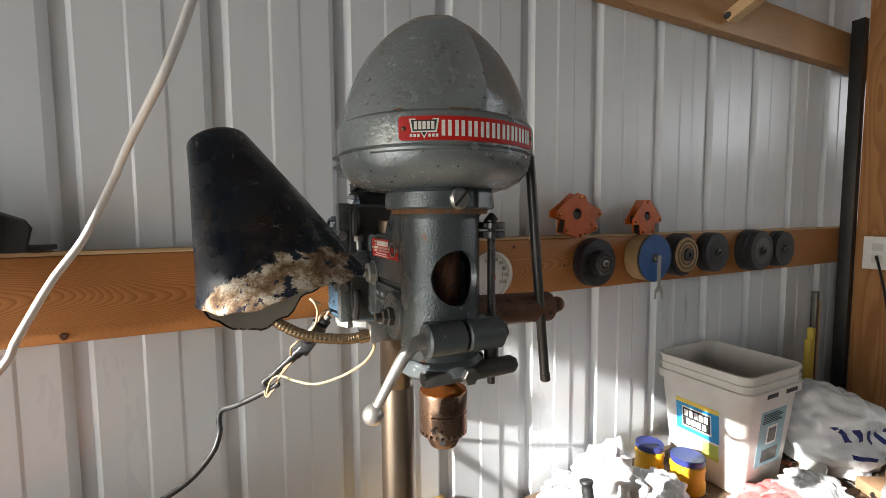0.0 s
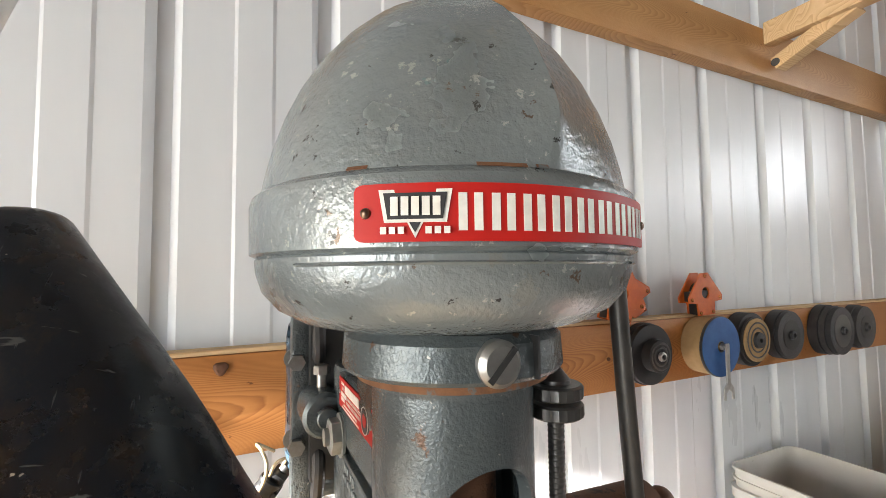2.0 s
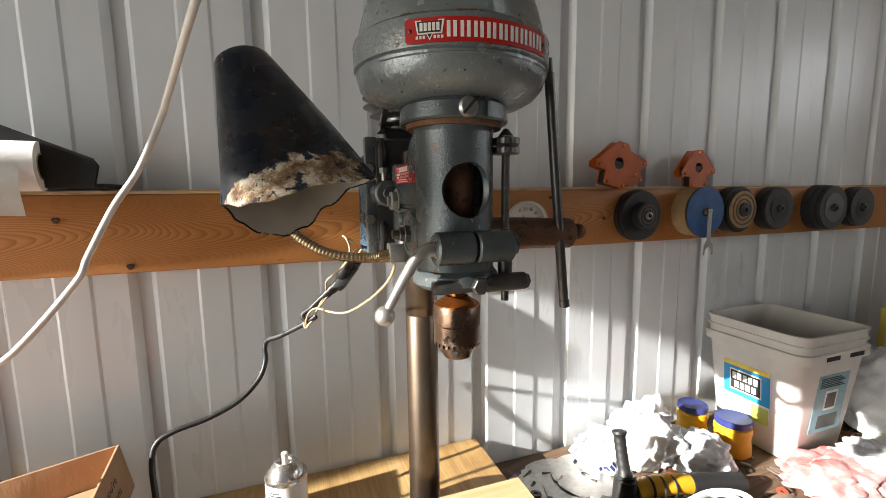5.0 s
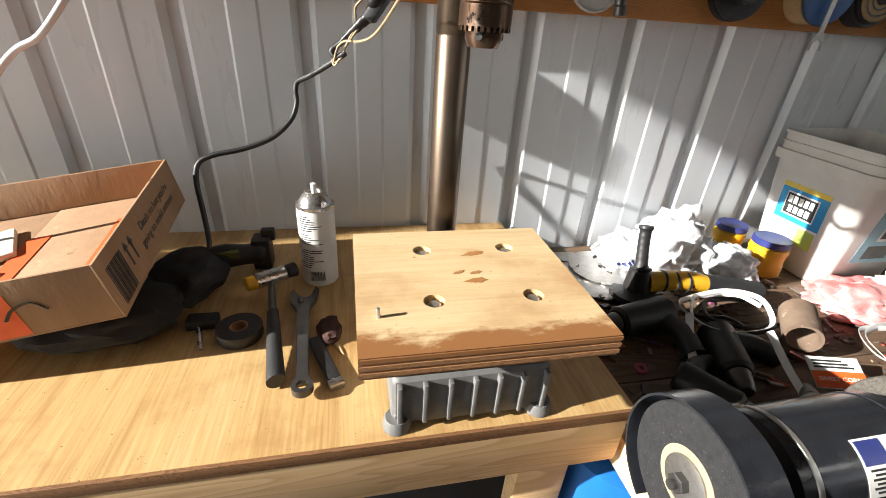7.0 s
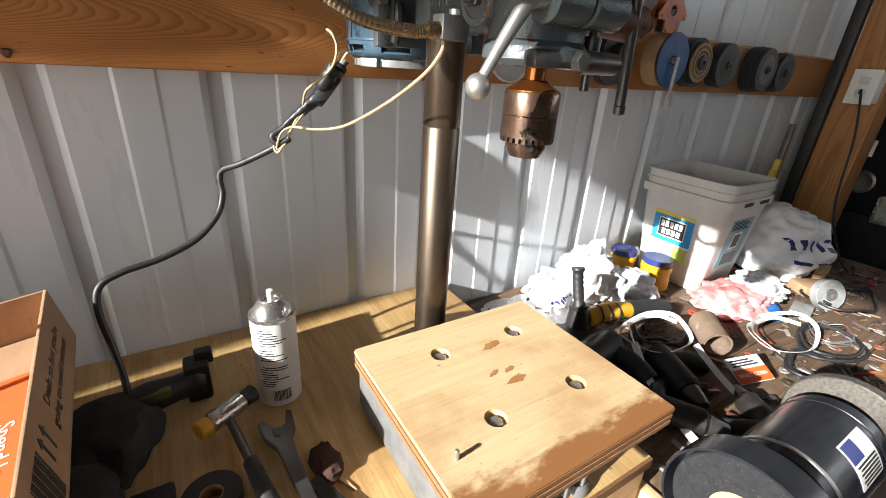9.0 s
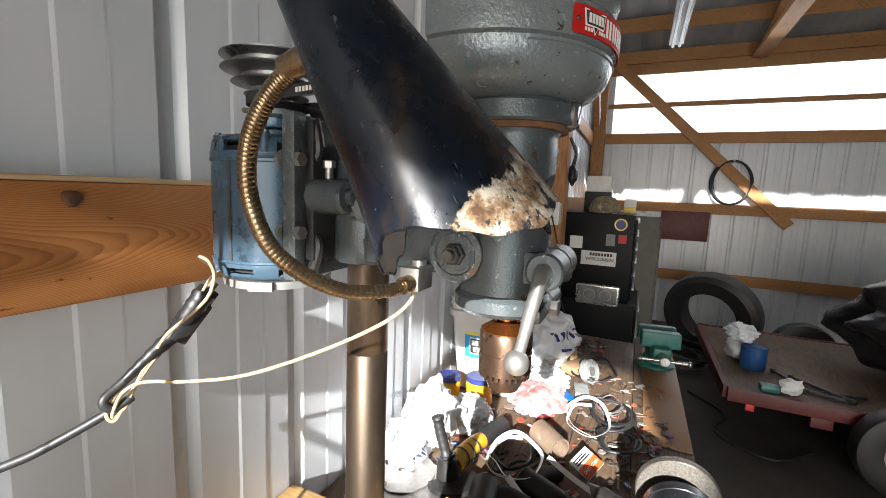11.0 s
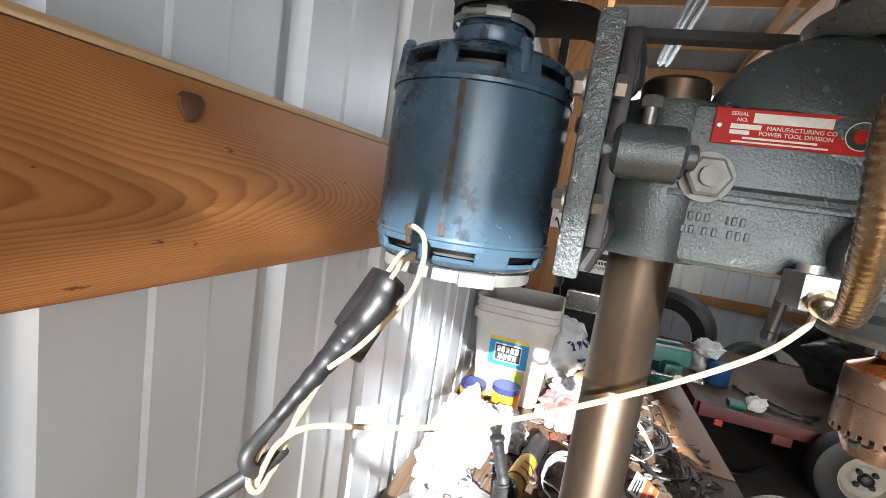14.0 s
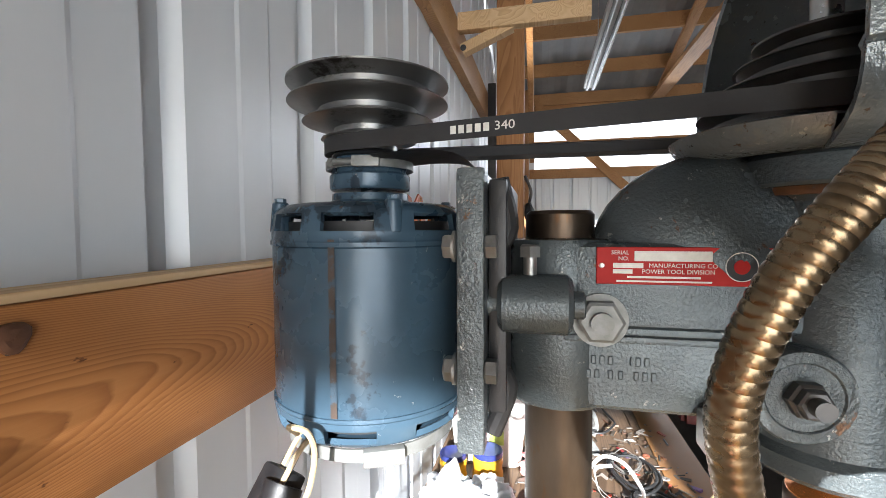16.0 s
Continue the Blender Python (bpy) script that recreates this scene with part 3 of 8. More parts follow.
# west wall, unseen, added with a wide stepped door opening to shape the sun; south wall, east wall with the window band
DOOR_Y0, DOOR_Y1, DOOR_TOP = -3.2, -0.206, 3.11
wall_w = thing("wall_west", (WEST, -2, 0), "unseen end wall added with a doorway that shapes the sun", "wall", kind="structure")
bm = B()
box(bm, WEST - 0.15, WEST, DOOR_Y1, WALL_Y, 0, 5.4)
box(bm, WEST - 0.15, WEST, SOUTH, DOOR_Y0, 0, 5.4)
box(bm, WEST - 0.15, WEST, -1.05, DOOR_Y1, DOOR_TOP, 5.4)
box(bm, WEST - 0.15, WEST, DOOR_Y0, -1.05, 2.52, 5.4)
part("cladding", bm, M["roofsteel"], wall_w)
bm = B()
box(bm, WEST - 0.15, EAST + 0.15, SOUTH - 0.15, SOUTH, 0, 5.4)
solo("wall_south", bm, M["roofsteel"], "plain steel wall closing the shop", "wall", kind="structure")

wall_e = thing("wall_east", (EAST, -2, 0), "ribbed steel end wall with a band of windows", "wall", kind="structure")
low = steel_sheet(0.0, 2.16)
turn_e = Matrix.Rotation(radians(-90), 4, "Z")
y = WALL_Y
while y > SOUTH:
    sheet_piece(low, Matrix.Translation((EAST, y, 0)) @ turn_e, wall_e)
    y -= 4 * PITCH
bm = B()
box(bm, EAST + 0.02, EAST + 0.05, SOUTH, WALL_Y, 2.98, 3.2)
box(bm, EAST + 0.02, EAST + 0.05, 0.12, WALL_Y, 2.1, 3.0)
box(bm, EAST + 0.02, EAST + 0.05, SOUTH, -5.2, 2.1, 3.0)
part("cladding", bm, M["steel"], wall_e)

# roof with purlins
bm = B()
n = 46
cols = []
for i in range(n * 2):
    yy = SOUTH - 0.2 + (WALL_Y + 0.4 - SOUTH) * i / (n * 2 - 1)
    d = 0.02 if i % 4 in (1, 2) else 0.0
    cols.append([bm.verts.new((xx, yy, roof_z(xx) + 0.1 + d + t)) for xx in (WEST - 0.3, EAST + 0.3) for t in (0, 0.01)])
for a, b in zip(cols, cols[1:]):
    bm.faces.new((a[0], b[0], b[2], a[2]))
    bm.faces.new((a[1], a[3], b[3], b[1]))
for i in range(15):
    px = EAST - 0.06 - i * 0.61
    if px > WEST:
        box(bm, px - 0.019, px + 0.019, SOUTH, WALL_Y, roof_z(px) - 0.04, roof_z(px) + 0.098)
roof = solo("ceiling", bm, None, "grey ribbed steel roof on pine purlins", "ceiling", kind="structure", smooth=False)
roof.data.materials.append(M["roofsteel"])
roof.data.materials.append(M["frame"])
for f in roof.data.polygons:
    f.material_index = 1 if f.index >= 2 * (len(cols) - 1) else 0


def board_at(name, b, material, label, category="girt", bevel=0.003):
    bm = B()
    box(bm, *b, bevel=bevel)
    return solo(name, bm, material, label, category, kind="structure")


GIRT_TOP = 1.472
board_at("girt", (-3.9, 2.18, GIRT_Y, GIRT_Y + 0.038, GIRT_TOP - 0.14, GIRT_TOP), M["girt"], "orange-brown pine girt nailed along the steel wall")
board_at("girt", (-3.9, 2.18, GIRT_Y, GIRT_Y + 0.038, 2.115, 2.255), M["girt2"], "upper pine girt along the steel wall")
board_at("girt", (2.23, EAST - 0.2, GIRT_Y, GIRT_Y + 0.038, GIRT_TOP - 0.14, GIRT_TOP), M["frame"], "pine girt beyond the timber post")
board_at("girt", (2.23, EAST - 0.2, GIRT_Y, GIRT_Y + 0.038, 2.115, 2.255), M["frame"], "pine girt beyond the timber post")
board_at("girt_ledge", (-3.9, 2.16, GIRT_Y + 0.003, GIRT_Y + 0.034, GIRT_TOP + 0.0005, GIRT_TOP + 0.007), M["palewood"], "thin weathered strip lying on the girt", "wood strip", 0.001)
board_at("timber_post", (2.08, 2.22, 0.115, 0.262, 0, 4.2), M["post"], "thick pine post against the steel wall", "post", 0.004)
board_at("corner_post", (EAST - 0.17, EAST - 0.03, 0.185, 0.325, 0, 3.3), M["post"], "pine corner post", "post", 0.004)
for z in (0.60, 1.40, 2.20, 2.62, 3.0):
    board_at("girt", (EAST - 0.045, EAST - 0.004, SOUTH, 0.18, z - 0.06, z + 0.06 if z < 2.5 or z > 2.9 else z - 0.01), M["frame"], "pine girt across the end wall")
board_at("steel_strip", (2.05, 2.085, 0.264, 0.306, 0, 2.30), M["blackiron"], "black steel strip standing beside the post", "steel strip", 0.002)

# ---- drill press ----
AX, AY = -0.008, -0.158          # spindle axis
press = thing("drill_press", (0, -0.1, 0.85), "grey enamel bench drill press with belt drive", "drill press")

bm = B()
lathe(bm, [(0, 0.925), (0.0235, 0.925), (0.0235, 1.2905), (0.0228, 1.2915), (0.0228, 1.2935), (0.0235, 1.2945), (0.0235, 1.524), (0.0215, 1.5265), (0.018, 1.5265), (0.018, 1.49), (0, 1.49)], Matrix.Translation((0, 0.002, 0)), 40)
part("column", bm, M["column"], press, "stained bare steel column")

# head casting
bm = B()
lathe(bm, [(0, 1.398), (0.036, 1.398), (0.038, 1.401), (0.0385, 1.503), (0.037, 1.507), (0.0236, 1.508), (0, 1.508)], Matrix.Translation((0, 0.002, 0)), 40)
box(bm, -0.0375, 0.0345, -0.150, -0.004, 1.452, 1.5055, 0.006, 3)
box(bm, -0.034, 0.031, -0.155, -0.004, 1.399, 1.456, 0.008, 3)
# dome that the hood stands on
vs = bmesh.ops.create_uvsphere(bm, u_segments=32, v_segments=18, radius=1)["verts"]
bmesh.ops.transform(bm, matrix=Matrix.Translation((-0.004, -0.098, 1.497)) @ Matrix.Diagonal((0.0355, 0.080, 0.066, 1)), verts=vs)
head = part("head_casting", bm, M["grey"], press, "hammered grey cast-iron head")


# quill barrel with the round window in front
def barrel():
    bm = B()
    seg, zs = 72, [1.398 + i * (1.536 - 1.398) / 44 for i in range(45)]
    R, wx, wz, wr = 0.0415, -0.006, 1.470, 0.0272
    grid = {}
    for k, z in enumerate(zs):
        for i in range(seg):
            a = -math.pi / 2 + 2 * math.pi * i / seg
            r = R + (0.0025 if z > 1.531 else 0)
            grid[i, k] = Vector((AX + r * math.cos(a), AY + r * math.sin(a), z))
    def inside(i, k):
        p = grid[i % seg, k]
        s = (((i % seg) + seg // 2) % seg - seg // 2) / seg * 2 * math.pi * R + 0.0
        return p.y < AY and ((s - wx - 0.006) / wr) ** 2 + ((p.z - wz) / wr) ** 2 < 1
    bv = {q: bm.verts.new(v) for q, v in grid.items()}
    for k in range(len(zs) - 1):
        for i in range(seg):
            j = (i + 1) % seg
            if not (inside(i, k) and inside(i + 1, k) and inside(i, k + 1) and inside(i + 1, k + 1)):
                bm.faces.new((bv[i, k], bv[j, k], bv[j, k + 1], bv[i, k + 1]))
    bmesh.ops.delete(bm, geom=[v for v in bm.verts if not v.link_faces], context="VERTS")
    # draw the edge of the window to a true circle
    for e in [e for e in bm.edges if len(e.link_faces) == 1 and 1.41 < e.verts[0].co.z < 1.53]:
        for v in e.verts:
            s = (math.atan2(v.co.y - AY, v.co.x - AX) + math.pi / 2) * R
            d = Vector((s - wx - 0.006 + 0.006 * 0, v.co.z - wz))
            if d.length > 0.001:
                d = d.normalized() * wr
            a = -math.pi / 2 + (wx + 0.006 + d.x) / R
            v.co = Vector((AX + R * math.cos(a), AY + R * math.sin(a), wz + d.y))
    bmesh.ops.remove_doubles(bm, verts=bm.verts[:], dist=0.0002)
    inner = bmesh.ops.solidify(bm, geom=bm.faces[:], thickness=0.006)
    return bm


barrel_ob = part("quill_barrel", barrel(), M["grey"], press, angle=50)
bm = B()
rod(bm, (AX, AY, 1.38), (AX, AY, 1.55), 0.022, 28)
lathe(bm, [(0, 1.40), (0.034, 1.40), (0.034, 1.402), (0, 1.402)], Matrix.Translation((AX, AY, 0)), 32)
part("quill", bm, M["rust"], press, "dark oily quill behind the window")
# split clamp at the foot of the barrel
bm = B()
lathe(bm, [(0.020, 1.368), (0.040, 1.368), (0.046, 1.373), (0.046, 1.383), (0.042, 1.388), (0.042, 1.400), (0.02, 1.400)], Matrix.Translation((AX, AY, 0)), 40)
part("barrel_foot", bm, M["grey"], barrel_ob)
bm = B()
rod(bm, (-0.046, -0.203, 1.414), (-0.0065, -0.203, 1.414), 0.0165, 28, bevel=0.002)
rod(bm, (-0.004, -0.203, 1.414), (0.036, -0.203, 1.414), 0.0165, 28, bevel=0.002)
box(bm, -0.040, -0.0068, -0.201, -0.176, 1.400, 1.429, 0.004)
box(bm, -0.0038, 0.032, -0.201, -0.176, 1.400, 1.429, 0.004)
part("quill_lock_lug", bm, M["grey"], barrel_ob)
bm = B()
hexa(bm, (0.036, -0.203, 1.414), (0.043, -0.203, 1.414), 0.010)
part("lock_nut", bm, M["darksteel"], barrel_ob)
# lever with the ball end
bm = B()
tube(bm, [(-0.043, -0.203, 1.414), (-0.054, -0.203, 1.413), (-0.064, -0.203, 1.406), (-0.074, -0.201, 1.390), (-0.084, -0.199, 1.372), (-0.0925, -0.197, 1.3555)], 0.006, 14, 6, radius=lambda i, n: 0.0078 - 0.0032 * min(1, i / (n * 0.8)))
lever = part("lock_lever", bm, M["zinc"], press, "pale worn lever with a ball end")
bm = B()
ball(bm, (-0.0945, -0.1965, 1.3515), 0.0098, 24)
part("ball_knob", bm, M["zinc"], lever)

# lower clamp with its bolts
bm = B()
box(bm, -0.046, 0.052, -0.203, -0.186, 1.367, 1.381, 0.005)
rod(bm, (0.012, -0.1945, 1.374), (0.058, -0.1945, 1.374), 0.0095, 20, bevel=0.0015)
part("stop_collar", bm, M["darksteel"], press)
bm = B()
hexa(bm, (0.000, -0.203, 1.374), (0.000, -0.211, 1.374), 0.0085)
part("clamp_bolt", bm, M["darksteel"], press)
bm = B()
hexa(bm, (0.052, -0.1945, 1.374), (0.0615, -0.1945, 1.374), 0.0085)
part("clamp_bolt", bm, M["darksteel"], press)
bm = B()
rod(bm, (0.043, -0.178, 1.372), (0.043, -0.178, 1.396), 0.008, 18)
rod(bm, (0.043, -0.178, 1.35), (0.043, -0.178, 1.528), 0.0042, 16)
for i in range(40):
    z = 1.40 + i * 0.0028
    lathe(bm, [(0.0042, 0), (0.0045, 0.0009), (0.0042, 0.0018)], Matrix.Translation((0.043, -0.178, z)), 14)
stop = part("depth_stop_rod", bm, M["darksteel"], press, "threaded black depth stop rod")
for i, z in enumerate((1.507, 1.5165)):
    bm = B()
    lathe(bm, [(0.0045, 0), (0.0132, 0), (0.0142, 0.001), (0.0142, 0.0065), (0.0132, 0.0075), (0.0045, 0.0075)], Matrix.Translation((0.043, -0.178, z)), 44, bend=lambda a, r, h: r * (1.03 if int(a / (2 * math.pi) * 44 + 0.5) % 2 else 1.0) if r > 0.014 else r)
    part("knurled_nut", bm, M["darksteel"], stop, angle=20)
bm = B()
lathe(bm, [(0.008, 1.524), (0.008, 1.526), (0.003, 1.5325), (0, 1.534)], Matrix.Translation((0.043, -0.178, 0)), 20)
part("rod_tip", bm, M["darksteel"], stop)

# chuck
bm = B()
rod(bm, (AX, AY - 0.006, 1.352), (AX, AY - 0.006, 1.372), 0.0095, 20)
lathe(bm, [(0, 1.349), (0.012, 1.357), (0.0135, 1.3555), (0.0245, 1.3485), (0.0245, 1.347)], Matrix.Translation((AX, AY - 0.006, 0)), 32)
part("spindle_nose", bm, M["copper"], press, "copper-coloured spindle nose")
bm = B()
cz = 1.3475
lathe(bm, [(0.012, cz), (0.0245, cz), (0.0255, cz - 0.0015), (0.0255, cz - 0.020), (0.0248, cz - 0.0208), (0.0255, cz - 0.0216), (0.0255, cz - 0.040), (0.0185, cz - 0.0405), (0.0185, cz - 0.050), (0.0148, cz - 0.0585), (0.006, cz - 0.0590), (0.005, cz - 0.05), (0, cz - 0.05)], Matrix.Translation((AX, AY - 0.006, 0)), 48)
chuck = part("chuck", bm, M["chuck"], press, "oily brown drill chuck")
bm = B()
for i in range(26):
    a = 2 * math.pi * i / 26
    box(bm, 0.0185, 0.0252, -0.0016, 0.0016, -0.0445, -0.040, m=Matrix.Translation((AX, AY - 0.006, cz)) @ Matrix.Rotation(a, 4, "Z"))
part("gear_teeth", bm, M["chuck"], chuck, smooth=False)
# key holes are solid black plugs, the shade inside put into their colour
for i in range(3):
    bm = B()
    a = radians(-120 + i * 120)
    rod(bm, (AX + 0.0165 * math.cos(a), AY - 0.006 + 0.0165 * math.sin(a), cz - 0.0485), (AX + 0.0192 * math.cos(a), AY - 0.006 + 0.0192 * math.sin(a), cz - 0.0485), 0.0035, 12)
    part("key_hole", bm, M["ink"], chuck)

# collar under the hood, with its slotted screw
bm = B()
lathe(bm, [(0.040, 1.537), (0.055, 1.537), (0.0565, 1.539), (0.0555, 1.553), (0.052, 1.557), (0.04, 1.557)], Matrix.Translation((AX, AY, 0)), 48)
collar = part("hood_collar", bm, M["grey"], press)
bm = B()
lathe(bm, [(0.040, 1.5325), (0.0495, 1.5325), (0.0500, 1.537), (0.040, 1.537)], Matrix.Translation((AX, AY, 0)), 48)
part("rusty_seam", bm, M["orangerust"], collar, "rust line under the collar")
bm = B()
sc, sd = Vector((-0.0143, -0.2135, 1.546)), Vector((-0.05, -1, 0)).normalized()
lathe(bm, [(0, 0.004), (0.0075, 0.004), (0.0098, 0.0015), (0.0098, -0.006), (0, -0.006)], along(sc, sc + sd), 28)
screw = part("slotted_screw", bm, M["nut"], collar, "large slotted steel screw")
# the screw's slot is a black bar, its shade given as colour
bm = B()
box(bm, -0.0088, 0.0088, -0.0013, 0.0013, 0.0035, 0.0043, m=along(sc, sc + sd) @ Matrix.Rotation(radians(48), 4, "Z"))
part("slot", bm, M["ink"], screw, smooth=False)
# the collar's split is a black strip coloured as the shade in the gap
bm = B()
box(bm, 0.004, 0.0052, -0.2155, -0.208, 1.538, 1.556)
part("split", bm, M["ink"], collar, smooth=False)

# hood: round bowl, band, and a pointed front shell that is open behind
HX, HY, HK = -0.0035, -0.139, 0.991


def hood_bend(a, r, h):
    d = abs(((a + math.pi / 2 + math.pi) % (2 * math.pi)) - math.pi)
    k = min(1.0, max(0.0, (h - 1.618) / 0.02))
    return HK * r * (1 + k * (0.105 * math.exp(-d / 0.17) - 0.014))


OUT = [(0.046, 1.5545), (0.062, 1.555), (0.078, 1.559), (0.090, 1.5655), (0.0975, 1.574), (0.1005, 1.583), (0.1012, 1.5895), (0.1002, 1.5905), (0.1035, 1.592), (0.1038, 1.6145), (0.1028, 1.618), (0.1, 1.6205)]
SHELL = [(0.0990, 1.621), (0.0975, 1.632), (0.0945, 1.645), (0.0895, 1.659), (0.0825, 1.674), (0.0732, 1.689), (0.0615, 1.703), (0.048, 1.716), (0.032, 1.727), (0.016, 1.734), (0.003, 1.737)]
A0, A1 = radians(-90 - 104), radians(-90 + 104)
bm = B()
lathe(bm, OUT + SHELL, Matrix.Translation((HX, HY, 0)), 96, A0, A1, hood_bend)
bmesh.ops.recalc_face_normals(bm, faces=bm.faces[:])
bmesh.ops.solidify(bm, geom=bm.faces[:], thickness=0.0045)
hood = part("belt_hood", bm, M["hood"], press, "bullet-shaped grey hood with chipped paint", angle=28)
bm = B()
lathe(bm, [(0.046, 1.5555), (0.054, 1.5565), (0.062, 1.559), (0.068, 1.564), (0.0705, 1.5695), (0.0680, 1.5710), (0.046, 1.560)], Matrix.Translation((HX, HY, 0)), 48, A1, A0 + 2 * math.pi)
part("hood_tray", bm, M["hood"], hood)
bm = B()
for a0, a1, z in ((-150, -62, 1.5865),):
    lathe(bm, [(0.0995, z - 0.0016), (0.1022, z), (0.0995, z + 0.0016)], Matrix.Translation((HX, HY, 0)), 40, radians(a0), radians(a1), hood_bend)
part("bead", bm, M["hood"], hood)
bm = B()
lathe(bm, [(0.0995, -0.0016), (0.1022, 0), (0.0995, 0.0016)], Matrix.Translation((HX, HY, 1.5865)) @ Matrix.Diagonal((HK, HK, 1, 1)), 20, radians(-58), radians(-22))
part("bead", bm, M["hood"], hood)


for a0, a1 in ((-108, -97), (-95, -92), (-136, -131)):
    bm = B()
    lathe(bm, [(0.0988, 1.6204), (0.1003, 1.6207), (0.0989, 1.6222)], Matrix.Translation((HX, HY, 0)), 24, radians(a0), radians(a1), hood_bend)
    part("rust_streak", bm, M["orangerust"], hood, "rust along the hood's seam")
# name plate
def on_band(v, r=0.1044 * HK):
    a = -math.pi / 2 + (v.x * 0.985 - 0.0040) / r
    q = r + v.z
    return Vector((HX + q * math.cos(a), HY + q * math.sin(a), 1.6035 + v.y))


PW, PH = 0.0735, 0.0100
bm = B()
n = 40
xs = [-PW, -PW + 0.0008, -PW + 0.0022] + [-PW + 0.004 + (2 * PW - 0.008) * i / (n - 6) for i in range(n - 5)] + [PW - 0.0022, PW - 0.0008, PW]
hs = {0: PH - 0.0024, 1: PH - 0.0009, 2: PH - 0.0002}
g = [[bm.verts.new(on_band(Vector((x, s * hs.get(min(i, n - i), PH), t)))) for s, t in ((-1, 0), (-1, 0.0008), (1, 0.0008), (1, 0))] for i, x in enumerate(xs)]
for a, b in zip(g, g[1:]):
    for k in range(3):
        bm.faces.new((a[k], b[k], b[k + 1], a[k + 1]))
bm.faces.new(g[0]), bm.faces.new(g[-1][::-1])
name_plate = part("name_plate", bm, M["redplate"], hood, "red enamel name plate with white letters")
# the product name as plain blocks
for i in range(9):
    bm = B()
    x0 = -0.0365 + i * 0.01155
    w, hh, k = 0.0084, 0.0064, 0.0030
    for a0, a1, b0, b1 in ((x0, x0 + k, -hh, hh), (x0 + w - k, x0 + w, -hh, hh), ):
        plate(bm, [(a0, b0), (a1, b0), (a1, b1), (a0, b1)], 0.0003)
    for v in bm.verts:
        v.co = on_band(Vector((v.co.x, v.co.y, v.co.z + 0.0009)))
    part("name_block", bm, M["letter"], name_plate, smooth=False)
# maker's mark as plain shapes
bm = B()
plate(bm, [(-0.0640, 0.0078), (-0.0385, 0.0078), (-0.0405, -0.0035), (-0.0485, -0.0035), (-0.0512, -0.0088), (-0.0540, -0.0035), (-0.0620, -0.0035)], 0.0004)
for v in bm.verts:
    v.co = on_band(Vector((v.co.x, v.co.y, v.co.z + 0.0009)))
part("maker_mark", bm, M["letter"], name_plate, smooth=False)
bm = B()
plate(bm, [(-0.0622, 0.0066), (-0.0403, 0.0066), (-0.0418, -0.0024), (-0.0607, -0.0024)], 0.0004)
plate(bm, [(-0.0532, -0.0035), (-0.0492, -0.0035), (-0.0512, -0.0070)], 0.0004)
for v in bm.verts:
    v.co = on_band(Vector((v.co.x, v.co.y, v.co.z + 0.0013)))
part("maker_mark", bm, M["ink"], name_plate, smooth=False)
bm = B()
for i in range(5):
    x0 = -0.0596 + i * 0.0036
    plate(bm, [(x0, 0.0052), (x0 + 0.0026, 0.0052), (x0 + 0.0026, -0.0012), (x0, -0.0012)], 0.0003)
for i in range(8):
    x0 = -0.0632 + i * 0.0031
    if 2 < i < 5:
        continue
    plate(bm, [(x0, -0.0050), (x0 + 0.0021, -0.0050), (x0 + 0.0021, -0.0074), (x0, -0.0074)], 0.0003)
for v in bm.verts:
    v.co = on_band(Vector((v.co.x, v.co.y, v.co.z + 0.0017)))
part("print_block", bm, M["letter"], name_plate, smooth=False)
for sx in (-0.0690, 0.0695):
    bm = B()
    p0 = on_band(Vector((sx, 0, 0.0006)))
    p1 = on_band(Vector((sx, 0, 0.003)))
    lathe(bm, [(0.0021, 0), (0.0018, 0.0009), (0.0009, 0.0015), (0, 0.0016)], along(p0, p1), 14)
    part("drive_rivet", bm, M["chuck"], name_plate)

# spindle pulley inside the hood and the belt
SPX, SPY = AX, -0.150


def step_pulley(cx, cy, steps):
    """steps: (z of the flange, flange radius, groove radius) from one end to the other."""
    bm = B()
    prof = [(0, steps[0][0])]
    for (z0, r0, g0), (z1, r1, g1) in zip(steps, steps[1:]):
        zm = (z0 + z1) / 2
        prof += [(r0 - 0.002, z0 - 0.0006), (r0, z0), (r0 - 0.0006, z0 + 0.0012), (g0, zm - 0.002), (g0, zm + 0.002)]
    z1, r1, g1 = steps[-1]
    prof += [(r1, z1 - 0.0006), (r1, z1 + 0.0008), (r1 - 0.004, z1 + 0.002), (r1 - 0.008, z1 - 0.002), (0.014, z1 - 0.003), (0.014, z1 + 0.004), (0.006, z1 + 0.004), (0.006, z1), (0, z1)]
    lathe(bm, prof, Matrix.Translation((cx, cy, 0)), 56)
    return bm


part("spindle_pulley", step_pulley(SPX, SPY, [(1.5685, 0.068, 0.058), (1.584, 0.066, 0.050), (1.598, 0.056, 0.040), (1.612, 0.046, 0.030), (1.626, 0.036, 0.026)]), M["darksteel"], press, "dark step pulley inside the hood", angle=25)
bm = B()
rod(bm, (SPX, SPY, 1.55), (SPX, SPY, 1.665), 0.008, 18)
part("spindle_shaft", bm, M["bright"], press)
MX, MY = 0.012, 0.1495
motor_steps = [(1.5715, 0.030, 0.022), (1.5845, 0.038, 0.028), (1.5975, 0.052, 0.040), (1.6120, 0.063, 0.050), (1.6270, 0.0635, 0.05)]
part("motor_pulley", step_pulley(MX, MY, motor_steps), M["pulley"], press, "dull grey step pulley on the motor", angle=25)


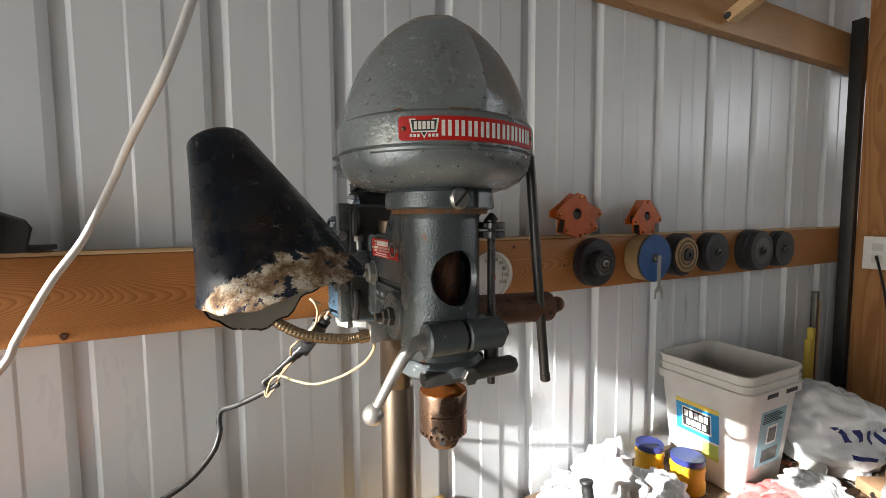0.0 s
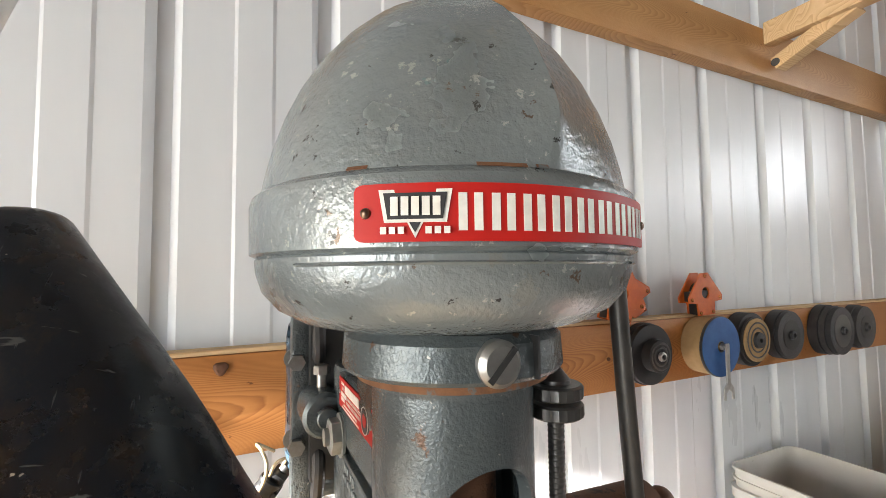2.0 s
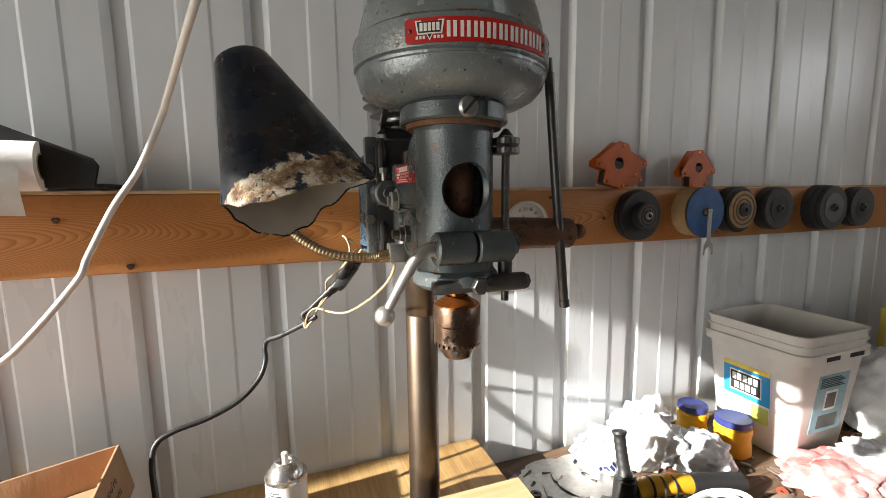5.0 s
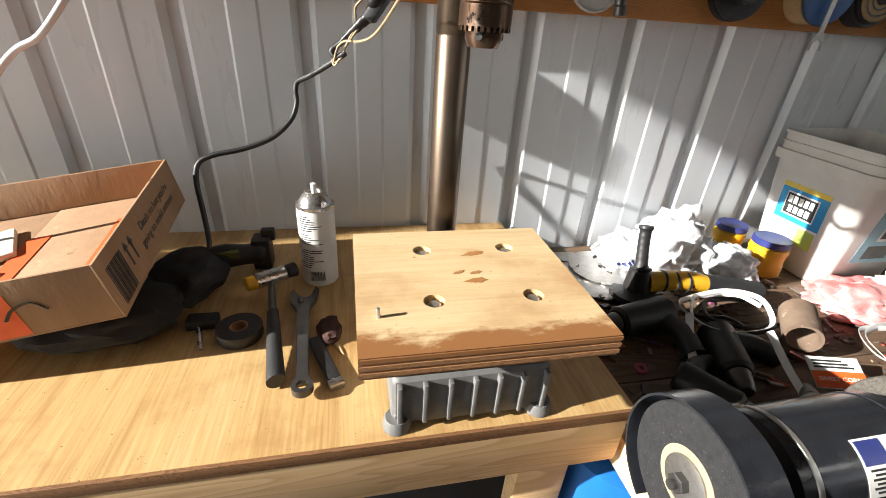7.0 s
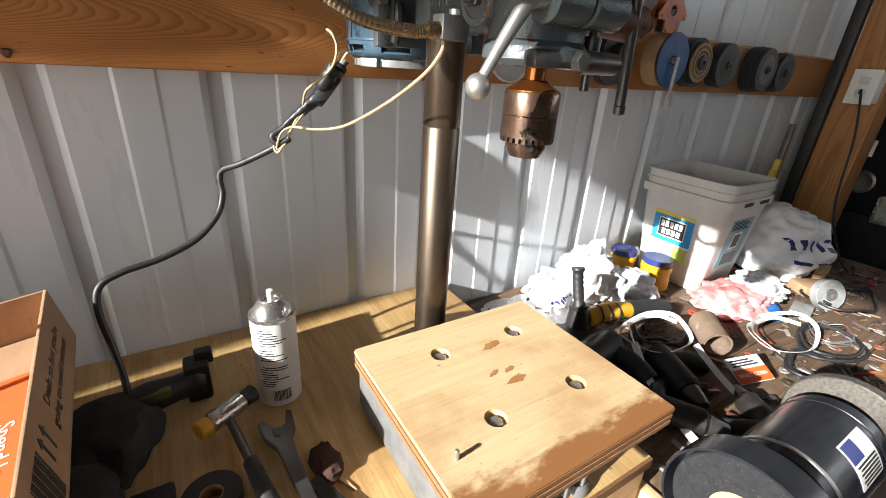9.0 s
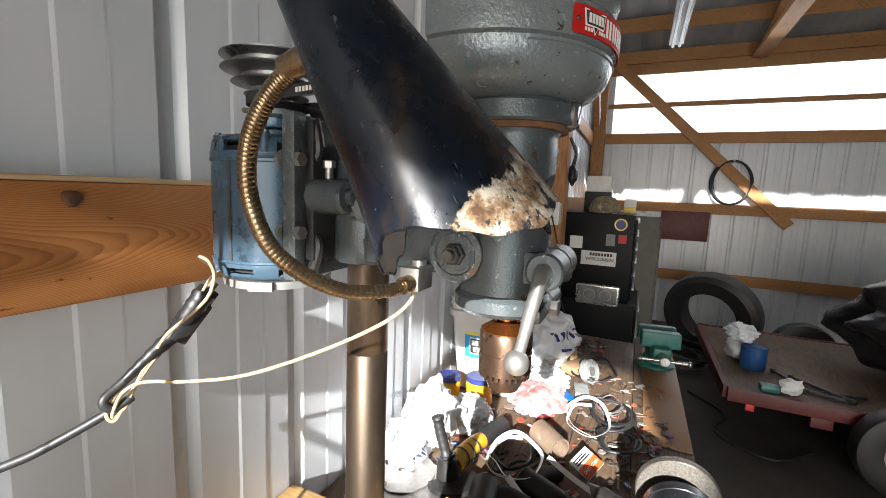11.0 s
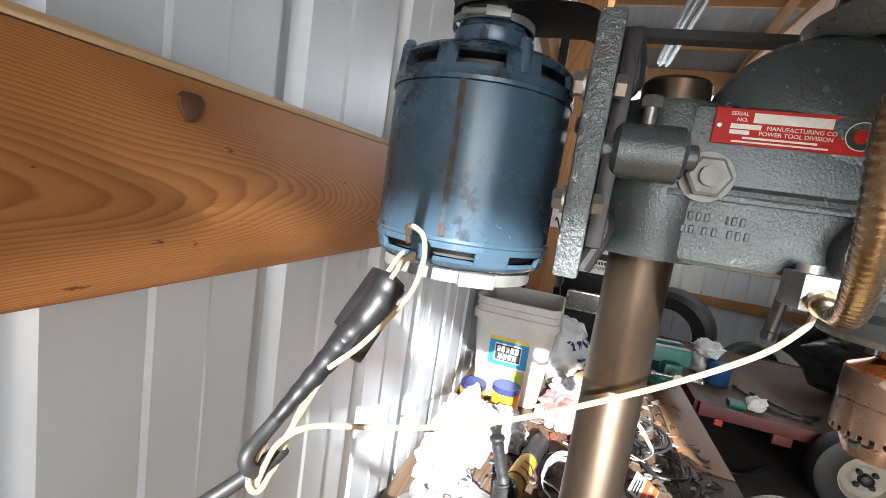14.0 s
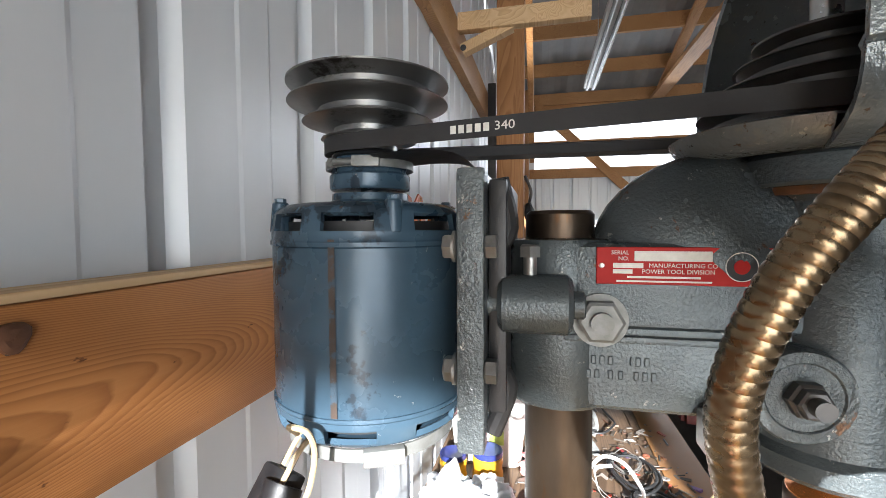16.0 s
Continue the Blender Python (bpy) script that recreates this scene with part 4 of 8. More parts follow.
def belt_loop(c1, r1, c2, r2, z, w, t):
    """A flat band round two discs."""
    d = Vector(c2) - Vector(c1)
    L, base = d.length, math.atan2(d.y, d.x)
    al = math.acos((r1 - r2) / L)
    pts = []
    for k in range(17):
        a = base + al + (2 * math.pi - 2 * al) * k / 16
        pts.append((Vector(c1) + Vector((math.cos(a), math.sin(a))) * r1, Vector((math.cos(a), math.sin(a)))))
    for k in range(17):
        a = base - al + 2 * al * k / 16
        pts.append((Vector(c2) + Vector((math.cos(a), math.sin(a))) * r2, Vector((math.cos(a), math.sin(a)))))
    bm = B()
    rows = [[bm.verts.new((*(p + nn * o), zz)) for o, zz in ((t, z + w / 2), (t, z - w / 2), (0, z - w * 0.3), (0, z + w * 0.3))] for p, nn in pts]
    for i in range(len(rows)):
        a, b = rows[i], rows[(i + 1) % len(rows)]
        for k in range(4):
            bm.faces.new((a[k], b[k], b[(k + 1) % 4], a[(k + 1) % 4]))
    return bm


BZ = 1.5785
belt = part("drive_belt", belt_loop((MX, MY), 0.028, (SPX, SPY), 0.060, BZ, 0.0125, 0.0075), M["belt"], press, "black V-belt with white printing")
u = (Vector((SPX - 0.0675, SPY)) - Vector((MX - 0.0355, MY)))
u3 = Vector((u.x, u.y, 0)).normalized()
pm = Vector((MX - 0.0355, MY, BZ)) + Vector((u.x, u.y, 0)) * 0.33
nrm = Vector((u3.y, -u3.x, 0))
if nrm.x > 0:
    nrm = -nrm
bf = on_face(pm + nrm * 0.0013, u3, (0, 0, 1))
words("lettering", "340", 0.0078, bf @ pose(0.014, 0, 0), M["letter"], belt, squeeze=1.15)
for i in range(5):
    bm = B()
    box(bm, -0.022 + i * 0.0056, -0.0182 + i * 0.0056, -0.0026, 0.0026, 0, 0.0003, m=bf)
    part("print_block", bm, M["letter"], belt, smooth=False)

# motor
MZ0, MZ1 = 1.371, 1.536
motor = part("motor_shell", (lambda b: (lathe(b, [(0.060, MZ0 + 0.018), (0.0745, MZ0 + 0.018), (0.0750, MZ0 + 0.022), (0.0750, MZ1 - 0.034), (0.0735, MZ1 - 0.032), (0.06, MZ1 - 0.032)], Matrix.Translation((MX, MY, 0)), 64), b)[1])(B()), M["motor"], press, "blue painted motor with chips and a rusty seam")


def end_bell(z0, s, tall):
    """A cast motor end: a rounded cap with wide low windows all round."""
    bm = B()
    k = tall / 0.031
    prof = [(0.0763, 0.0), (0.0765, 0.003), (0.0757, 0.0045), (0.0757, 0.0092), (0.0755, 0.0105), (0.0735, 0.0225), (0.0715, 0.0258), (0.067, 0.0290), (0.058, 0.0305), (0.033, 0.0315), (0.0305, 0.034), (0.030, 0.039), (0.012, 0.039)]
    seg = 120
    rows = [[bm.verts.new((MX + r * math.cos(2 * math.pi * i / seg), MY + r * math.sin(2 * math.pi * i / seg), z0 + s * h * k)) for i in range(seg)] for r, h in prof]
    for j in range(len(prof) - 1):
        for i in range(seg):
            deg = (i + 0.5) * 360 / seg
            open_here = j == 4 and any(abs((deg - c + 180) % 360 - 180) < 14.5 for c in (191, 240, 290, 340, 30, 75, 112, 152))
            if not open_here:
                n = (i + 1) % seg
                bm.faces.new((rows[j][i], rows[j][n], rows[j + 1][n], rows[j + 1][i]))
    bmesh.ops.recalc_face_normals(bm, faces=bm.faces[:])
    bmesh.ops.solidify(bm, geom=bm.faces[:], thickness=0.004)
    return bm


part("motor_end_bell", end_bell(MZ1 - 0.033, 1, 0.031), M["motor"], press, angle=30)
part("motor_end_bell", end_bell(MZ0 + 0.019, -1, 0.024), M["motor"], press, angle=30)
bm = B()
lathe(bm, [(0, MZ0 + 0.004), (0.064, MZ0 + 0.004), (0.064, MZ1 - 0.016), (0, MZ1 - 0.016)], Matrix.Translation((MX, MY, 0)), 40)
part("motor_core", bm, M["ink"], motor, "dark windings behind the slots")
bm = B()
sa = radians(180 + 3)
lathe(bm, [(0.0752, MZ0 + 0.020), (0.0762, MZ0 + 0.020), (0.0762, MZ1 - 0.028), (0.0752, MZ1 - 0.028)], Matrix.Translation((MX, MY, 0)), 4, sa - radians(1.7), sa + radians(1.7))
part("shell_seam", bm, M["seam"], motor, "rusty seam strip")
for a in (127, 215, 310, 37):
    bm = B()
    p = Vector((MX + 0.0685 * math.cos(radians(a)), MY + 0.0685 * math.sin(radians(a)), 0))
    rod(bm, p + Vector((0, 0, MZ1 - 0.024)), p + Vector((0, 0, MZ1 - 0.0015)), 0.0078, 20, r2=0.0058, bevel=0.001)
    hexa(bm, p + Vector((0, 0, MZ1 - 0.0015)), p + Vector((0, 0, MZ1 + 0.0015)), 0.0042)
    part("through_bolt", bm, M["motor"], motor)
bm = B()
rod(bm, (MX, MY, MZ1), (MX, MY, 1.64), 0.0075, 20)
lathe(bm, [(0.0, 1.545), (0.031, 1.545), (0.032, 1.547), (0.032, 1.556), (0.030, 1.558), (0.028, 1.570), (0, 1.570)], Matrix.Translation((MX, MY, 0)), 40)
part("motor_shaft", bm, M["motor"], press)
bm = B()
lathe(bm, [(0.0635, MZ0 - 0.015), (0.0655, MZ0 - 0.015), (0.0655, MZ0 - 0.006), (0.0635, MZ0 - 0.006), (0.0635, MZ0 - 0.015)], Matrix.Translation((MX, MY, 0)), 56)
box(bm, -0.004, 0.004, -0.016, 0.012, -0.0055, 0.0055, 0.001, m=Matrix.Translation((MX - 0.060, MY - 0.030, MZ0 - 0.0105)) @ Matrix.Rotation(radians(26), 4, "Z"))
part("lower_strap", bm, M["dullnut"], motor, "zinc strap under the motor")
# strap clamp and its bent guard
bm = B()
lathe(bm, [(0.0335, 1.5605), (0.0348, 1.5605), (0.0348, 1.5668), (0.0335, 1.5668)], Matrix.Translation((MX, MY, 0)), 48)
strap = part("strap_clamp", bm, M["dullnut"], press, "zinc strap clamp round the motor boss")
bm = B()
box(bm, -0.002, 0.003, -0.011, 0.009, -0.0040, 0.0040, 0.001, m=Matrix.Translation((MX - 0.0355, MY - 0.010, 1.5638)) @ Matrix.Rotation(radians(12), 4, "Z"))
rod(bm, (MX - 0.0365, MY - 0.003, 1.5638), (MX - 0.035, MY + 0.014, 1.5638), 0.0026, 12)
hexa(bm, (MX - 0.035, MY + 0.014, 1.5638), (MX - 0.0347, MY + 0.018, 1.5638), 0.0034)
part("clamp_screw", bm, M["dullnut"], strap)
bm = B()
strip = smooth_path([(0, MY - 0.018, 1.566), (0, MY - 0.050, 1.568), (0, MY - 0.074, 1.566), (0, MY - 0.088, 1.559), (0, MY - 0.0955, 1.547), (0, MY - 0.097, 1.530)], 6)
g = [[bm.verts.new((x_, p_.y, p_.z)) for x_ in (MX - 0.046, MX - 0.02, MX + 0.02)] for p_ in strip]
for a, b in zip(g, g[1:]):
    for k in range(2):
        bm.faces.new((a[k], a[k + 1], b[k + 1], b[k]))
bmesh.ops.solidify(bm, geom=bm.faces[:], thickness=0.0018)
part("guard_strap", bm, M["blackiron"], press)

# motor mount: slotted plate, bracket and boss
bm = B()
PLY0, PLY1 = 0.0465, 0.0635
plate_z0, plate_z1 = 1.379, 1.5505
box(bm, -0.068, -0.050, PLY0, PLY1, plate_z0, plate_z1, 0.003)
mount = part("motor_plate", bm, M["plateworn"], press, "slotted grey motor mounting plate with worn edge")
for x0, x1, z0, z1, d in ((0.070, 0.088, plate_z0, plate_z1, 0.0), (-0.0505, 0.0705, plate_z1 - 0.022, plate_z1 - 0.001, 0.001), (-0.0505, 0.0705, plate_z0 + 0.001, plate_z0 + 0.022, 0.001), (-0.0505, 0.0705, 1.442, 1.482, 0.001)):
    bm = B()
    box(bm, x0, x1, PLY0 + d, PLY1 - d, z0, z1, 0.003)
    part("plate_bar", bm, M["grey"], mount)
bm = B()
box(bm, -0.054, 0.060, PLY0 - 0.012, PLY0 - 0.0005, 1.40, 1.545, 0.003)
tube(bm, [(-0.046, 0.044, 1.50), (-0.046, 0.034, 1.515), (-0.046, 0.040, 1.545)], 0.006, 10, 5)
tube(bm, [(-0.046, 0.044, 1.43), (-0.046, 0.034, 1.415), (-0.046, 0.044, 1.385)], 0.006, 10, 5)
part("mount_bracket", bm, M["blackiron"], mount)
for x in (-0.064, 0.075):
    for z in (1.504, 1.430):
        bm = B()
        hexa(bm, (x, PLY1, z), (x, PLY1 + 0.008, z), 0.0078)
        lathe(bm, [(0.0, 0), (0.0095, 0), (0.0095, 0.0018), (0, 0.0018)], along((x, PLY1 + 0.0002, z), (x, PLY1 + 1, z)), 18)
        hexa(bm, (x, PLY0 - 0.007, z), (x, PLY0, z), 0.0075)
        part("mount_bolt", bm, M["nut"], mount)
bm = B()
rod(bm, (-0.046, 0.040, 1.468), (-0.046, -0.004, 1.468), 0.0185, 32, bevel=0.003)
rod(bm, (-0.046, -0.004, 1.468), (-0.046, -0.0115, 1.468), 0.0085, 20, bevel=0.001)
box(bm, -0.047, -0.030, -0.002, 0.034, 1.455, 1.482, 0.003)
rod(bm, (-0.046, 0.056, 1.468), (-0.046, 0.036, 1.468), 0.009, 20)
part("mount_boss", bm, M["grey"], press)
bm = B()
rod(bm, (-0.046, 0.021, 1.484), (-0.046, 0.021, 1.497), 0.0042, 14)
hexa(bm, (-0.046, 0.021, 1.497), (-0.046, 0.021, 1.5045), 0.0068)
part("set_screw", bm, M["nut"], press)
bm = B()
lathe(bm, [(0, 0), (0.0165, 0), (0.0165, 0.002), (0, 0.002)], along((-0.0375, -0.021, 1.458), (-1, -0.021, 1.458)), 28)
hexa(bm, (-0.0395, -0.021, 1.458), (-0.0475, -0.021, 1.458), 0.0138)
rod(bm, (-0.0475, -0.021, 1.458), (-0.051, -0.021, 1.458), 0.0066, 18)
part("column_lock_nut", bm, M["dullnut"], press, "large zinc nut on the head")
# serial plate: print as plain bars, makers' lines kept short
bm = B()
box(bm, -0.0387, -0.0374, -0.114, -0.0185, 1.4805, 1.5030, 0.0004, 1)
serial = part("serial_plate", bm, M["redplate"], press, "red serial plate with white print")
sp = on_face((-0.0388, -0.066, 1.4918), (0, -1, 0), (0, 0, 1))
words("lettering", "SERIAL", 0.0034, sp @ pose(-0.034, 0.0078, 0), M["letter"], serial, thick=0.0001)
words("lettering", "NO.", 0.0034, sp @ pose(-0.032, 0.0042, 0), M["letter"], serial, thick=0.0001)
words("lettering", "MANUFACTURING CO", 0.0036, sp @ pose(0.0005, 0.0001, 0), M["letter"], serial, thick=0.0001)
words("lettering", "POWER TOOL DIVISION", 0.0036, sp @ pose(-0.002, -0.0035, 0), M["letter"], serial, thick=0.0001)
for x0, x1, y0, y1 in ((-0.026, 0.016, 0.0028, 0.0088), (-0.038, -0.021, -0.0014, 0.0016), (-0.038, -0.027, -0.0048, -0.0022), (-0.030, 0.010, -0.0074, -0.0062), (-0.036, 0.016, -0.0098, -0.0088)):
    bm = B()
    box(bm, x0, x1, y0, y1, 0.0, 0.0003, m=sp)
    part("print_bar", bm, M["letter"], serial, smooth=False)
bm = B()
lathe(bm, [(0.0082, 0), (0.0082, 0.0004), (0, 0.0004)], sp @ pose(0.031, 0, 0), 28)
seal = part("round_mark", bm, M["ink"], serial)
bm = B()
lathe(bm, [(0.0085, 0.0002), (0.0085, 0.0006), (0.0080, 0.0006), (0.0080, 0.0002)], sp @ pose(0.031, 0, 0), 28)
part("mark_ring", bm, M["letter"], seal)
bm = B()
lathe(bm, [(0.0042, 0.0004), (0.0042, 0.0006), (0, 0.0006)], sp @ pose(0.031, 0, 0), 20)
part("mark_centre", bm, M["redplate"], seal)
for yy in (-0.0215, -0.1105):
    bm = B()
    lathe(bm, [(0.0018, 0), (0.0014, 0.0009), (0, 0.0012)], along((-0.0386, yy, 1.4918), (-1, yy, 1.4918)), 12)
    part("drive_rivet", bm, M["zinc"], serial)
# step line along the head's side
bm = B()
box(bm, -0.0392, -0.030, -0.148, 0.0, 1.444, 1.4485, 0.0015)
part("casting_ridge", bm, M["grey"], head)

# worn cast-on marks
for k, (yy, zz, w) in enumerate(((-0.018, 1.432, 0.003), (-0.023, 1.432, 0.003), (-0.028, 1.432, 0.003), (-0.040, 1.432, 0.0015), (-0.044, 1.432, 0.003), (-0.049, 1.432, 0.003), (-0.010, 1.423, 0.003), (-0.015, 1.423, 0.003), (-0.020, 1.423, 0.003), (-0.028, 1.423, 0.003), (-0.034, 1.423, 0.003), (-0.043, 1.423, 0.003), (-0.048, 1.423, 0.003), (-0.053, 1.423, 0.003))):
    bm = B()
    box(bm, -0.0349, -0.0335, yy - w / 2, yy + w / 2, zz - 0.0028, zz + 0.0028, 0.0005, 1)
    part("cast_mark", bm, M["grey"], head)

# return spring case with its nut, and the lamp bracket block
bm = B()
SP = Vector((-0.033, -0.1240, 1.4225))
lathe(bm, [(0, 0), (0.0265, 0), (0.0265, 0.015), (0.0250, 0.0175), (0.0195, 0.018), (0.0185, 0.017), (0, 0.017)], along(SP, SP + Vector((-1, 0, 0))), 44)
case = part("spring_case", bm, M["plateworn"], press, "round return-spring case")
bm = B()
hexa(bm, SP + Vector((-0.017, 0, 0)), SP + Vector((-0.0235, 0, 0)), 0.0105)
hexa(bm, SP + Vector((-0.0235, 0, 0)), SP + Vector((-0.029, 0, 0)), 0.0086)
rod(bm, SP + Vector((-0.029, 0, 0)), SP + Vector((-0.036, 0, 0)), 0.0050, 16)
part("case_nut", bm, M["darksteel"], case)
bm = B()
box(bm, -0.066, -0.036, -0.096, -0.076, 1.386, 1.408, 0.002)
block = part("lamp_block", bm, M["nut"], press, "zinc block holding the lamp arm")
bm = B()
rod(bm, (-0.046, -0.086, 1.408), (-0.046, -0.086, 1.413), 0.007, 18)
part("block_screw", bm, M["zinc"], block)

# feed shaft tube to the side and its handle
bm = B()
rod(bm, (0.030, -0.140, 1.4215), (0.152, -0.140, 1.4165), 0.0185, 32, bevel=0.002)
part("feed_hub", bm, M["rust"], press, "rusty brown feed shaft hub")
bm = B()
rod(bm, (0.150, -0.140, 1.4165), (0.163, -0.141, 1.417), 0.008, 18, r2=0.0098)
ball(bm, (0.165, -0.141, 1.418), 0.0098, 18)
part("hub_cap", bm, M["rust"], press)
bm = B()
tube(bm, [(0.104, -0.163, 1.598), (0.122, -0.155, 1.47), (0.140, -0.149, 1.335)], 0.0058, 16, 6)
rod(bm, (0.1045, -0.163, 1.596), (0.102, -0.164, 1.613), 0.0042, 14)
rod(bm, (0.1405, -0.149, 1.335), (0.142, -0.1485, 1.325), 0.0064, 16, bevel=0.001)
part("feed_handle", bm, M["darksteel"], press, "long steel feed handle")

# base with ribs, and the column flange
bm = B()
lathe(bm, [(0.024, 0.90), (0.060, 0.90), (0.055, 0.915), (0.036, 0.926), (0.034, 0.938), (0.0236, 0.940)], Matrix.Translation((0, 0.002, 0)), 40)
box(bm, -0.104, 0.104, -0.245, 0.040, 0.8505, 0.932, 0.012, 3)
base = part("base", bm, M["castgrey"], press, "silver-grey ribbed cast base")
for i in range(7):
    bm = B()
    xx = -0.094 + i * 0.0315
    box(bm, xx - 0.003, xx + 0.003, -0.2535, -0.243, 0.862, 0.926, 0.0015)
    part("rib", bm, M["castgrey"], base)
for x, y in ((-0.096, -0.240), (0.096, -0.240)):
    bm = B()
    lathe(bm, [(0, 0.8505), (0.019, 0.8505), (0.018, 0.860), (0.015, 0.866), (0, 0.866)], Matrix.Translation((x, y, 0)), 24)
    hexa(bm, (x, y, 0.866), (x, y, 0.872), 0.006)
    part("foot", bm, M["castgrey"], base)

# flexible lamp
lamp = thing("work_lamp", (-0.15, -0.1, 1.39), "chipped black cone work lamp on a brass gooseneck", "lamp")
RIM, APEX = Vector((-0.1572, -0.1775, 1.4594)), Vector((-0.2121, -0.0943, 1.6027))
ax = (APEX - RIM).normalized()
su = (Vector((1, 0, 0)) - ax * ax.x).normalized()
sw_ = ax.cross(su)
L = (APEX - RIM).length


RIM_CUT = ((0, 0.11), (38, 0.125), (68, 0.05), (92, -0.05), (110, -0.09), (128, -0.07), (145, 0.0), (160, 0.06), (180, 0.07), (200, 0.035), (220, -0.015), (238, -0.035), (255, -0.015), (270, 0.01), (290, 0.01), (312, 0.04), (335, 0.075), (360, 0.11))


def rim_cut(a):
    """How far the hand-cut rim stands above its mean, as a share of the cone's height."""
    d = math.degrees(a) % 360
    for (a0, v0), (a1, v1) in zip(RIM_CUT, RIM_CUT[1:]):
        if d <= a1:
            k = (d - a0) / (a1 - a0)
            return v0 + (v1 - v0) * k * k * (3 - 2 * k)
    return 0.0


def battered(bm):
    """Press the cone oval, bend its rim, dent it, and set it in place."""
    for v in bm.verts:
        h = min(1.0, max(0.0, v.co.z / L))
        a = math.atan2(v.co.y, v.co.x)
        r = Vector((v.co.x, v.co.y)).length
        dent = 1 + 0.028 * noise.noise((math.cos(a) * 1.6, math.sin(a) * 1.6, h * 2.2 + 3.0)) * (1 if r > 0.002 else 0)
        rag = 0.0022 * noise.noise((math.cos(a) * 5, math.sin(a) * 5, 1.7)) * (1 - h) ** 4
        cut = rim_cut(a) * (1 - h) ** 3
        dent *= 1 - 0.62 * cut
        z = v.co.z + cut * L + (1 - h) * (-0.0134 * math.cos(a) + 0.0126 * math.sin(a)) * r / 0.0723 + rag
        v.co = RIM + su * v.co.x * dent + sw_ * v.co.y * dent * 0.70 + ax * z
    bmesh.ops.recalc_face_normals(bm, faces=bm.faces[:])


bm = B()
side_line = [(0.0723 + (0.0275 - 0.0723) * k / 14, (L - 0.002) * k / 14) for k in range(15)]
lathe(bm, [(0.0728, -0.001), (0.0732, 0.0005)] + side_line + [(0.0262, L + 0.0005), (0.0235, L + 0.003), (0.012, L + 0.0045), (0.0, L + 0.005)], None, 72)
battered(bm)
bmesh.ops.solidify(bm, geom=bm.faces[:], thickness=0.0007)
shade = part("shade", bm, M["shade"], lamp, "black enamel cone shade with flaked rim")
bm = B()
lathe(bm, [(r - 0.0012, max(h, 0.0003)) for r, h in side_line[:-1]] + [(0, L - 0.014)], None, 72)
battered(bm)
part("shade_lining", bm, M["cream"], shade)
sb, sd_ = APEX - ax * 0.004 + sw_ * 0.009 + su * 0.003, Vector((0.05, 0.62, 0.70)).normalized()
bm = B()
rod(bm, sb, sb + sd_ * 0.011, 0.0056, 18)
for k in range(5):
    q = sb + sd_ * (0.003 + 0.0016 * k)
    lathe(bm, [(0.0056, 0), (0.0061, 0.0005), (0.0056, 0.0010)], along(q, q + sd_), 18)
sw = part("switch_collar", bm, M["zinc"], lamp, "threaded zinc switch collar")
bm = B()
rod(bm, sb + sd_ * 0.011, sb + sd_ * 0.024, 0.0046, 16, bevel=0.001)
part("switch_knob", bm, M["rubber"], sw)


def flex(i, n):
    return 0.0058 * (1.0, 1.055, 1.06, 1.05)[i % 4]


gp = [(-0.068, -0.086, 1.3935), (-0.0916, -0.0807, 1.3914), (-0.132, -0.066, 1.397), (-0.164, -0.051, 1.4147), (-0.184, -0.040, 1.4372), (-0.193, -0.0334, 1.469), (-0.1994, -0.0398, 1.4988), (-0.202, -0.0535, 1.5214), (-0.2008, -0.068, 1.538), (-0.2005, -0.0850, 1.5485), (-0.200, -0.0960, 1.552)]
line = smooth_path(gp, 36)
bm = B()
tube(bm, line, 0.0064, 14, 1, radius=flex)
part("gooseneck", bm, M["brass"], lamp, "ribbed brass gooseneck arm")
bm = B()
d = (line[-1] - line[-6]).normalized()
rod(bm, line[-1] - d * 0.024, line[-1] - d * 0.002, 0.0074, 24, r2=0.0088)
rod(bm, line[-1] - d * 0.004, line[-1] + d * 0.001, 0.0098, 24, bevel=0.001)
part("ferrule", bm, M["brass"], lamp)
bm = B()
d0 = (line[0] - line[6]).normalized()
rod(bm, line[0] - d0 * 0.008, line[0] + d0 * 0.006, 0.0078, 20)
part("ferrule", bm, M["brass"], lamp)

# wooden table top on the base
board = thing("table_board", (0.005, -0.145, 0.93), "square plywood table board with four recessed bolts", "board")
bm = B()
box(bm, -0.100, 0.092, -0.240, -0.045, 0.9325, 1.0018, 0.002)
part("packer_block", bm, M["rust"], board, "rusty packing block under the board")
BX0, BX1, BY0, BY1, BT = -0.141, 0.135, -0.308, -0.050, 1.030
bolts = ((-0.050, -0.107), (0.068, -0.109), (0.066, -0.226), (-0.054, -0.225))


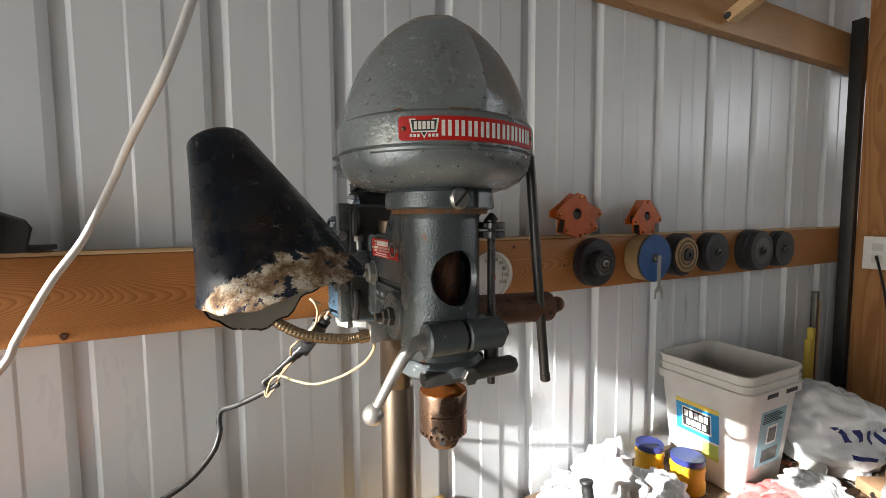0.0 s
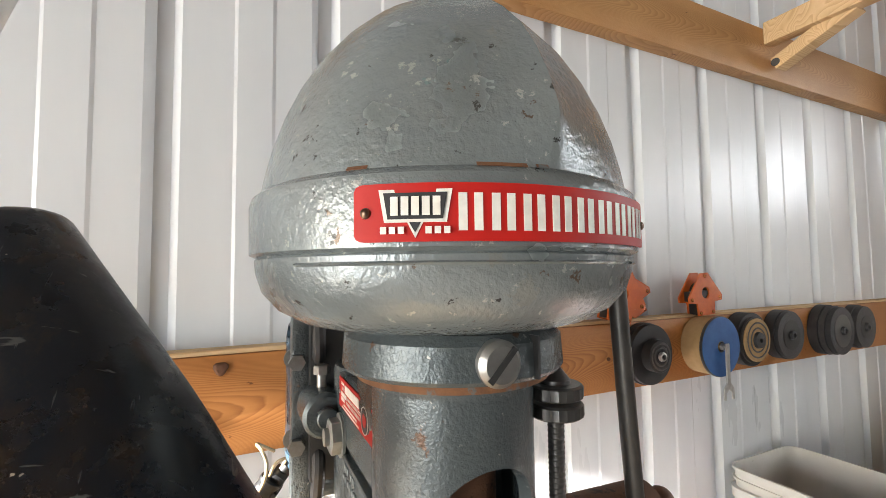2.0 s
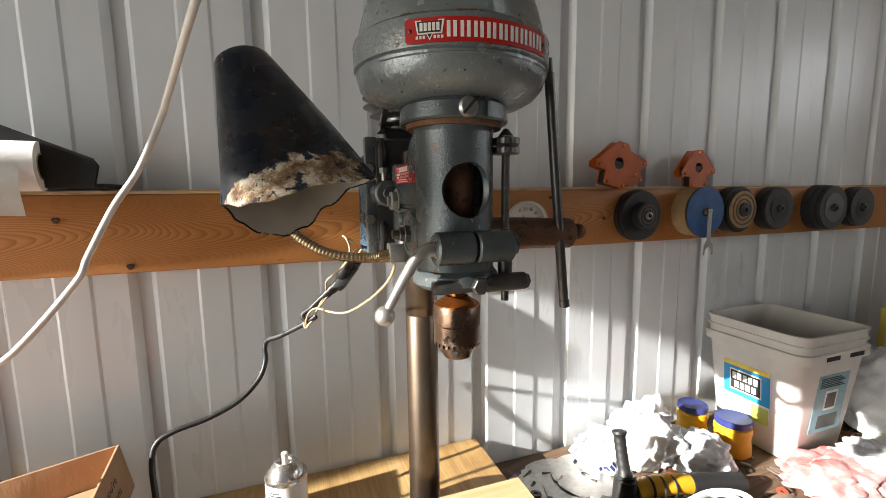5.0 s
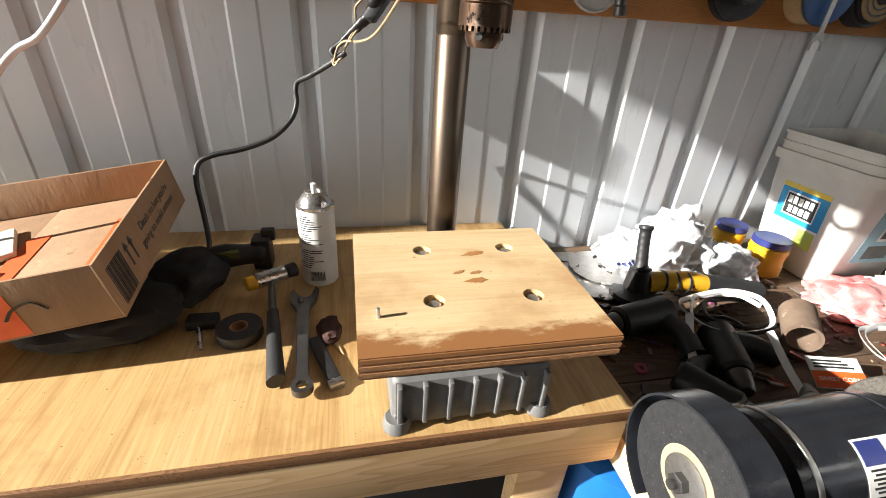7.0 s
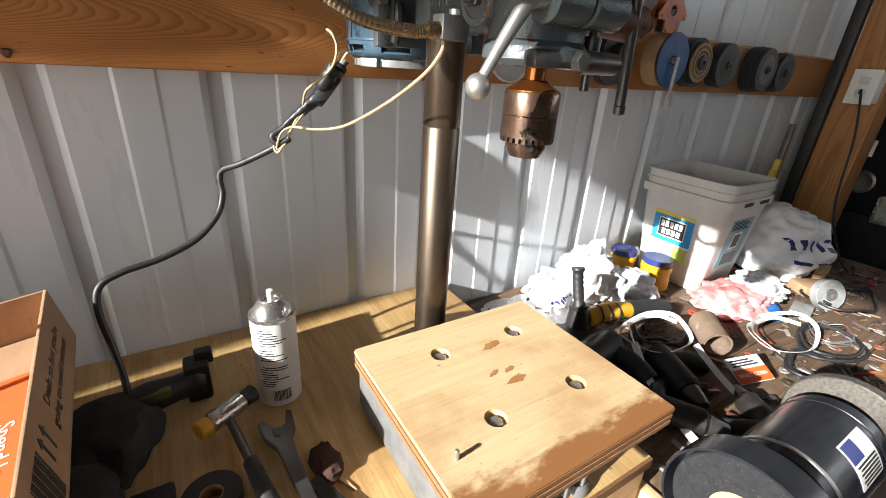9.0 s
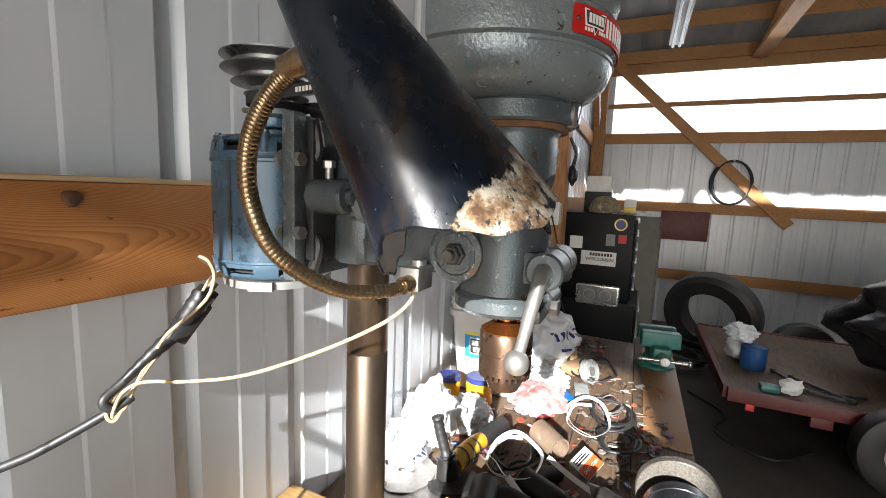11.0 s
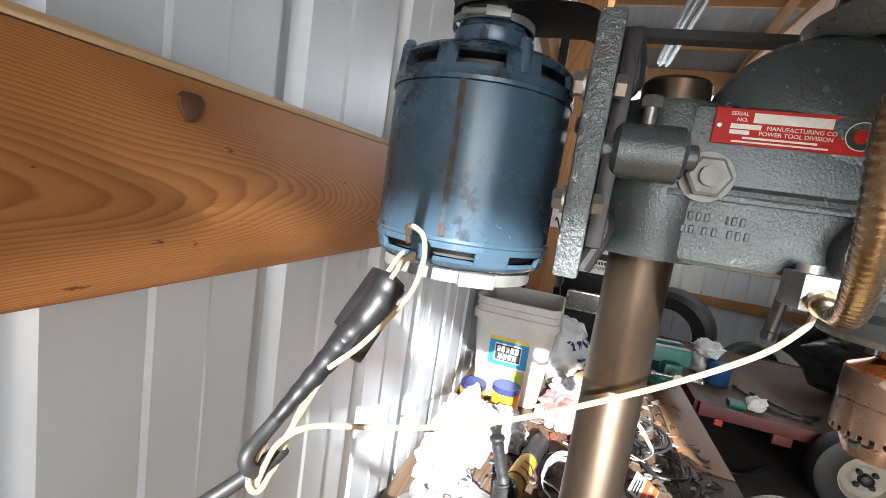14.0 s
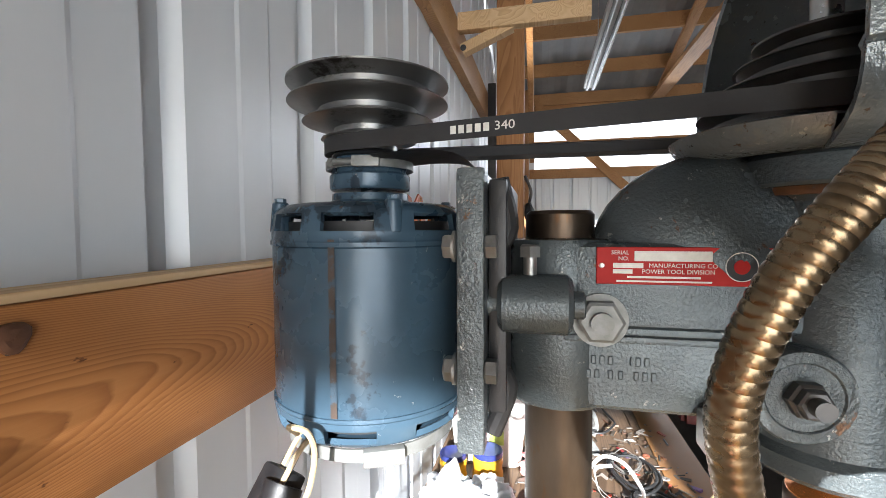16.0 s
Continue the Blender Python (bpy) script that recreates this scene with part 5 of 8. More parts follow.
def holed_top():
    """The board's upper sheet with a round hole for each bolt."""
    bm = B()
    hr, n = 0.0125, 24
    xs = [BX0, 0.008, BX1]
    ys = [BY0, -0.166, BY1]
    for (cx, cy), (qx, qy) in zip(bolts, ((0, 1), (1, 1), (1, 0), (0, 0))):
        x0, x1, y0, y1 = xs[qx], xs[qx + 1], ys[qy], ys[qy + 1]
        inner, outer, low = [], [], []
        for i in range(n):
            a = 2 * math.pi * i / n + math.pi / n
            c, s = math.cos(a), math.sin(a)
            inner.append(bm.verts.new((cx + hr * c, cy + hr * s, BT)))
            low.append(bm.verts.new((cx + hr * c, cy + hr * s, BT - 0.012)))
            k = min(((x1 if c > 0 else x0) - cx) / c if abs(c) > 1e-6 else 9, ((y1 if s > 0 else y0) - cy) / s if abs(s) > 1e-6 else 9)
            outer.append(bm.verts.new((cx + k * c, cy + k * s, BT)))
        corners = {}
        for i in range(n):
            j = (i + 1) % n
            bm.faces.new((inner[i], low[i], low[j], inner[j]))
            p, q = outer[i].co, outer[j].co
            if abs(p.x - q.x) > 1e-6 and abs(p.y - q.y) > 1e-6:
                cc = Vector((x1 if max(p.x, q.x) > cx else x0, y1 if max(p.y, q.y) > cy else y0, BT))
                cv = bm.verts.new(cc)
                bm.faces.new((inner[i], inner[j], outer[j], cv, outer[i]))
            else:
                bm.faces.new((inner[i], inner[j], outer[j], outer[i]))
        bm.faces.new(low)
    bmesh.ops.remove_doubles(bm, verts=bm.verts[:], dist=1e-5)
    return bm


part("top_sheet", holed_top(), M["board"], board, "stained plywood face", smooth=False)
bm = B()
box(bm, BX0 + 0.0004, BX1 - 0.0004, BY0 + 0.0004, BY0 + 0.0035, BT - 0.0275, BT - 0.0002)
box(bm, BX0 + 0.0004, BX1 - 0.0004, BY1 - 0.0035, BY1 - 0.0004, BT - 0.0275, BT - 0.0002)
box(bm, BX0 + 0.0004, BX0 + 0.0035, BY0 + 0.0035, BY1 - 0.0035, BT - 0.0275, BT - 0.0002)
box(bm, BX1 - 0.0035, BX1 - 0.0004, BY0 + 0.0035, BY1 - 0.0035, BT - 0.0275, BT - 0.0002)
box(bm, BX0 + 0.004, BX1 - 0.004, BY0 + 0.004, BY1 - 0.004, BT - 0.0278, BT - 0.014)
part("plywood_core", bm, M["plyedge"], board, "layered plywood edge", smooth=False)
for k in range(3):
    bm = B()
    z = BT - 0.0045 - k * 0.0088
    for a, b in (((BX0 - 0.0006, BX1 + 0.0006, BY0 - 0.0006, BY0 + 0.002), 0), ((BX0 - 0.0006, BX0 + 0.002, BY0, BY1), 0), ((BX1 - 0.002, BX1 + 0.0006, BY0, BY1), 0)):
        box(bm, *a, z - 0.0025, z + 0.0025)
    part("ply_layer", bm, M["plyedge"] if k else M["board"], board, smooth=False)
M["stain"] = mat("oil_stain_on_wood", (0.30, 0.135, 0.042), (0.36, 0.18, 0.065), rough=0.45, scale=60, bump=0.05)
for sx, sy, rx, ry, tw_ in ((0.020, -0.122, 0.015, 0.0055, 12), (-0.012, -0.168, 0.008, 0.0028, 20), (0.010, -0.170, 0.008, 0.0030, 15), (0.006, -0.188, 0.013, 0.005, 10)):
    bm = B()
    pts_ = [(rx * math.cos(q) * (1 + 0.6 * noise.noise((sx * 90 + math.cos(q) * 3.1, sy * 90 + math.sin(q) * 3.1, 0))), ry * math.sin(q) * (1 + 0.7 * noise.noise((math.sin(q) * 3, sx * 70, math.cos(q) * 3)))) for q in [2 * math.pi * i_ / 40 for i_ in range(40)]]
    plate(bm, pts_, 0.0004, Matrix.Translation((sx, sy, BT + 0.0001)) @ Matrix.Rotation(radians(tw_), 4, "Z"))
    part("oil_stain", bm, M["stain"], board, smooth=False)
for cx, cy in bolts:
    bm = B()
    hexa(bm, (cx, cy, BT - 0.0118), (cx, cy, BT - 0.004), 0.0085)
    part("recessed_bolt", bm, M["zinc"], board)
bm = B()
rod(bm, (-0.118, -0.247, BT - 0.003), (-0.119, -0.248, BT + 0.0125), 0.0024, 12, bevel=0.0006)
part("pin", bm, M["zinc"], board)

# ---- work bench and what lies on it ----
BENCH = 0.85
bench = thing("workbench", (-0.6, 0, 0), "plywood-topped workbench with pale lumber frame", "workbench")
bm = B()
box(bm, -2.4, 0.236, -0.262, 0.3445, BENCH - 0.018, BENCH, 0.0015)
part("bench_top", bm, M["ply"], bench, "yellow plywood top with stains")
bm = B()
box(bm, -2.4, 0.236, -0.2665, -0.2645 + 0.004, BENCH - 0.019, BENCH - 0.001, 0.0005)
part("top_edge", bm, M["plyedge"], bench)
bm = B()
box(bm, -2.4, 0.230, -0.264, -0.226, BENCH - 0.108, BENCH - 0.0185, 0.003)
part("front_rail", bm, M["palewood"], bench, "pale lumber rail with knots")
bm = B()
box(bm, 0.194, 0.232, -0.2255, 0.30, BENCH - 0.108, BENCH - 0.0185, 0.003)
part("side_rail", bm, M["palewood"], bench)
for lx, ly in ((0.10, -0.225), (0.10, 0.25), (-1.6, -0.225), (-1.6, 0.25)):
    bm = B()
    box(bm, lx, lx + 0.089, ly, ly + 0.038, 0, BENCH - 0.0188, 0.003)
    part("leg", bm, M["palewood"], bench)

# open delivery box, tipped on the gloves
BOXM = Matrix.Translation((-0.434, -0.098, 0.945)) @ Euler((radians(4.5), radians(-9), radians(3))).to_matrix().to_4x4()
carton = thing("cardboard_box", (-0.60, 0.05, 0.87), "open brown cardboard box with orange printed bands", "cardboard box")
W, D, HT, TK = 0.40, 0.335, 0.085, 0.0035


def cpart(name, b, material, label=""):
    bm = B()
    box(bm, *b, bevel=0.0008 if min(b[1] - b[0], b[3] - b[2], b[5] - b[4]) > 0.002 else 0.0, m=BOXM)
    return part(name, bm, material, carton, label)


cpart("box_bottom", (-W, 0, 0, D, 0, TK), M["kraft"])
cpart("box_side", (-TK, 0, 0, D, TK, HT), M["kraft"])
cpart("box_side", (-W, -W + TK, 0, D, TK, HT), M["kraft"])
cpart("box_side", (-W + TK, -TK, 0, TK, TK, HT), M["kraft"])
cpart("box_side", (-W + TK, -TK, D - TK, D, TK, HT), M["kraft"])
cpart("printed_band", (-0.29, -0.105, -0.0006, -0.0001, 0.004, HT - 0.002), M["orangeprint"], "orange printed band")
cpart("printed_band", (-0.078, -0.014, 0.008, 0.25, 0.0246, 0.0254), M["orangeprint"], "orange printed band")
cpart("inner_flap", (-0.200, -0.006, 0.006, D - 0.006, 0.0220, 0.0245), M["kraft"])
cpart("inner_flap", (-W + 0.006, -0.2015, 0.006, D - 0.006, 0.0200, 0.0225), M["kraft"])
cpart("packing_tape", (-0.205, -0.172, 0.010, 0.230, 0.0246, 0.0258), M["orangeprint"], "torn orange tape strip")
words("lettering", "Handl", 0.026, BOXM @ on_face((-0.160, -0.0009, 0.060), (1, 0, 0), (0, 0, 1)) @ pose(0, 0, 0, 0, 0, -8), M["letter"], carton)
words("lettering", "with c", 0.026, BOXM @ on_face((-0.168, -0.0009, 0.030), (1, 0, 0), (0, 0, 1)) @ pose(0, 0, 0, 0, 0, -8), M["letter"], carton)
words("lettering", "Deals so hot you're", 0.0185, BOXM @ on_face((0.0004, 0.210, 0.056), (0, 1, 0), (0, 0, 1)), M["ink"], carton)
words("lettering", "going to need mittens", 0.0185, BOXM @ on_face((0.0004, 0.205, 0.034), (0, 1, 0), (0, 0, 1)), M["ink"], carton)
words("lettering", "Spend less", 0.022, BOXM @ on_face((-0.050, 0.125, 0.0257), (0, -1, 0), (1, 0, 0)), M["letter"], carton)
for i in range(14):
    y0 = 0.016 + i * 0.0034
    cpart("barcode_bar", (0.0001, 0.0006, y0, y0 + (0.0022 if i % 3 else 0.0011), 0.008, 0.066), M["ink"])
for y0 in (0.078, 0.096):
    bm = B()
    plate(bm, [(-0.002, -0.016), (0.002, -0.016), (0.002, 0.010), (0.0065, 0.010), (0, 0.020), (-0.0065, 0.010), (-0.002, 0.010)], 0.0004, BOXM @ on_face((0.0002, y0, 0.046), (0, 1, 0), (0, 0, 1)))
    part("up_arrow", bm, M["ink"], carton, smooth=False)
bm = B()
tube(bm, [BOXM @ Vector(p) for p in ((-0.12, -0.0005, 0.03), (-0.105, -0.0005, 0.045), (-0.085, -0.0005, 0.05), (-0.072, -0.0005, 0.036))], 0.003, 6, 6, flat=0.3)
part("printed_mark", bm, M["ink"], carton)
# mailers in the box
for k, (x, y, r, mt, lb) in enumerate(((-0.24, 0.19, 25, "label", "white padded mailer with printed label"), (-0.26, 0.10, -14, "label", "white padded mailer lying in the box"))):
    bm = B()
    box(bm, -0.075, 0.075, -0.05, 0.05, 0, 0.012, 0.005, m=BOXM @ Matrix.Translation((x - 0.045, y, 0.0230 + 0.013 * k)) @ Matrix.Rotation(radians(r), 4, "Z"))
    mailer = solo("mailer", bm, M[mt], lb, "mailer", "mailers in the box")
    bm = B()
    for i in range(9):
        box(bm, -0.06 + i * 0.006, -0.0575 + i * 0.006, -0.035, -0.008, 0.0121, 0.0125, m=BOXM @ Matrix.Translation((x - 0.045, y, 0.0230 + 0.013 * k)) @ Matrix.Rotation(radians(r), 4, "Z"))
    part("print_bar", bm, M["ink"], mailer, smooth=False)

# spray can
can = thing("spray_can", (-0.206, 0.123, BENCH), "white spray can with silver top and printed label", "spray can")
CT = Matrix.Translation((-0.206, 0.123, BENCH + 0.0003))
bm = B()
lathe(bm, [(0, 0), (0.0315, 0), (0.0330, 0.002), (0.0330, 0.150), (0.0325, 0.152), (0, 0.152)], CT, 48)
cbody = part("can_body", bm, M["label"], can)
bm = B()
lathe(bm, [(0.0325, 0.1521), (0.0338, 0.153), (0.0338, 0.157), (0.0320, 0.158), (0.029, 0.1575), (0.0275, 0.163), (0.022, 0.172), (0.016, 0.1765), (0.0165, 0.179), (0.0150, 0.1805), (0.011, 0.179), (0.010, 0.176), (0, 0.176)], CT, 48)
part("can_shoulder", bm, M["tin"], can, "silver metal shoulder")
bm = B()
lathe(bm, [(0, 0.176), (0.0048, 0.176), (0.0048, 0.189), (0.0052, 0.189), (0.0052, 0.193), (0.0035, 0.194), (0, 0.194)], CT, 18)
part("nozzle", bm, M["white"], can)
bm = B()
rnd = random.Random(4)
for i in range(24):
    z = 0.040 + i * 0.0044
    a0 = radians(-150 + rnd.uniform(0, 12))
    w = radians(rnd.uniform(30, 75))
    if i in (9, 10, 16):
        continue
    lathe(bm, [(0.0331, z), (0.0334, z), (0.0334, z + 0.0016), (0.0331, z + 0.0016)], CT, 8, a0, a0 + w)
for i in range(16):
    a0 = radians(-118 + i * 3.0)
    lathe(bm, [(0.0331, 0.012), (0.0334, 0.012), (0.0334, 0.032), (0.0331, 0.032)], CT, 1, a0, a0 + radians(1.0 + (i % 3) * 0.6))
part("label_print", bm, M["ink"], cbody, smooth=False)

# hammer
ham = thing("hammer", (-0.27, -0.03, BENCH), "chrome-headed hammer with ribbed black grip", "hammer")
bm = B()
a, b = Vector((-0.312, 0.066, 0.884)), Vector((-0.248, 0.104, 0.884))
rod(bm, a, a.lerp(b, 0.72), 0.0145, 28, bevel=0.002)
part("hammer_head", bm, M["bright"], ham, "polished steel head")
bm = B()
rod(bm, a.lerp(b, 0.72), b, 0.0125, 24, r2=0.0135, bevel=0.002)
part("black_face", bm, M["rubber"], ham)
bm = B()
rod(bm, a - (b - a) * 0.24, a, 0.0132, 24, bevel=0.002)
part("yellow_face", bm, M["yellow"], ham, "yellow plastic striking face")
bm = B()
h0, h1 = a.lerp(b, 0.36), Vector((-0.252, -0.160, 0.866))
rod(bm, h0 - Vector((0, 0, 0.004)), h0.lerp(h1, 0.42), 0.0062, 18)
part("handle_shaft", bm, M["darksteel"], ham)
bm = B()
g0 = h0.lerp(h1, 0.40)
tube(bm, [g0, g0.lerp(h1, 0.3), g0.lerp(h1, 0.7), h1], 0.0125, 16, 10, radius=lambda i, n: 0.0095 + 0.0045 * (i / n) + (0.0006 if i % 2 else 0), flat=0.85)
part("grip", bm, M["rubber"], ham, "ribbed black rubber grip")

# adjustable wrench
wr = thing("adjustable_wrench", (-0.22, -0.05, BENCH), "dark adjustable wrench with a hanging hole", "wrench")
wm = on_face((-0.2165, -0.172, 0.8625), (-0.07, 1, 0), (-1, -0.07, 0))
bm = B()
plate(bm, [(0.0, -0.010), (0.03, -0.0085), (0.14, -0.009), (0.175, -0.013), (0.19, -0.022), (0.225, -0.027), (0.232, -0.021), (0.205, -0.012), (0.202, -0.004), (0.205, 0.005), (0.228, 0.016), (0.222, 0.022), (0.19, 0.021), (0.165, 0.011), (0.03, 0.0085), (0.0, 0.010)], 0.009, wm @ pose(0, 0, 0), 0.0015)
part("wrench_body", bm, M["darksteel"], wr)
bm = B()
lathe(bm, [(0.0075, -0.001), (0.0145, -0.001), (0.0145, 0.010), (0.0075, 0.010), (0.0075, -0.001)], wm @ pose(-0.004, 0, 0), 24)
part("hanging_ring", bm, M["darksteel"], wr)
bm = B()
rod(bm, wm @ Vector((0.185, 0.004, 0.0045)), wm @ Vector((0.198, 0.004, 0.0045)), 0.0065, 18)
part("knurled_screw", bm, M["darksteel"], wr)

# tape roll, small tools, rag, gloves
tp = thing("tape_roll", (-0.322, -0.037, BENCH), "roll of black electrical tape", "tape")
bm = B()
lathe(bm, [(0.0135, 0), (0.034, 0), (0.0345, 0.001), (0.0345, 0.018), (0.034, 0.019), (0.0135, 0.019), (0.0135, 0)], Matrix.Translation((-0.322, -0.037, BENCH + 0.0005)), 44)
part("tape", bm, M["rubber"], tp)
bm = B()
lathe(bm, [(0.0120, 0), (0.0134, 0), (0.0134, 0.0192), (0.0120, 0.0192), (0.0120, 0)], Matrix.Translation((-0.322, -0.037, BENCH + 0.0005)), 32)
part("core", bm, M["kraft"], tp)
bm = B()
rod(bm, (-0.389, -0.010, 0.858), (-0.372, -0.068, 0.855), 0.0045, 14, r2=0.003)
bit = thing("rivet_tool", (-0.38, -0.03, BENCH), "small black and steel hand tool", "hand tool")
part("shank", bm, M["bright"], bit)
bm = B()
box(bm, -0.407, -0.360, -0.018, 0.008, BENCH + 0.0004, 0.868, 0.004)
part("tool_head", bm, M["rubber"], bit)
knife = thing("folding_knife", (-0.19, -0.13, BENCH), "closed black folding knife", "knife")
bm = B()
box(bm, -0.055, 0.055, -0.010, 0.010, 0, 0.011, 0.004, 3, m=Matrix.Translation((-0.190, -0.118, BENCH + 0.0004)) @ Matrix.Rotation(radians(-70), 4, "Z"))
part("knife_handle", bm, M["rubber"], knife)
bm = B()
box(bm, 0.044, 0.057, -0.0105, 0.0105, -0.0002, 0.0115, 0.002, m=Matrix.Translation((-0.190, -0.118, BENCH + 0.0004)) @ Matrix.Rotation(radians(-70), 4, "Z"))
part("bolster", bm, M["bright"], knife)


def lump(bm, c, r, squash, seed, amp=0.25, freq=2.2, sub=4, floor=None, fold=0.0):
    """A crumpled mass: a sphere pushed in and out by noise, flat where it rests."""
    vs = bmesh.ops.create_icosphere(bm, subdivisions=sub, radius=1.0)["verts"]
    off = Vector((seed * 3.7, seed * 1.3, seed * 2.1))
    for v in vs:
        d = v.co.normalized()
        n = noise.noise(d * freq + off) * amp + noise.noise(d * freq * 2.7 + off) * amp * 0.45
        if fold:
            n += fold * (abs(noise.noise(d * freq * 1.3 + off * 2)) - 0.2)
            n += fold * 0.45 * (abs(noise.noise(d * freq * 2.9 + off)) - 0.2)
        p = d * (1 + n)
        q = Vector((p.x * squash[0], p.y * squash[1], p.z * squash[2])) * r + Vector(c)
        if floor is not None and q.z < floor:
            q.z = floor + 0.0005 + 0.002 * (n + 0.3)
        v.co = q
    return vs


M["darkrag"] = mat("dark_red_rag", (0.06, 0.022, 0.014), (0.035, 0.015, 0.011), rough=0.9, scale=60, bump=0.5)
M["glove"] = mat("black_work_glove", (0.010, 0.010, 0.011), (0.02, 0.02, 0.021), rough=0.8, scale=80, bump=0.6, bscale=400)
bm = B()
lump(bm, (-0.185, -0.050, 0.858), 0.022, (0.9, 1.5, 0.6), 3, 0.35, 2.0, 3, BENCH)
solo("rag_scrap", bm, M["darkrag"], "dark red crumpled rag scrap", "rag")
bm = B()
plate(bm, [(0, -0.003), (0.035, -0.001), (0.035, 0.001), (0, 0.004)], 0.002, Matrix.Translation((-0.178, -0.072, BENCH + 0.0005)) @ Matrix.Rotation(radians(-65), 4, "Z"))
solo("wood_sliver", bm, M["palewood"], "pale split wood sliver on the bench", "wood scrap")
gl = thing("work_gloves", (-0.5, -0.03, BENCH), "pair of black work gloves under the box", "gloves")
bm = B()
lump(bm, (-0.53, 0.0, 0.885), 0.075, (1.6, 1.0, 0.55), 5, 0.18, 2.0, 4, BENCH)
part("glove", bm, M["glove"], gl)
bm = B()
lump(bm, (-0.43, 0.10, 0.885), 0.055, (1.1, 1.5, 0.6), 8, 0.2, 2.0, 4, BENCH)
part("glove", bm, M["glove"], gl)
ct = thing("cordless_tool", (-0.36, 0.16, BENCH), "black and olive cordless tool lying on its side", "power tool")
bm = B()
tube(bm, [(-0.46, 0.13, 0.885), (-0.40, 0.15, 0.889), (-0.34, 0.165, 0.886), (-0.312, 0.172, 0.884)], 0.020, 16, 6, radius=lambda i, n: 0.024 - 0.004 * abs(math.sin(i * 0.4)))
box(bm, -0.335, -0.300, 0.160, 0.200, BENCH + 0.0006, 0.915, 0.006)
box(bm, -0.318, -0.292, 0.178, 0.196, 0.905, 0.928, 0.004)
part("tool_body", bm, M["rubber"], ct)
bm = B()
M["olive"] = mat("olive_plastic", (0.12, 0.13, 0.03), (0.09, 0.10, 0.022), rough=0.5)
box(bm, -0.41, -0.352, 0.136, 0.150, 0.892, 0.906, 0.004, m=Matrix.Translation((0, 0, 0)))
part("tool_panel", bm, M["olive"], ct)

# black extension cord and its connectors
cord = thing("power_cord", (-0.25, 0.25, 1.1), "black power cord with taped connectors", "power cord")
bm = B()
tube(bm, [(-0.058, 0.180, 1.360), (-0.085, 0.190, 1.325), (-0.115, 0.200, 1.293), (-0.146, 0.211, 1.264), (-0.164, 0.214, 1.250), (-0.158, 0.210, 1.239), (-0.143, 0.205, 1.246), (-0.166, 0.222, 1.229), (-0.205, 0.255, 1.203), (-0.231, 0.281, 1.188), (-0.237, 0.282, 1.172), (-0.237, 0.276, 1.148), (-0.250, 0.264, 1.119), (-0.285, 0.246, 1.090), (-0.335, 0.231, 1.073), (-0.385, 0.222, 1.064), (-0.412, 0.215, 1.050), (-0.418, 0.204, 1.018), (-0.410, 0.180, 0.965), (-0.404, 0.155, 0.912), (-0.412, 0.130, 0.880)], 0.0048, 14, 8)
part("cord", bm, M["rubber"], cord)
cm = along((-0.062, 0.180, 1.357), (-0.098, 0.195, 1.306))
bm = B()
box(bm, -0.0125, 0.0125, -0.0095, 0.0095, 0.004, 0.056, 0.003, m=cm)
box(bm, -0.0100, 0.0155, -0.0115, 0.0065, 0.020, 0.070, 0.003, m=cm)
part("connector", bm, M["tape"], cord, "dark grey rectangular connector")
bm = B()
tube(bm, [cm @ Vector((0.009, 0.004, 0.012)), cm @ Vector((0.010, 0.004, 0.035)), (-0.097, 0.194, 1.309), (-0.113, 0.1995, 1.2945), (-0.130, 0.2055, 1.279), (-0.145, 0.2105, 1.2655)], 0.009, 12, 6, radius=lambda i, n: (0.0150 - 0.0098 * i / n) * (1 + 0.06 * math.sin(i * 1.9)), flat=0.85)
part("taped_joint", bm, M["tape"], cord, "joint wrapped in black tape")


def wire_thing(name, pts, r, material, label, category="wire", flat=1.0, seg=8):
    bm = B()
    tube(bm, pts, r, seg, 8, flat=flat)
    return solo(name, bm, material, label, category)


lw = thing("lamp_wire", (-0.1, 0.05, 1.25), "cream two-core lamp wire", "wire")
for pts in ([(-0.060, -0.088, 1.386), (-0.060, -0.084, 1.374), (-0.066, -0.060, 1.352), (-0.080, 0.000, 1.318), (-0.100, 0.080, 1.283), (-0.120, 0.140, 1.270), (-0.140, 0.185, 1.267), (-0.152, 0.200, 1.258), (-0.158, 0.205, 1.244), (-0.160, 0.207, 1.232), (-0.150, 0.204, 1.238), (-0.140, 0.202, 1.258), (-0.125, 0.199, 1.284), (-0.098, 0.192, 1.318)],
            [(-0.052, 0.168, 1.366), (-0.062, 0.165, 1.374), (-0.073, 0.168, 1.368), (-0.082, 0.178, 1.345), (-0.102, 0.190, 1.315)],
            [(-0.045, 0.172, 1.368), (-0.056, 0.176, 1.372), (-0.066, 0.182, 1.357)],
            [(-0.074, 0.166, 1.384), (-0.092, 0.160, 1.397), (-0.088, 0.151, 1.393), (-0.083, 0.149, 1.380), (-0.084, 0.150, 1.365), (-0.090, 0.153, 1.350), (-0.106, 0.161, 1.333), (-0.122, 0.170, 1.318), (-0.122, 0.190, 1.298)],
            [(-0.118, 0.196, 1.288), (-0.142, 0.203, 1.255), (-0.158, 0.206, 1.228), (-0.163, 0.212, 1.236), (-0.148, 0.210, 1.262)]):
    bm = B()
    tube(bm, pts, 0.0019, 8, 8)
    part("wire", bm, M["wire"], lw)

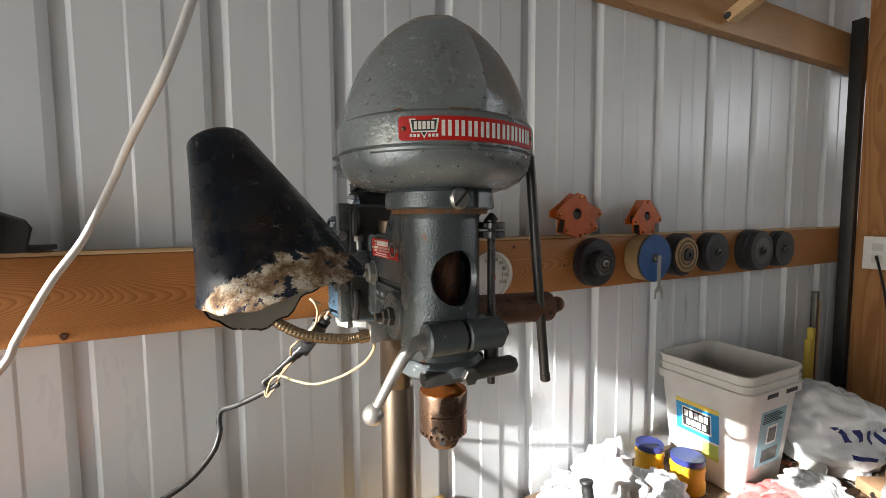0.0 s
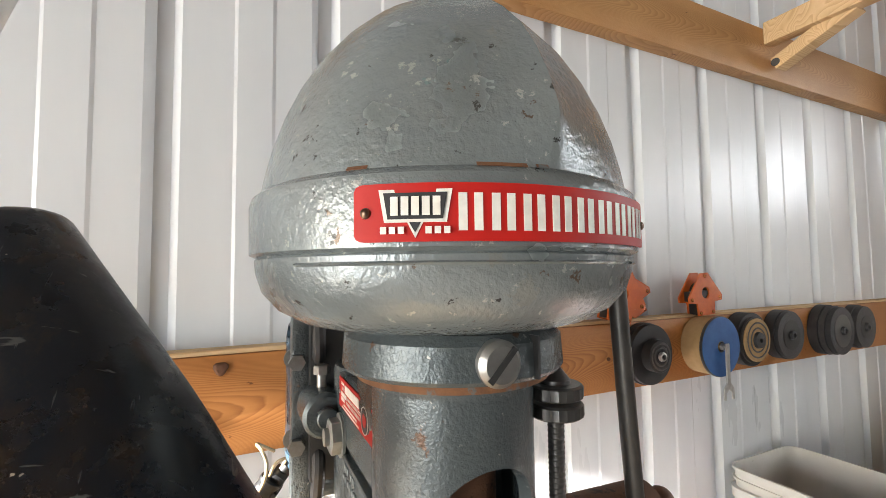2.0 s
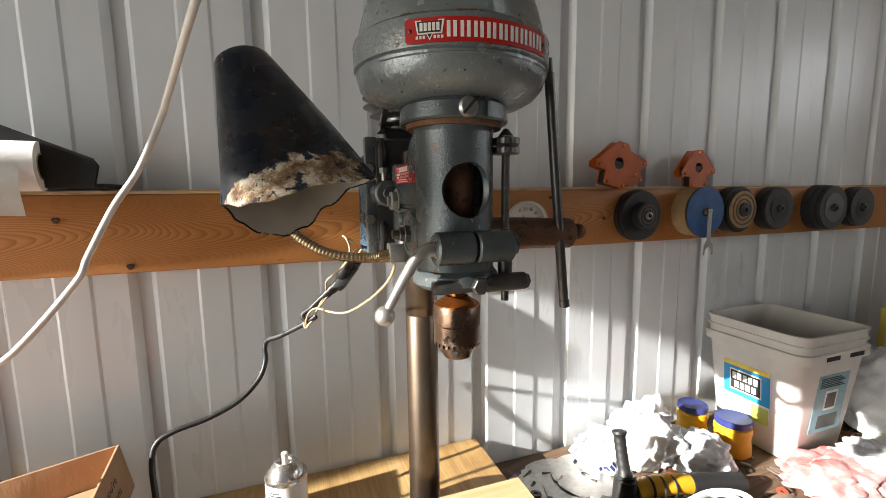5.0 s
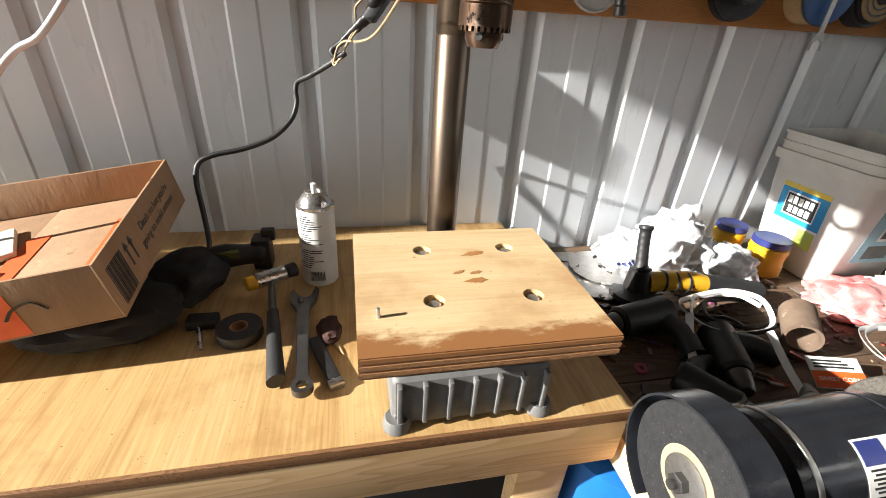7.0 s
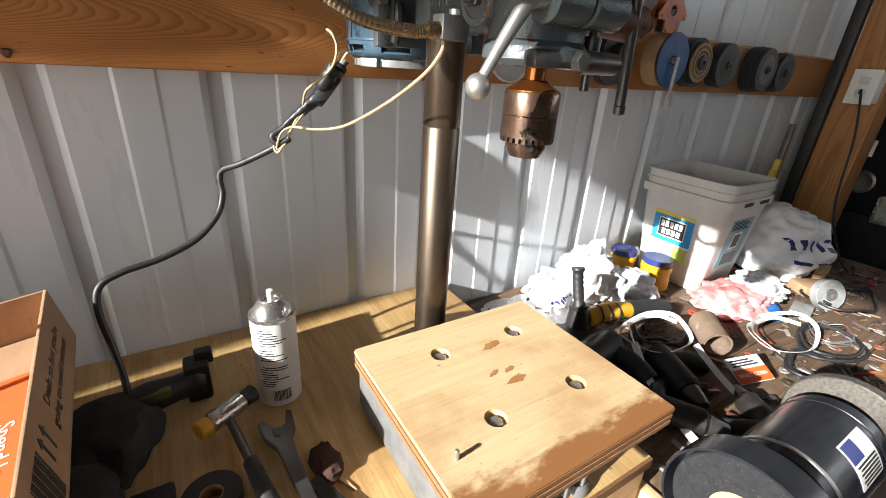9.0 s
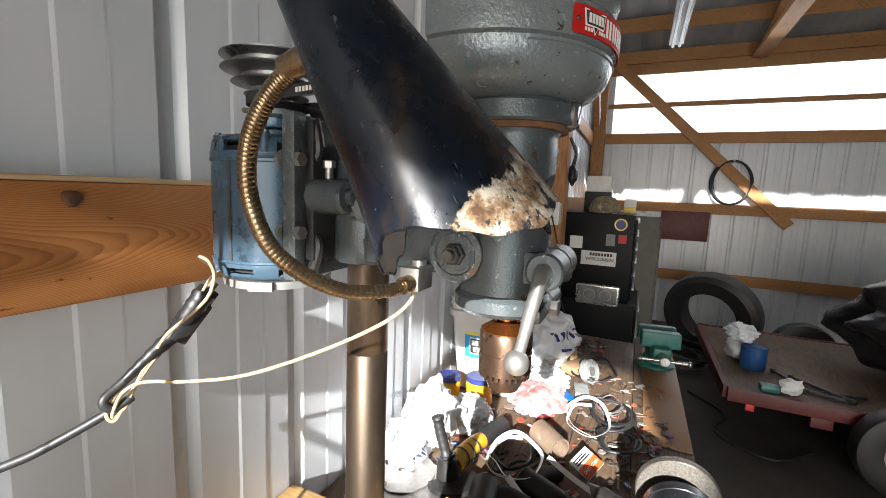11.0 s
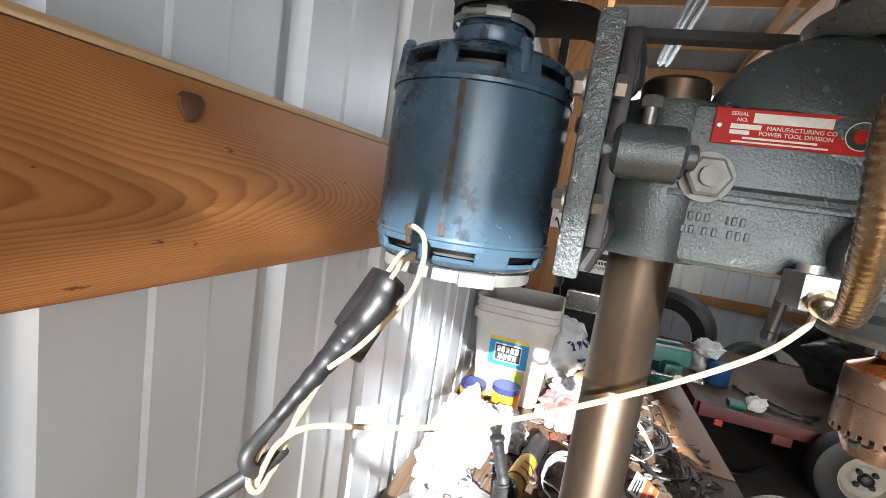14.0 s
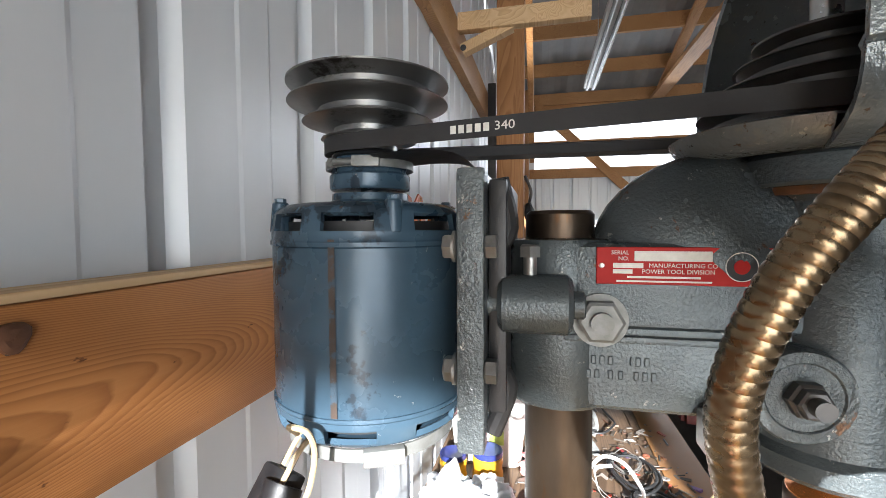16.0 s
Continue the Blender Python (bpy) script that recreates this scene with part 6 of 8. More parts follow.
# white cord hanging across the view
WHITE = [(0.0, 0.29, 2.263), (-0.03, 0.2, 2.24), (-0.09, 0.03, 2.1), (-0.15, -0.035, 1.95), (-0.2, -0.045, 1.835), (-0.23, -0.045, 1.751), (-0.242, -0.045, 1.715), (-0.258, -0.04, 1.676), (-0.274, -0.01, 1.656), (-0.292, 0.035, 1.64), (-0.309, 0.075, 1.623), (-0.326, 0.105, 1.599), (-0.337, 0.12, 1.579), (-0.371, 0.125, 1.507), (-0.405, 0.12, 1.453), (-0.44, 0.12, 1.387), (-0.458, 0.12, 1.351), (-0.535, 0.12, 1.262), (-0.6, 0.12, 1.215), (-0.76, 0.1, 1.02), (-0.92, 0.08, 0.88), (-1.05, 0.06, 0.857)]
wire_thing("white_cord", WHITE, 0.0046, M["cord"], "thick white cord hanging over the upper girt", "cord", seg=14)

# ---- things along the girt ----
nb = M["chuck"]
for x, z, r in ((-0.135, 1.454, 0.0095), (-0.450, 1.344, 0.006), (-0.55, 1.43, 0.005), (0.42, 1.455, 0.004), (0.58, 1.40, 0.004)):
    bm = B()
    lathe(bm, [(r, 0), (r * 0.95, 0.003), (r * 0.6, 0.0045), (0, 0.0035)], along((x, GIRT_Y - 0.0002, z), (x, GIRT_Y - 1, z)), 14, bend=lambda a, q, h: q * (1 + 0.12 * math.sin(a * 3)))
    solo("nail_head", bm, M["rust"], "rusty bolt head in the girt", "bolt", "bolts in the girt")


def magnet(x, z, rz, back, K):
    """A house-shaped welding magnet with a round hole and corner rivets."""
    e = thing("welding_magnet", (x, GIRT_Y + 0.014, GIRT_TOP + 0.007), "orange arrow-shaped welding magnet on the girt", "welding magnet", "welding magnets on the girt")
    m = Matrix.Translation((x, GIRT_Y + 0.004 + back, z)) @ Euler((radians(90), 0, 0)).to_matrix().to_4x4() @ Matrix.Rotation(radians(rz), 4, "Z")
    out = [(-0.028, -0.050), (0.028, -0.050), (0.030, -0.022), (0.056, -0.020), (0.058, -0.008), (0.012, 0.045), (-0.012, 0.045), (-0.058, -0.008), (-0.056, -0.020), (-0.030, -0.022)]
    m = m @ Matrix.Diagonal((K, K, 1.2, 1))
    for dz, nm in ((-0.012, "face_plate"), (0.009, "face_plate")):
        bm = B()
        hole = [bm.verts.new((*p, 0)) for p in ring_of(20, 0.013)]
        rim = [bm.verts.new((*p, 0)) for p in out]
        es = [bm.edges.new((hole[i], hole[(i + 1) % 20])) for i in range(20)] + [bm.edges.new((rim[i], rim[(i + 1) % 10])) for i in range(10)]
        bmesh.ops.triangle_fill(bm, use_beauty=True, edges=es)
        for f in [f for f in bm.faces if f.calc_center_median().length < 0.0125]:
            bm.faces.remove(f)
        g = bmesh.ops.extrude_face_region(bm, geom=bm.faces[:])["geom"]
        bmesh.ops.translate(bm, vec=(0, 0, 0.003), verts=[q for q in g if isinstance(q, bmesh.types.BMVert)])
        bmesh.ops.transform(bm, matrix=m @ Matrix.Translation((0, 0, dz)), verts=bm.verts[:])
        part(nm, bm, M["orange"], e, angle=25)
    bm = B()
    lathe(bm, [(0.0125, -0.009), (0.022, -0.009), (0.022, 0.009), (0.0125, 0.009), (0.0125, -0.009)], m, 24)
    box(bm, -0.026, 0.026, -0.048, -0.02, -0.009, 0.009, m=m)
    box(bm, -0.040, 0.040, -0.018, 0.004, -0.009, 0.009, m=m)
    part("core", bm, M["blackiron"], e)
    for px, py in ((-0.021, -0.044), (0.021, -0.044), (-0.048, -0.013), (0.048, -0.013), (0, 0.038)):
        bm = B()
        lathe(bm, [(0.0042, 0.012), (0.0035, 0.0138), (0, 0.0142)], m @ Matrix.Translation((px, py, 0)), 12)
        part("rivet", bm, M["copper"], e)


magnet(0.597, 1.536, -14, -0.020, 1.16)
magnet(0.664, 1.529, 24, 0.020, 1.02)
magnet(0.880, 1.529, 3, -0.004, 1.04)


def disc_stack(x, z, layers, face, hub, label):
    """Discs hung on a nail in the girt. layers: (radius, thickness, material)."""
    e = thing("disc_stack", (x, GIRT_Y, z), label, "grinding disc", "discs hung on the girt")
    y = GIRT_Y - 0.001
    for r, th, mt in layers:
        r, th = r * 1.13, th * 1.5
        bm = B()
        lathe(bm, [(0.011, 0), (r - 0.001, 0), (r, 0.0008), (r, th - 0.0008), (r - 0.001, th), (0.011, th), (0.011, 0)], along((x, y, z), (x, y - 1, z)), 40)
        part("disc", bm, M[mt], e)
        y -= th + 0.0006
    if face:
        bm = B()
        lathe(bm, [(0.013, 0), (face[0] * 1.13, 0), (face[0] * 1.13, 0.0006), (0.013, 0.0006), (0.013, 0)], along((x, y, z), (x, y - 1, z)), 36)
        part("paper_label", bm, M[face[1]], e)
        y -= 0.0008
    bm = B()
    rr = layers[-1][0] * 1.13
    for q in (0.80, 0.55):
        lathe(bm, [(rr * q - 0.0022, 0), (rr * q - 0.001, 0.0012), (rr * q + 0.001, 0.0012), (rr * q + 0.0022, 0)], along((x, y + (0.0008 if face else 0.0), z), (x, y - 1, z)), 36)
    if not face:
        part("pressed_ring", bm, M["darksteel"], e)
    else:
        bm.free()
    bm = B()
    lathe(bm, [(0.006, 0), (hub, 0), (hub * 0.92, 0.006), (0.006, 0.007), (0.006, 0)], along((x, y, z), (x, y - 1, z)), 24)
    part("hub", bm, M["zinc"] if hub < 0.012 else M["disc"], e)
    return y


disc_stack(0.676, 1.405, [(0.058, 0.010, "disc"), (0.056, 0.008, "disc"), (0.030, 0.014, "disc")], None, 0.010, "stack of dark grinding discs on a nail")
yb = disc_stack(0.868, 1.410, [(0.058, 0.030, "tan"), (0.060, 0.004, "darksteel")], (0.0585, "blue"), 0.008, "blue-faced cutting discs on a nail")
disc_stack(1.020, 1.412, [(0.057, 0.022, "disc"), (0.050, 0.004, "disc"), (0.046, 0.003, "tan")], None, 0.020, "grinding disc with a tan face on a nail")
disc_stack(1.180, 1.412, [(0.056, 0.018, "disc"), (0.054, 0.006, "disc")], (0.034, "clutterdark"), 0.012, "dark flap discs on a nail")
disc_stack(1.400, 1.410, [(0.062, 0.016, "disc"), (0.060, 0.010, "disc"), (0.058, 0.008, "disc")], (0.040, "darksteel"), 0.012, "thick stack of grinding discs on a nail")
disc_stack(1.575, 1.408, [(0.057, 0.014, "disc"), (0.054, 0.010, "disc")], (0.030, "clutterdark"), 0.014, "dark wire wheel and discs on a nail")
pin = thing("pin_wrench", (0.868, 0.25, 1.35), "flat forked pin wrench hanging on a nail", "wrench")
bm = B()
plate(bm, [(-0.007, 0.0), (0.007, 0.0), (0.006, -0.085), (0.017, -0.098), (0.018, -0.122), (0.012, -0.123), (0.011, -0.108), (0, -0.100), (-0.011, -0.108), (-0.012, -0.123), (-0.018, -0.122), (-0.017, -0.098), (-0.006, -0.085)], 0.003, on_face((0.870, yb - 0.009, 1.418), (1, 0, 0), (0, 0, 1)), 0.0006)
part("wrench_body", bm, M["zinc"], pin)

# dial thermometer
th = thing("dial_thermometer", (0.352, GIRT_Y, 1.392), "round white dial thermometer with a red pointer", "thermometer")
TM = along((0.352, GIRT_Y - 0.0005, 1.392), (0.352, GIRT_Y - 1, 1.392))
bm = B()
lathe(bm, [(0, 0), (0.054, 0), (0.056, 0.004), (0.056, 0.012), (0.054, 0.014), (0.0515, 0.012), (0.0515, 0.004), (0, 0.004)], TM, 48)
tc = part("case", bm, M["bucket"], th)
bm = B()
lathe(bm, [(0, 0.0042), (0.0512, 0.0042), (0.0512, 0.0052), (0, 0.0052)], TM, 44)
part("dial", bm, M["white"], th)
TD = on_face((0.352, GIRT_Y - 0.0062, 1.392), (1, 0, 0), (0, 0, 1))
for num, a in (("0", 118), ("20", 96), ("40", 72), ("60", 46), ("80", 20), ("100", -5), ("120", -32)):
    words("numeral", num, 0.0125, TD @ Matrix.Translation((0.037 * math.cos(radians(a)), 0.037 * math.sin(radians(a)), 0)), M["ink"], th, thick=0.0001)
bm = B()
for i in range(29):
    a = radians(130 - i * 6)
    box(bm, 0.0455, 0.0495, -0.0004, 0.0004, 0, 0.0003, m=TD @ Matrix.Rotation(a, 4, "Z"))
part("scale_mark", bm, M["ink"], th, smooth=False)
M["pointer"] = mat("red_pointer", (0.60, 0.03, 0.02), rough=0.5)
bm = B()
plate(bm, [(0.034, -0.0008), (0.034, 0.0008), (0.0, 0.0030), (-0.006, 0.0), (0.0, -0.0030)], 0.0006, TD @ Matrix.Translation((0.004, -0.008, 0.001)) @ Matrix.Rotation(radians(118), 4, "Z"))
lathe(bm, [(0, 0.0006), (0.008, 0.0006), (0.007, 0.0022), (0, 0.0026)], TD @ Matrix.Translation((0.004, -0.008, 0)), 20)
part("pointer", bm, M["pointer"], th)

# paper towel holder at the end of the wall
tw = thing("paper_towel_holder", (-0.60, 0.29, 1.50), "black towel holder with a part-used paper roll", "towel holder")
bm = B()
plate(bm, [(-0.075, 0.050), (-0.060, 0.062), (0.055, 0.012), (0.062, 0.0), (0.054, -0.034), (0.040, -0.036), (-0.030, -0.034), (-0.050, -0.020)], 0.006, on_face((-0.525, 0.262, 1.518), (1, 0, 0), (0, 0, 1)), 0.0015)
part("bracket", bm, M["rubber"], tw)
bm = B()
box(bm, -0.82, -0.46, 0.268, 0.345, 1.482, 1.490, 0.002)
part("back_arm", bm, M["rubber"], tw)
bm = B()
lathe(bm, [(0.020, 0), (0.038, 0), (0.038, 0.26), (0.020, 0.26), (0.020, 0)], along((-0.535, 0.252, 1.516), (-0.86, 0.196, 1.516)), 40)
part("paper_roll", bm, M["paper"], tw, "white paper roll")
bm = B()
lathe(bm, [(0.0185, -0.001), (0.021, -0.001), (0.021, 0.262), (0.0185, 0.262), (0.0185, -0.001)], along((-0.535, 0.252, 1.516), (-0.86, 0.196, 1.516)), 32)
part("card_core", bm, M["kraft"], tw)
bm = B()
g = []
for i in range(12):
    s = i / 11
    for_x = [(-0.545, 0.250), (-0.83, 0.202)]
    row = []
    for k in range(8):
        u = k / 7
        xx = for_x[0][0] + (for_x[1][0] - for_x[0][0]) * u
        yy = for_x[0][1] + (for_x[1][1] - for_x[0][1]) * u - 0.038 - 0.004 * math.sin(s * 4 + u * 5)
        row.append(bm.verts.new((xx - 0.006 * s * math.sin(u * 9), yy, 1.516 - 0.075 * s + 0.004 * math.sin(u * 6))))
    g.append(row)
for a, b in zip(g, g[1:]):
    for k in range(7):
        bm.faces.new((a[k], a[k + 1], b[k + 1], b[k]))
bmesh.ops.solidify(bm, geom=bm.faces[:], thickness=0.0006)
part("hanging_sheet", bm, M["paper"], tw)
bm = B()
lathe(bm, [(0, 0.0), (0.005, 0.0), (0.004, 0.002), (0, 0.0025)], along((-0.51, 0.2615, 1.512), (-0.51, -1, 1.512)), 14)
part("screw", bm, M["zinc"], tw)

# ---- second bench, lower and dark, with its clutter ----
B2 = 0.77
low_bench = thing("low_bench", (1.0, -0.1, 0), "dark worn wooden bench covered in clutter", "workbench")
for k in range(5):
    bm = B()
    y0 = -0.475 + k * 0.1635
    box(bm, 0.262, 1.86, y0, y0 + 0.1615, B2 - 0.036, B2 - 0.0005 * (k % 2), 0.002)
    part("plank", bm, M["oldwood"], low_bench)
bm = B()
box(bm, 0.27, 1.84, -0.470, -0.432, B2 - 0.126, B2 - 0.0366, 0.003)
part("front_rail", bm, M["oldwood"], low_bench)
for lx in (0.30, 1.72):
    for ly in (-0.43, 0.24):
        bm = B()
        box(bm, lx, lx + 0.088, ly, ly + 0.088, 0, B2 - 0.0368, 0.003)
        part("leg", bm, M["oldwood"], low_bench)
bm = B()
box(bm, 0.2425, 0.2615, -0.475, 0.30, B2 - 0.060, B2 + 0.004, 0.002)
part("end_board", bm, M["palewood"], low_bench, "pale lumber along the bench end")
bm = B()
box(bm, 0.92, 1.80, -0.473, -0.345, B2 + 0.0006, B2 + 0.0046, 0.001)
solo("edge_board", bm, M["ply"], "thin pale board along the bench edge", "board")

# square litter bucket
bk = thing("plastic_bucket", (1.09, 0.17, B2), "square worn white plastic bucket with blue label", "bucket")


def square_ring(bm, cx, cy, levels, corner=0.25, seg=6):
    """A rounded square lofted through (half width, z) levels."""
    rows = []
    for hw, z in levels:
        r = hw * corner
        row = []
        for qx, qy, a0 in ((1, 1, 0), (-1, 1, 90), (-1, -1, 180), (1, -1, 270)):
            for k in range(seg + 1):
                a = radians(a0 + 90 * k / seg)
                row.append(bm.verts.new((cx + qx * (hw - r) + r * math.cos(a), cy + qy * (hw - r) + r * math.sin(a), z)))
        rows.append(row)
    n = len(rows[0])
    for a, b in zip(rows, rows[1:]):
        for i in range(n):
            j = (i + 1) % n
            bm.faces.new((a[i], a[j], b[j], b[i]))
    return rows


BKX, BKY = 1.092, 0.178
bm = B()
rows = square_ring(bm, BKX, BKY, [(0.100, B2 + 0.001), (0.104, B2 + 0.006), (0.128, B2 + 0.268), (0.128, B2 + 0.272), (0.138, B2 + 0.273), (0.139, B2 + 0.297), (0.131, B2 + 0.298), (0.132, B2 + 0.314), (0.136, B2 + 0.3145), (0.136, B2 + 0.319), (0.132, B2 + 0.3195), (0.133, B2 + 0.336), (0.1365, B2 + 0.337), (0.1365, B2 + 0.343), (0.131, B2 + 0.344), (0.129, B2 + 0.338), (0.124, B2 + 0.268), (0.098, B2 + 0.008)])
bm.faces.new(rows[0][::-1])
bm.faces.new(rows[-1])
bucket_body = part("bucket_body", bm, M["bucket"], bk)


def bucket_face(side, u, z):
    """A place on the bucket's sloping west (-x) or south (-y) side; u runs along it."""
    hw = 0.104 + (0.128 - 0.104) * (z - 0.006) / 0.262 + 0.0008
    return Vector((BKX - hw, BKY + u, B2 + z)) if side == "w" else Vector((BKX + u, BKY - hw, B2 + z))


def label_quad(side, u0, u1, z0, z1, material, lift, name, label=""):
    bm = B()
    n = Vector((-1, 0, 0.09)) if side == "w" else Vector((0, -1, 0.09))
    q = [bucket_face(side, u, z) + n * lift for u, z in ((u0, z0), (u1, z0), (u1, z1), (u0, z1))]
    inner = [p - n * 0.0006 for p in q]
    a, b = [bm.verts.new(p) for p in q], [bm.verts.new(p) for p in inner]
    bm.faces.new(a), bm.faces.new(b[::-1])
    for i in range(4):
        bm.faces.new((a[i], b[i], b[(i + 1) % 4], a[(i + 1) % 4]))
    return part(name, bm, material, bucket_body, label, smooth=False)


M["skyblue"] = mat("light_blue_label", (0.03, 0.30, 0.58), (0.025, 0.25, 0.50), rough=0.4, scale=30, bump=0)
M["lime"] = mat("lime_print", (0.45, 0.55, 0.12), (0.36, 0.45, 0.10), rough=0.4, scale=30, bump=0)
M["sunny"] = mat("yellow_print", (0.78, 0.60, 0.10), (0.70, 0.52, 0.08), rough=0.4, scale=30, bump=0)
M["paleblue"] = mat("pale_blue_label", (0.26, 0.42, 0.48), (0.20, 0.34, 0.40), rough=0.45, scale=30, bump=0)
label_quad("w", 0.070, -0.055, 0.095, 0.225, M["skyblue"], 0.0004, "front_label", "blue label with white block lettering")
label_quad("w", 0.070, -0.055, 0.212, 0.225, M["sunny"], 0.0010, "label_band")
label_quad("w", 0.070, -0.055, 0.095, 0.128, M["white"], 0.0010, "label_band")
label_quad("w", -0.008, -0.053, 0.075, 0.122, M["lime"], 0.0016, "label_fruit")
label_quad("w", 0.052, -0.034, 0.142, 0.203, M["white"], 0.0010, "label_panel")
label_quad("w", 0.049, -0.031, 0.146, 0.199, M["ink"], 0.0016, "label_panel")
for i in range(5):
    label_quad("w", 0.044 - i * 0.0145, 0.0335 - i * 0.0145, 0.175, 0.194, M["letter"], 0.0022, "name_block")
for i in range(4):
    label_quad("w", 0.038 - i * 0.0155, 0.0265 - i * 0.0155, 0.151, 0.169, M["letter"], 0.0022, "name_block")
label_quad("s", -0.055, 0.065, 0.075, 0.235, M["paleblue"], 0.0004, "side_label", "pale blue printed side label")
label_quad("s", -0.018, 0.030, 0.135, 0.190, M["white"], 0.0010, "label_panel")
label_quad("s", -0.012, 0.024, 0.142, 0.183, M["darksteel"], 0.0016, "label_panel")
label_quad("s", -0.030, 0.045, 0.085, 0.122, M["darksteel"], 0.0012, "label_panel")
for i in range(6):
    label_quad("s", -0.045, 0.050 - (i % 3) * 0.01, 0.200 + i * 0.005, 0.2025 + i * 0.005, M["ink"], 0.0012, "print_bar")
# rim slots as black blocks: no openings, their inner shade is painted
for z0 in (0.276,):
    for u0, u1 in ((-0.06, -0.01), (0.03, 0.085)):
        bm = B()
        box(bm, BKX + u0, BKX + u1, BKY - 0.1395, BKY - 0.1375, B2 + 0.279, B2 + 0.290)
        part("rim_slot", bm, M["ink"], bucket_body, smooth=False)


def bag(name, c, r, squash, seed, label, material="bag", fold=0.35, prints=()):
    bm = B()
    lump(bm, c, r, squash, seed, 0.22, 1.7, 5, B2 + 0.002, fold)
    b = solo(name, bm, M[material], label, "plastic bag", angle=60)
    return b


bag("plastic_bag", (0.665, 0.225, 0.825), 0.095, (1.0, 0.85, 0.95), 2, "bright white crumpled plastic bag")
bag("plastic_bag", (0.765, 0.150, 0.80), 0.075, (1.0, 0.9, 0.75), 9, "white crumpled bag beside the yellow jar")
blue_bag = bag("plastic_bag", (0.56, 0.245, 0.80), 0.08, (1.0, 0.8, 0.7), 14, "white bag with blue print")
big_bag = bag("plastic_bag", (1.42, 0.06, 0.875), 0.155, (1.0, 0.95, 0.78), 21, "puffed white plastic bag with blue print", fold=0.10)


def printed(b, strokes, w, d=Vector((0, 1, 0))):
    """Blue print as ribbons that lie on the bag; strokes are lines in x and z."""
    tree = BVHTree.FromObject(b, bpy.context.evaluated_depsgraph_get())
    for x0, z0, x1, z1 in strokes:
        bm = B()
        n = 10
        side = Vector((z0 - z1, x1 - x0)).normalized() * w
        last = None
        for i in range(n + 1):
            px, pz = x0 + (x1 - x0) * i / n, z0 + (z1 - z0) * i / n
            row = []
            for k in (-1, -0.33, 0.33, 1):
                hit = tree.ray_cast(Vector((px + side.x * k, -0.6, pz + side.y * k)), d)
                row.append(bm.verts.new(hit[0] - d * 0.0012) if hit[0] else None)
            if last:
                for p0, p1, q0, q1 in zip(last, last[1:], row, row[1:]):
                    if p0 and p1 and q0 and q1 and max(v.co.y for v in (p0, p1, q0, q1)) - min(v.co.y for v in (p0, p1, q0, q1)) < 0.02:
                        bm.faces.new((p0, p1, q1, q0))
            last = row
        if bm.faces:
            part("blue_print", bm, M["navy"], b)
        else:
            bm.free()


bpy.context.view_layer.update()
printed(big_bag, [(1.46, 0.955, 1.54, 0.950), (1.50, 0.952, 1.505, 0.885), (1.48, 0.885, 1.53, 0.882), (1.30, 0.930, 1.315, 0.895), (1.33, 0.932, 1.345, 0.897), (1.36, 0.930, 1.37, 0.893), (1.385, 0.925, 1.40, 0.895), (1.415, 0.925, 1.44, 0.922), (1.42, 0.900, 1.445, 0.897), (1.30, 0.865, 1.36, 0.855), (1.38, 0.853, 1.43, 0.850)], 0.0058)
printed(blue_bag, [(0.500 + 0.011 * k, 0.795 + 0.003 * k, 0.506 + 0.011 * k, 0.799 + 0.003 * k) for k in range(10)], 0.0042)
M["redbag"] = mat("red_white_bag", (0.62, 0.05, 0.05), (0.72, 0.50, 0.48), rough=0.35, scale=16, bump=0.5, bscale=50, dist=0.005)
bag("plastic_bag", (1.00, -0.02, 0.795), 0.095, (1.25, 0.9, 0.42), 31, "red and white crumpled plastic wrapper", "redbag", 0.4)
bag("plastic_bag", (1.12, -0.03, 0.81), 0.075, (1.2, 0.9, 0.5), 35, "clear white crumpled wrapper", "bag", 0.4)


def jar(x, y, r, h, label, lid="navy"):
    e = thing("plastic_jar", (x, y, B2), label, "jar")
    T = Matrix.Translation((x, y, B2 + 0.0008))
    bm = B()
    lathe(bm, [(0, 0), (r * 0.9, 0), (r, 0.006), (r, h * 0.35), (r * 0.94, h * 0.42), (r * 0.94, h * 0.66), (r, h * 0.74), (r * 0.97, h * 0.88), (r * 0.8, h * 0.93), (0, h * 0.93)], T, 36)
    part("jar_body", bm, M["yellow"], e)
    bm = B()
    lathe(bm, [(0, h * 0.93), (r * 0.93, h * 0.93), (r * 0.96, h * 0.945), (r * 0.96, h * 1.10), (r * 0.9, h * 1.12), (r * 0.8, h * 1.11), (0, h * 1.11)], T, 40, bend=lambda a, q, z: q * (1.012 if int(a * 40 / math.pi) % 2 else 1))
    part("lid", bm, M[lid], e, "dark blue screw lid")


jar(0.905, 0.165, 0.045, 0.088, "yellow plastic jar with dark blue lid")
jar(0.875, 0.262, 0.040, 0.085, "second yellow jar with blue lid behind")

# angle grinder with upright side handle, on saw blades
ag = thing("angle_grinder", (0.53, 0.08, B2), "yellow and black angle grinder with side handle", "angle grinder")
bm = B()
tube(bm, [(0.487, 0.098, 0.842), (0.490, 0.112, 0.876), (0.492, 0.122, 0.905), (0.494, 0.130, 0.934)], 0.014, 20, 6, radius=lambda i, n: 0.0125 + 0.003 * (1 if i < 2 or i > n - 3 else 0) + (0.0008 if i % 3 else 0))
handle = part("side_handle", bm, M["rubber"], ag, "upright black side handle")
bm = B()
lathe(bm, [(0, 0), (0.022, 0), (0.024, 0.003), (0.022, 0.006), (0, 0.006)], along((0.487, 0.098, 0.840), (0.490, 0.110, 0.870)), 24)
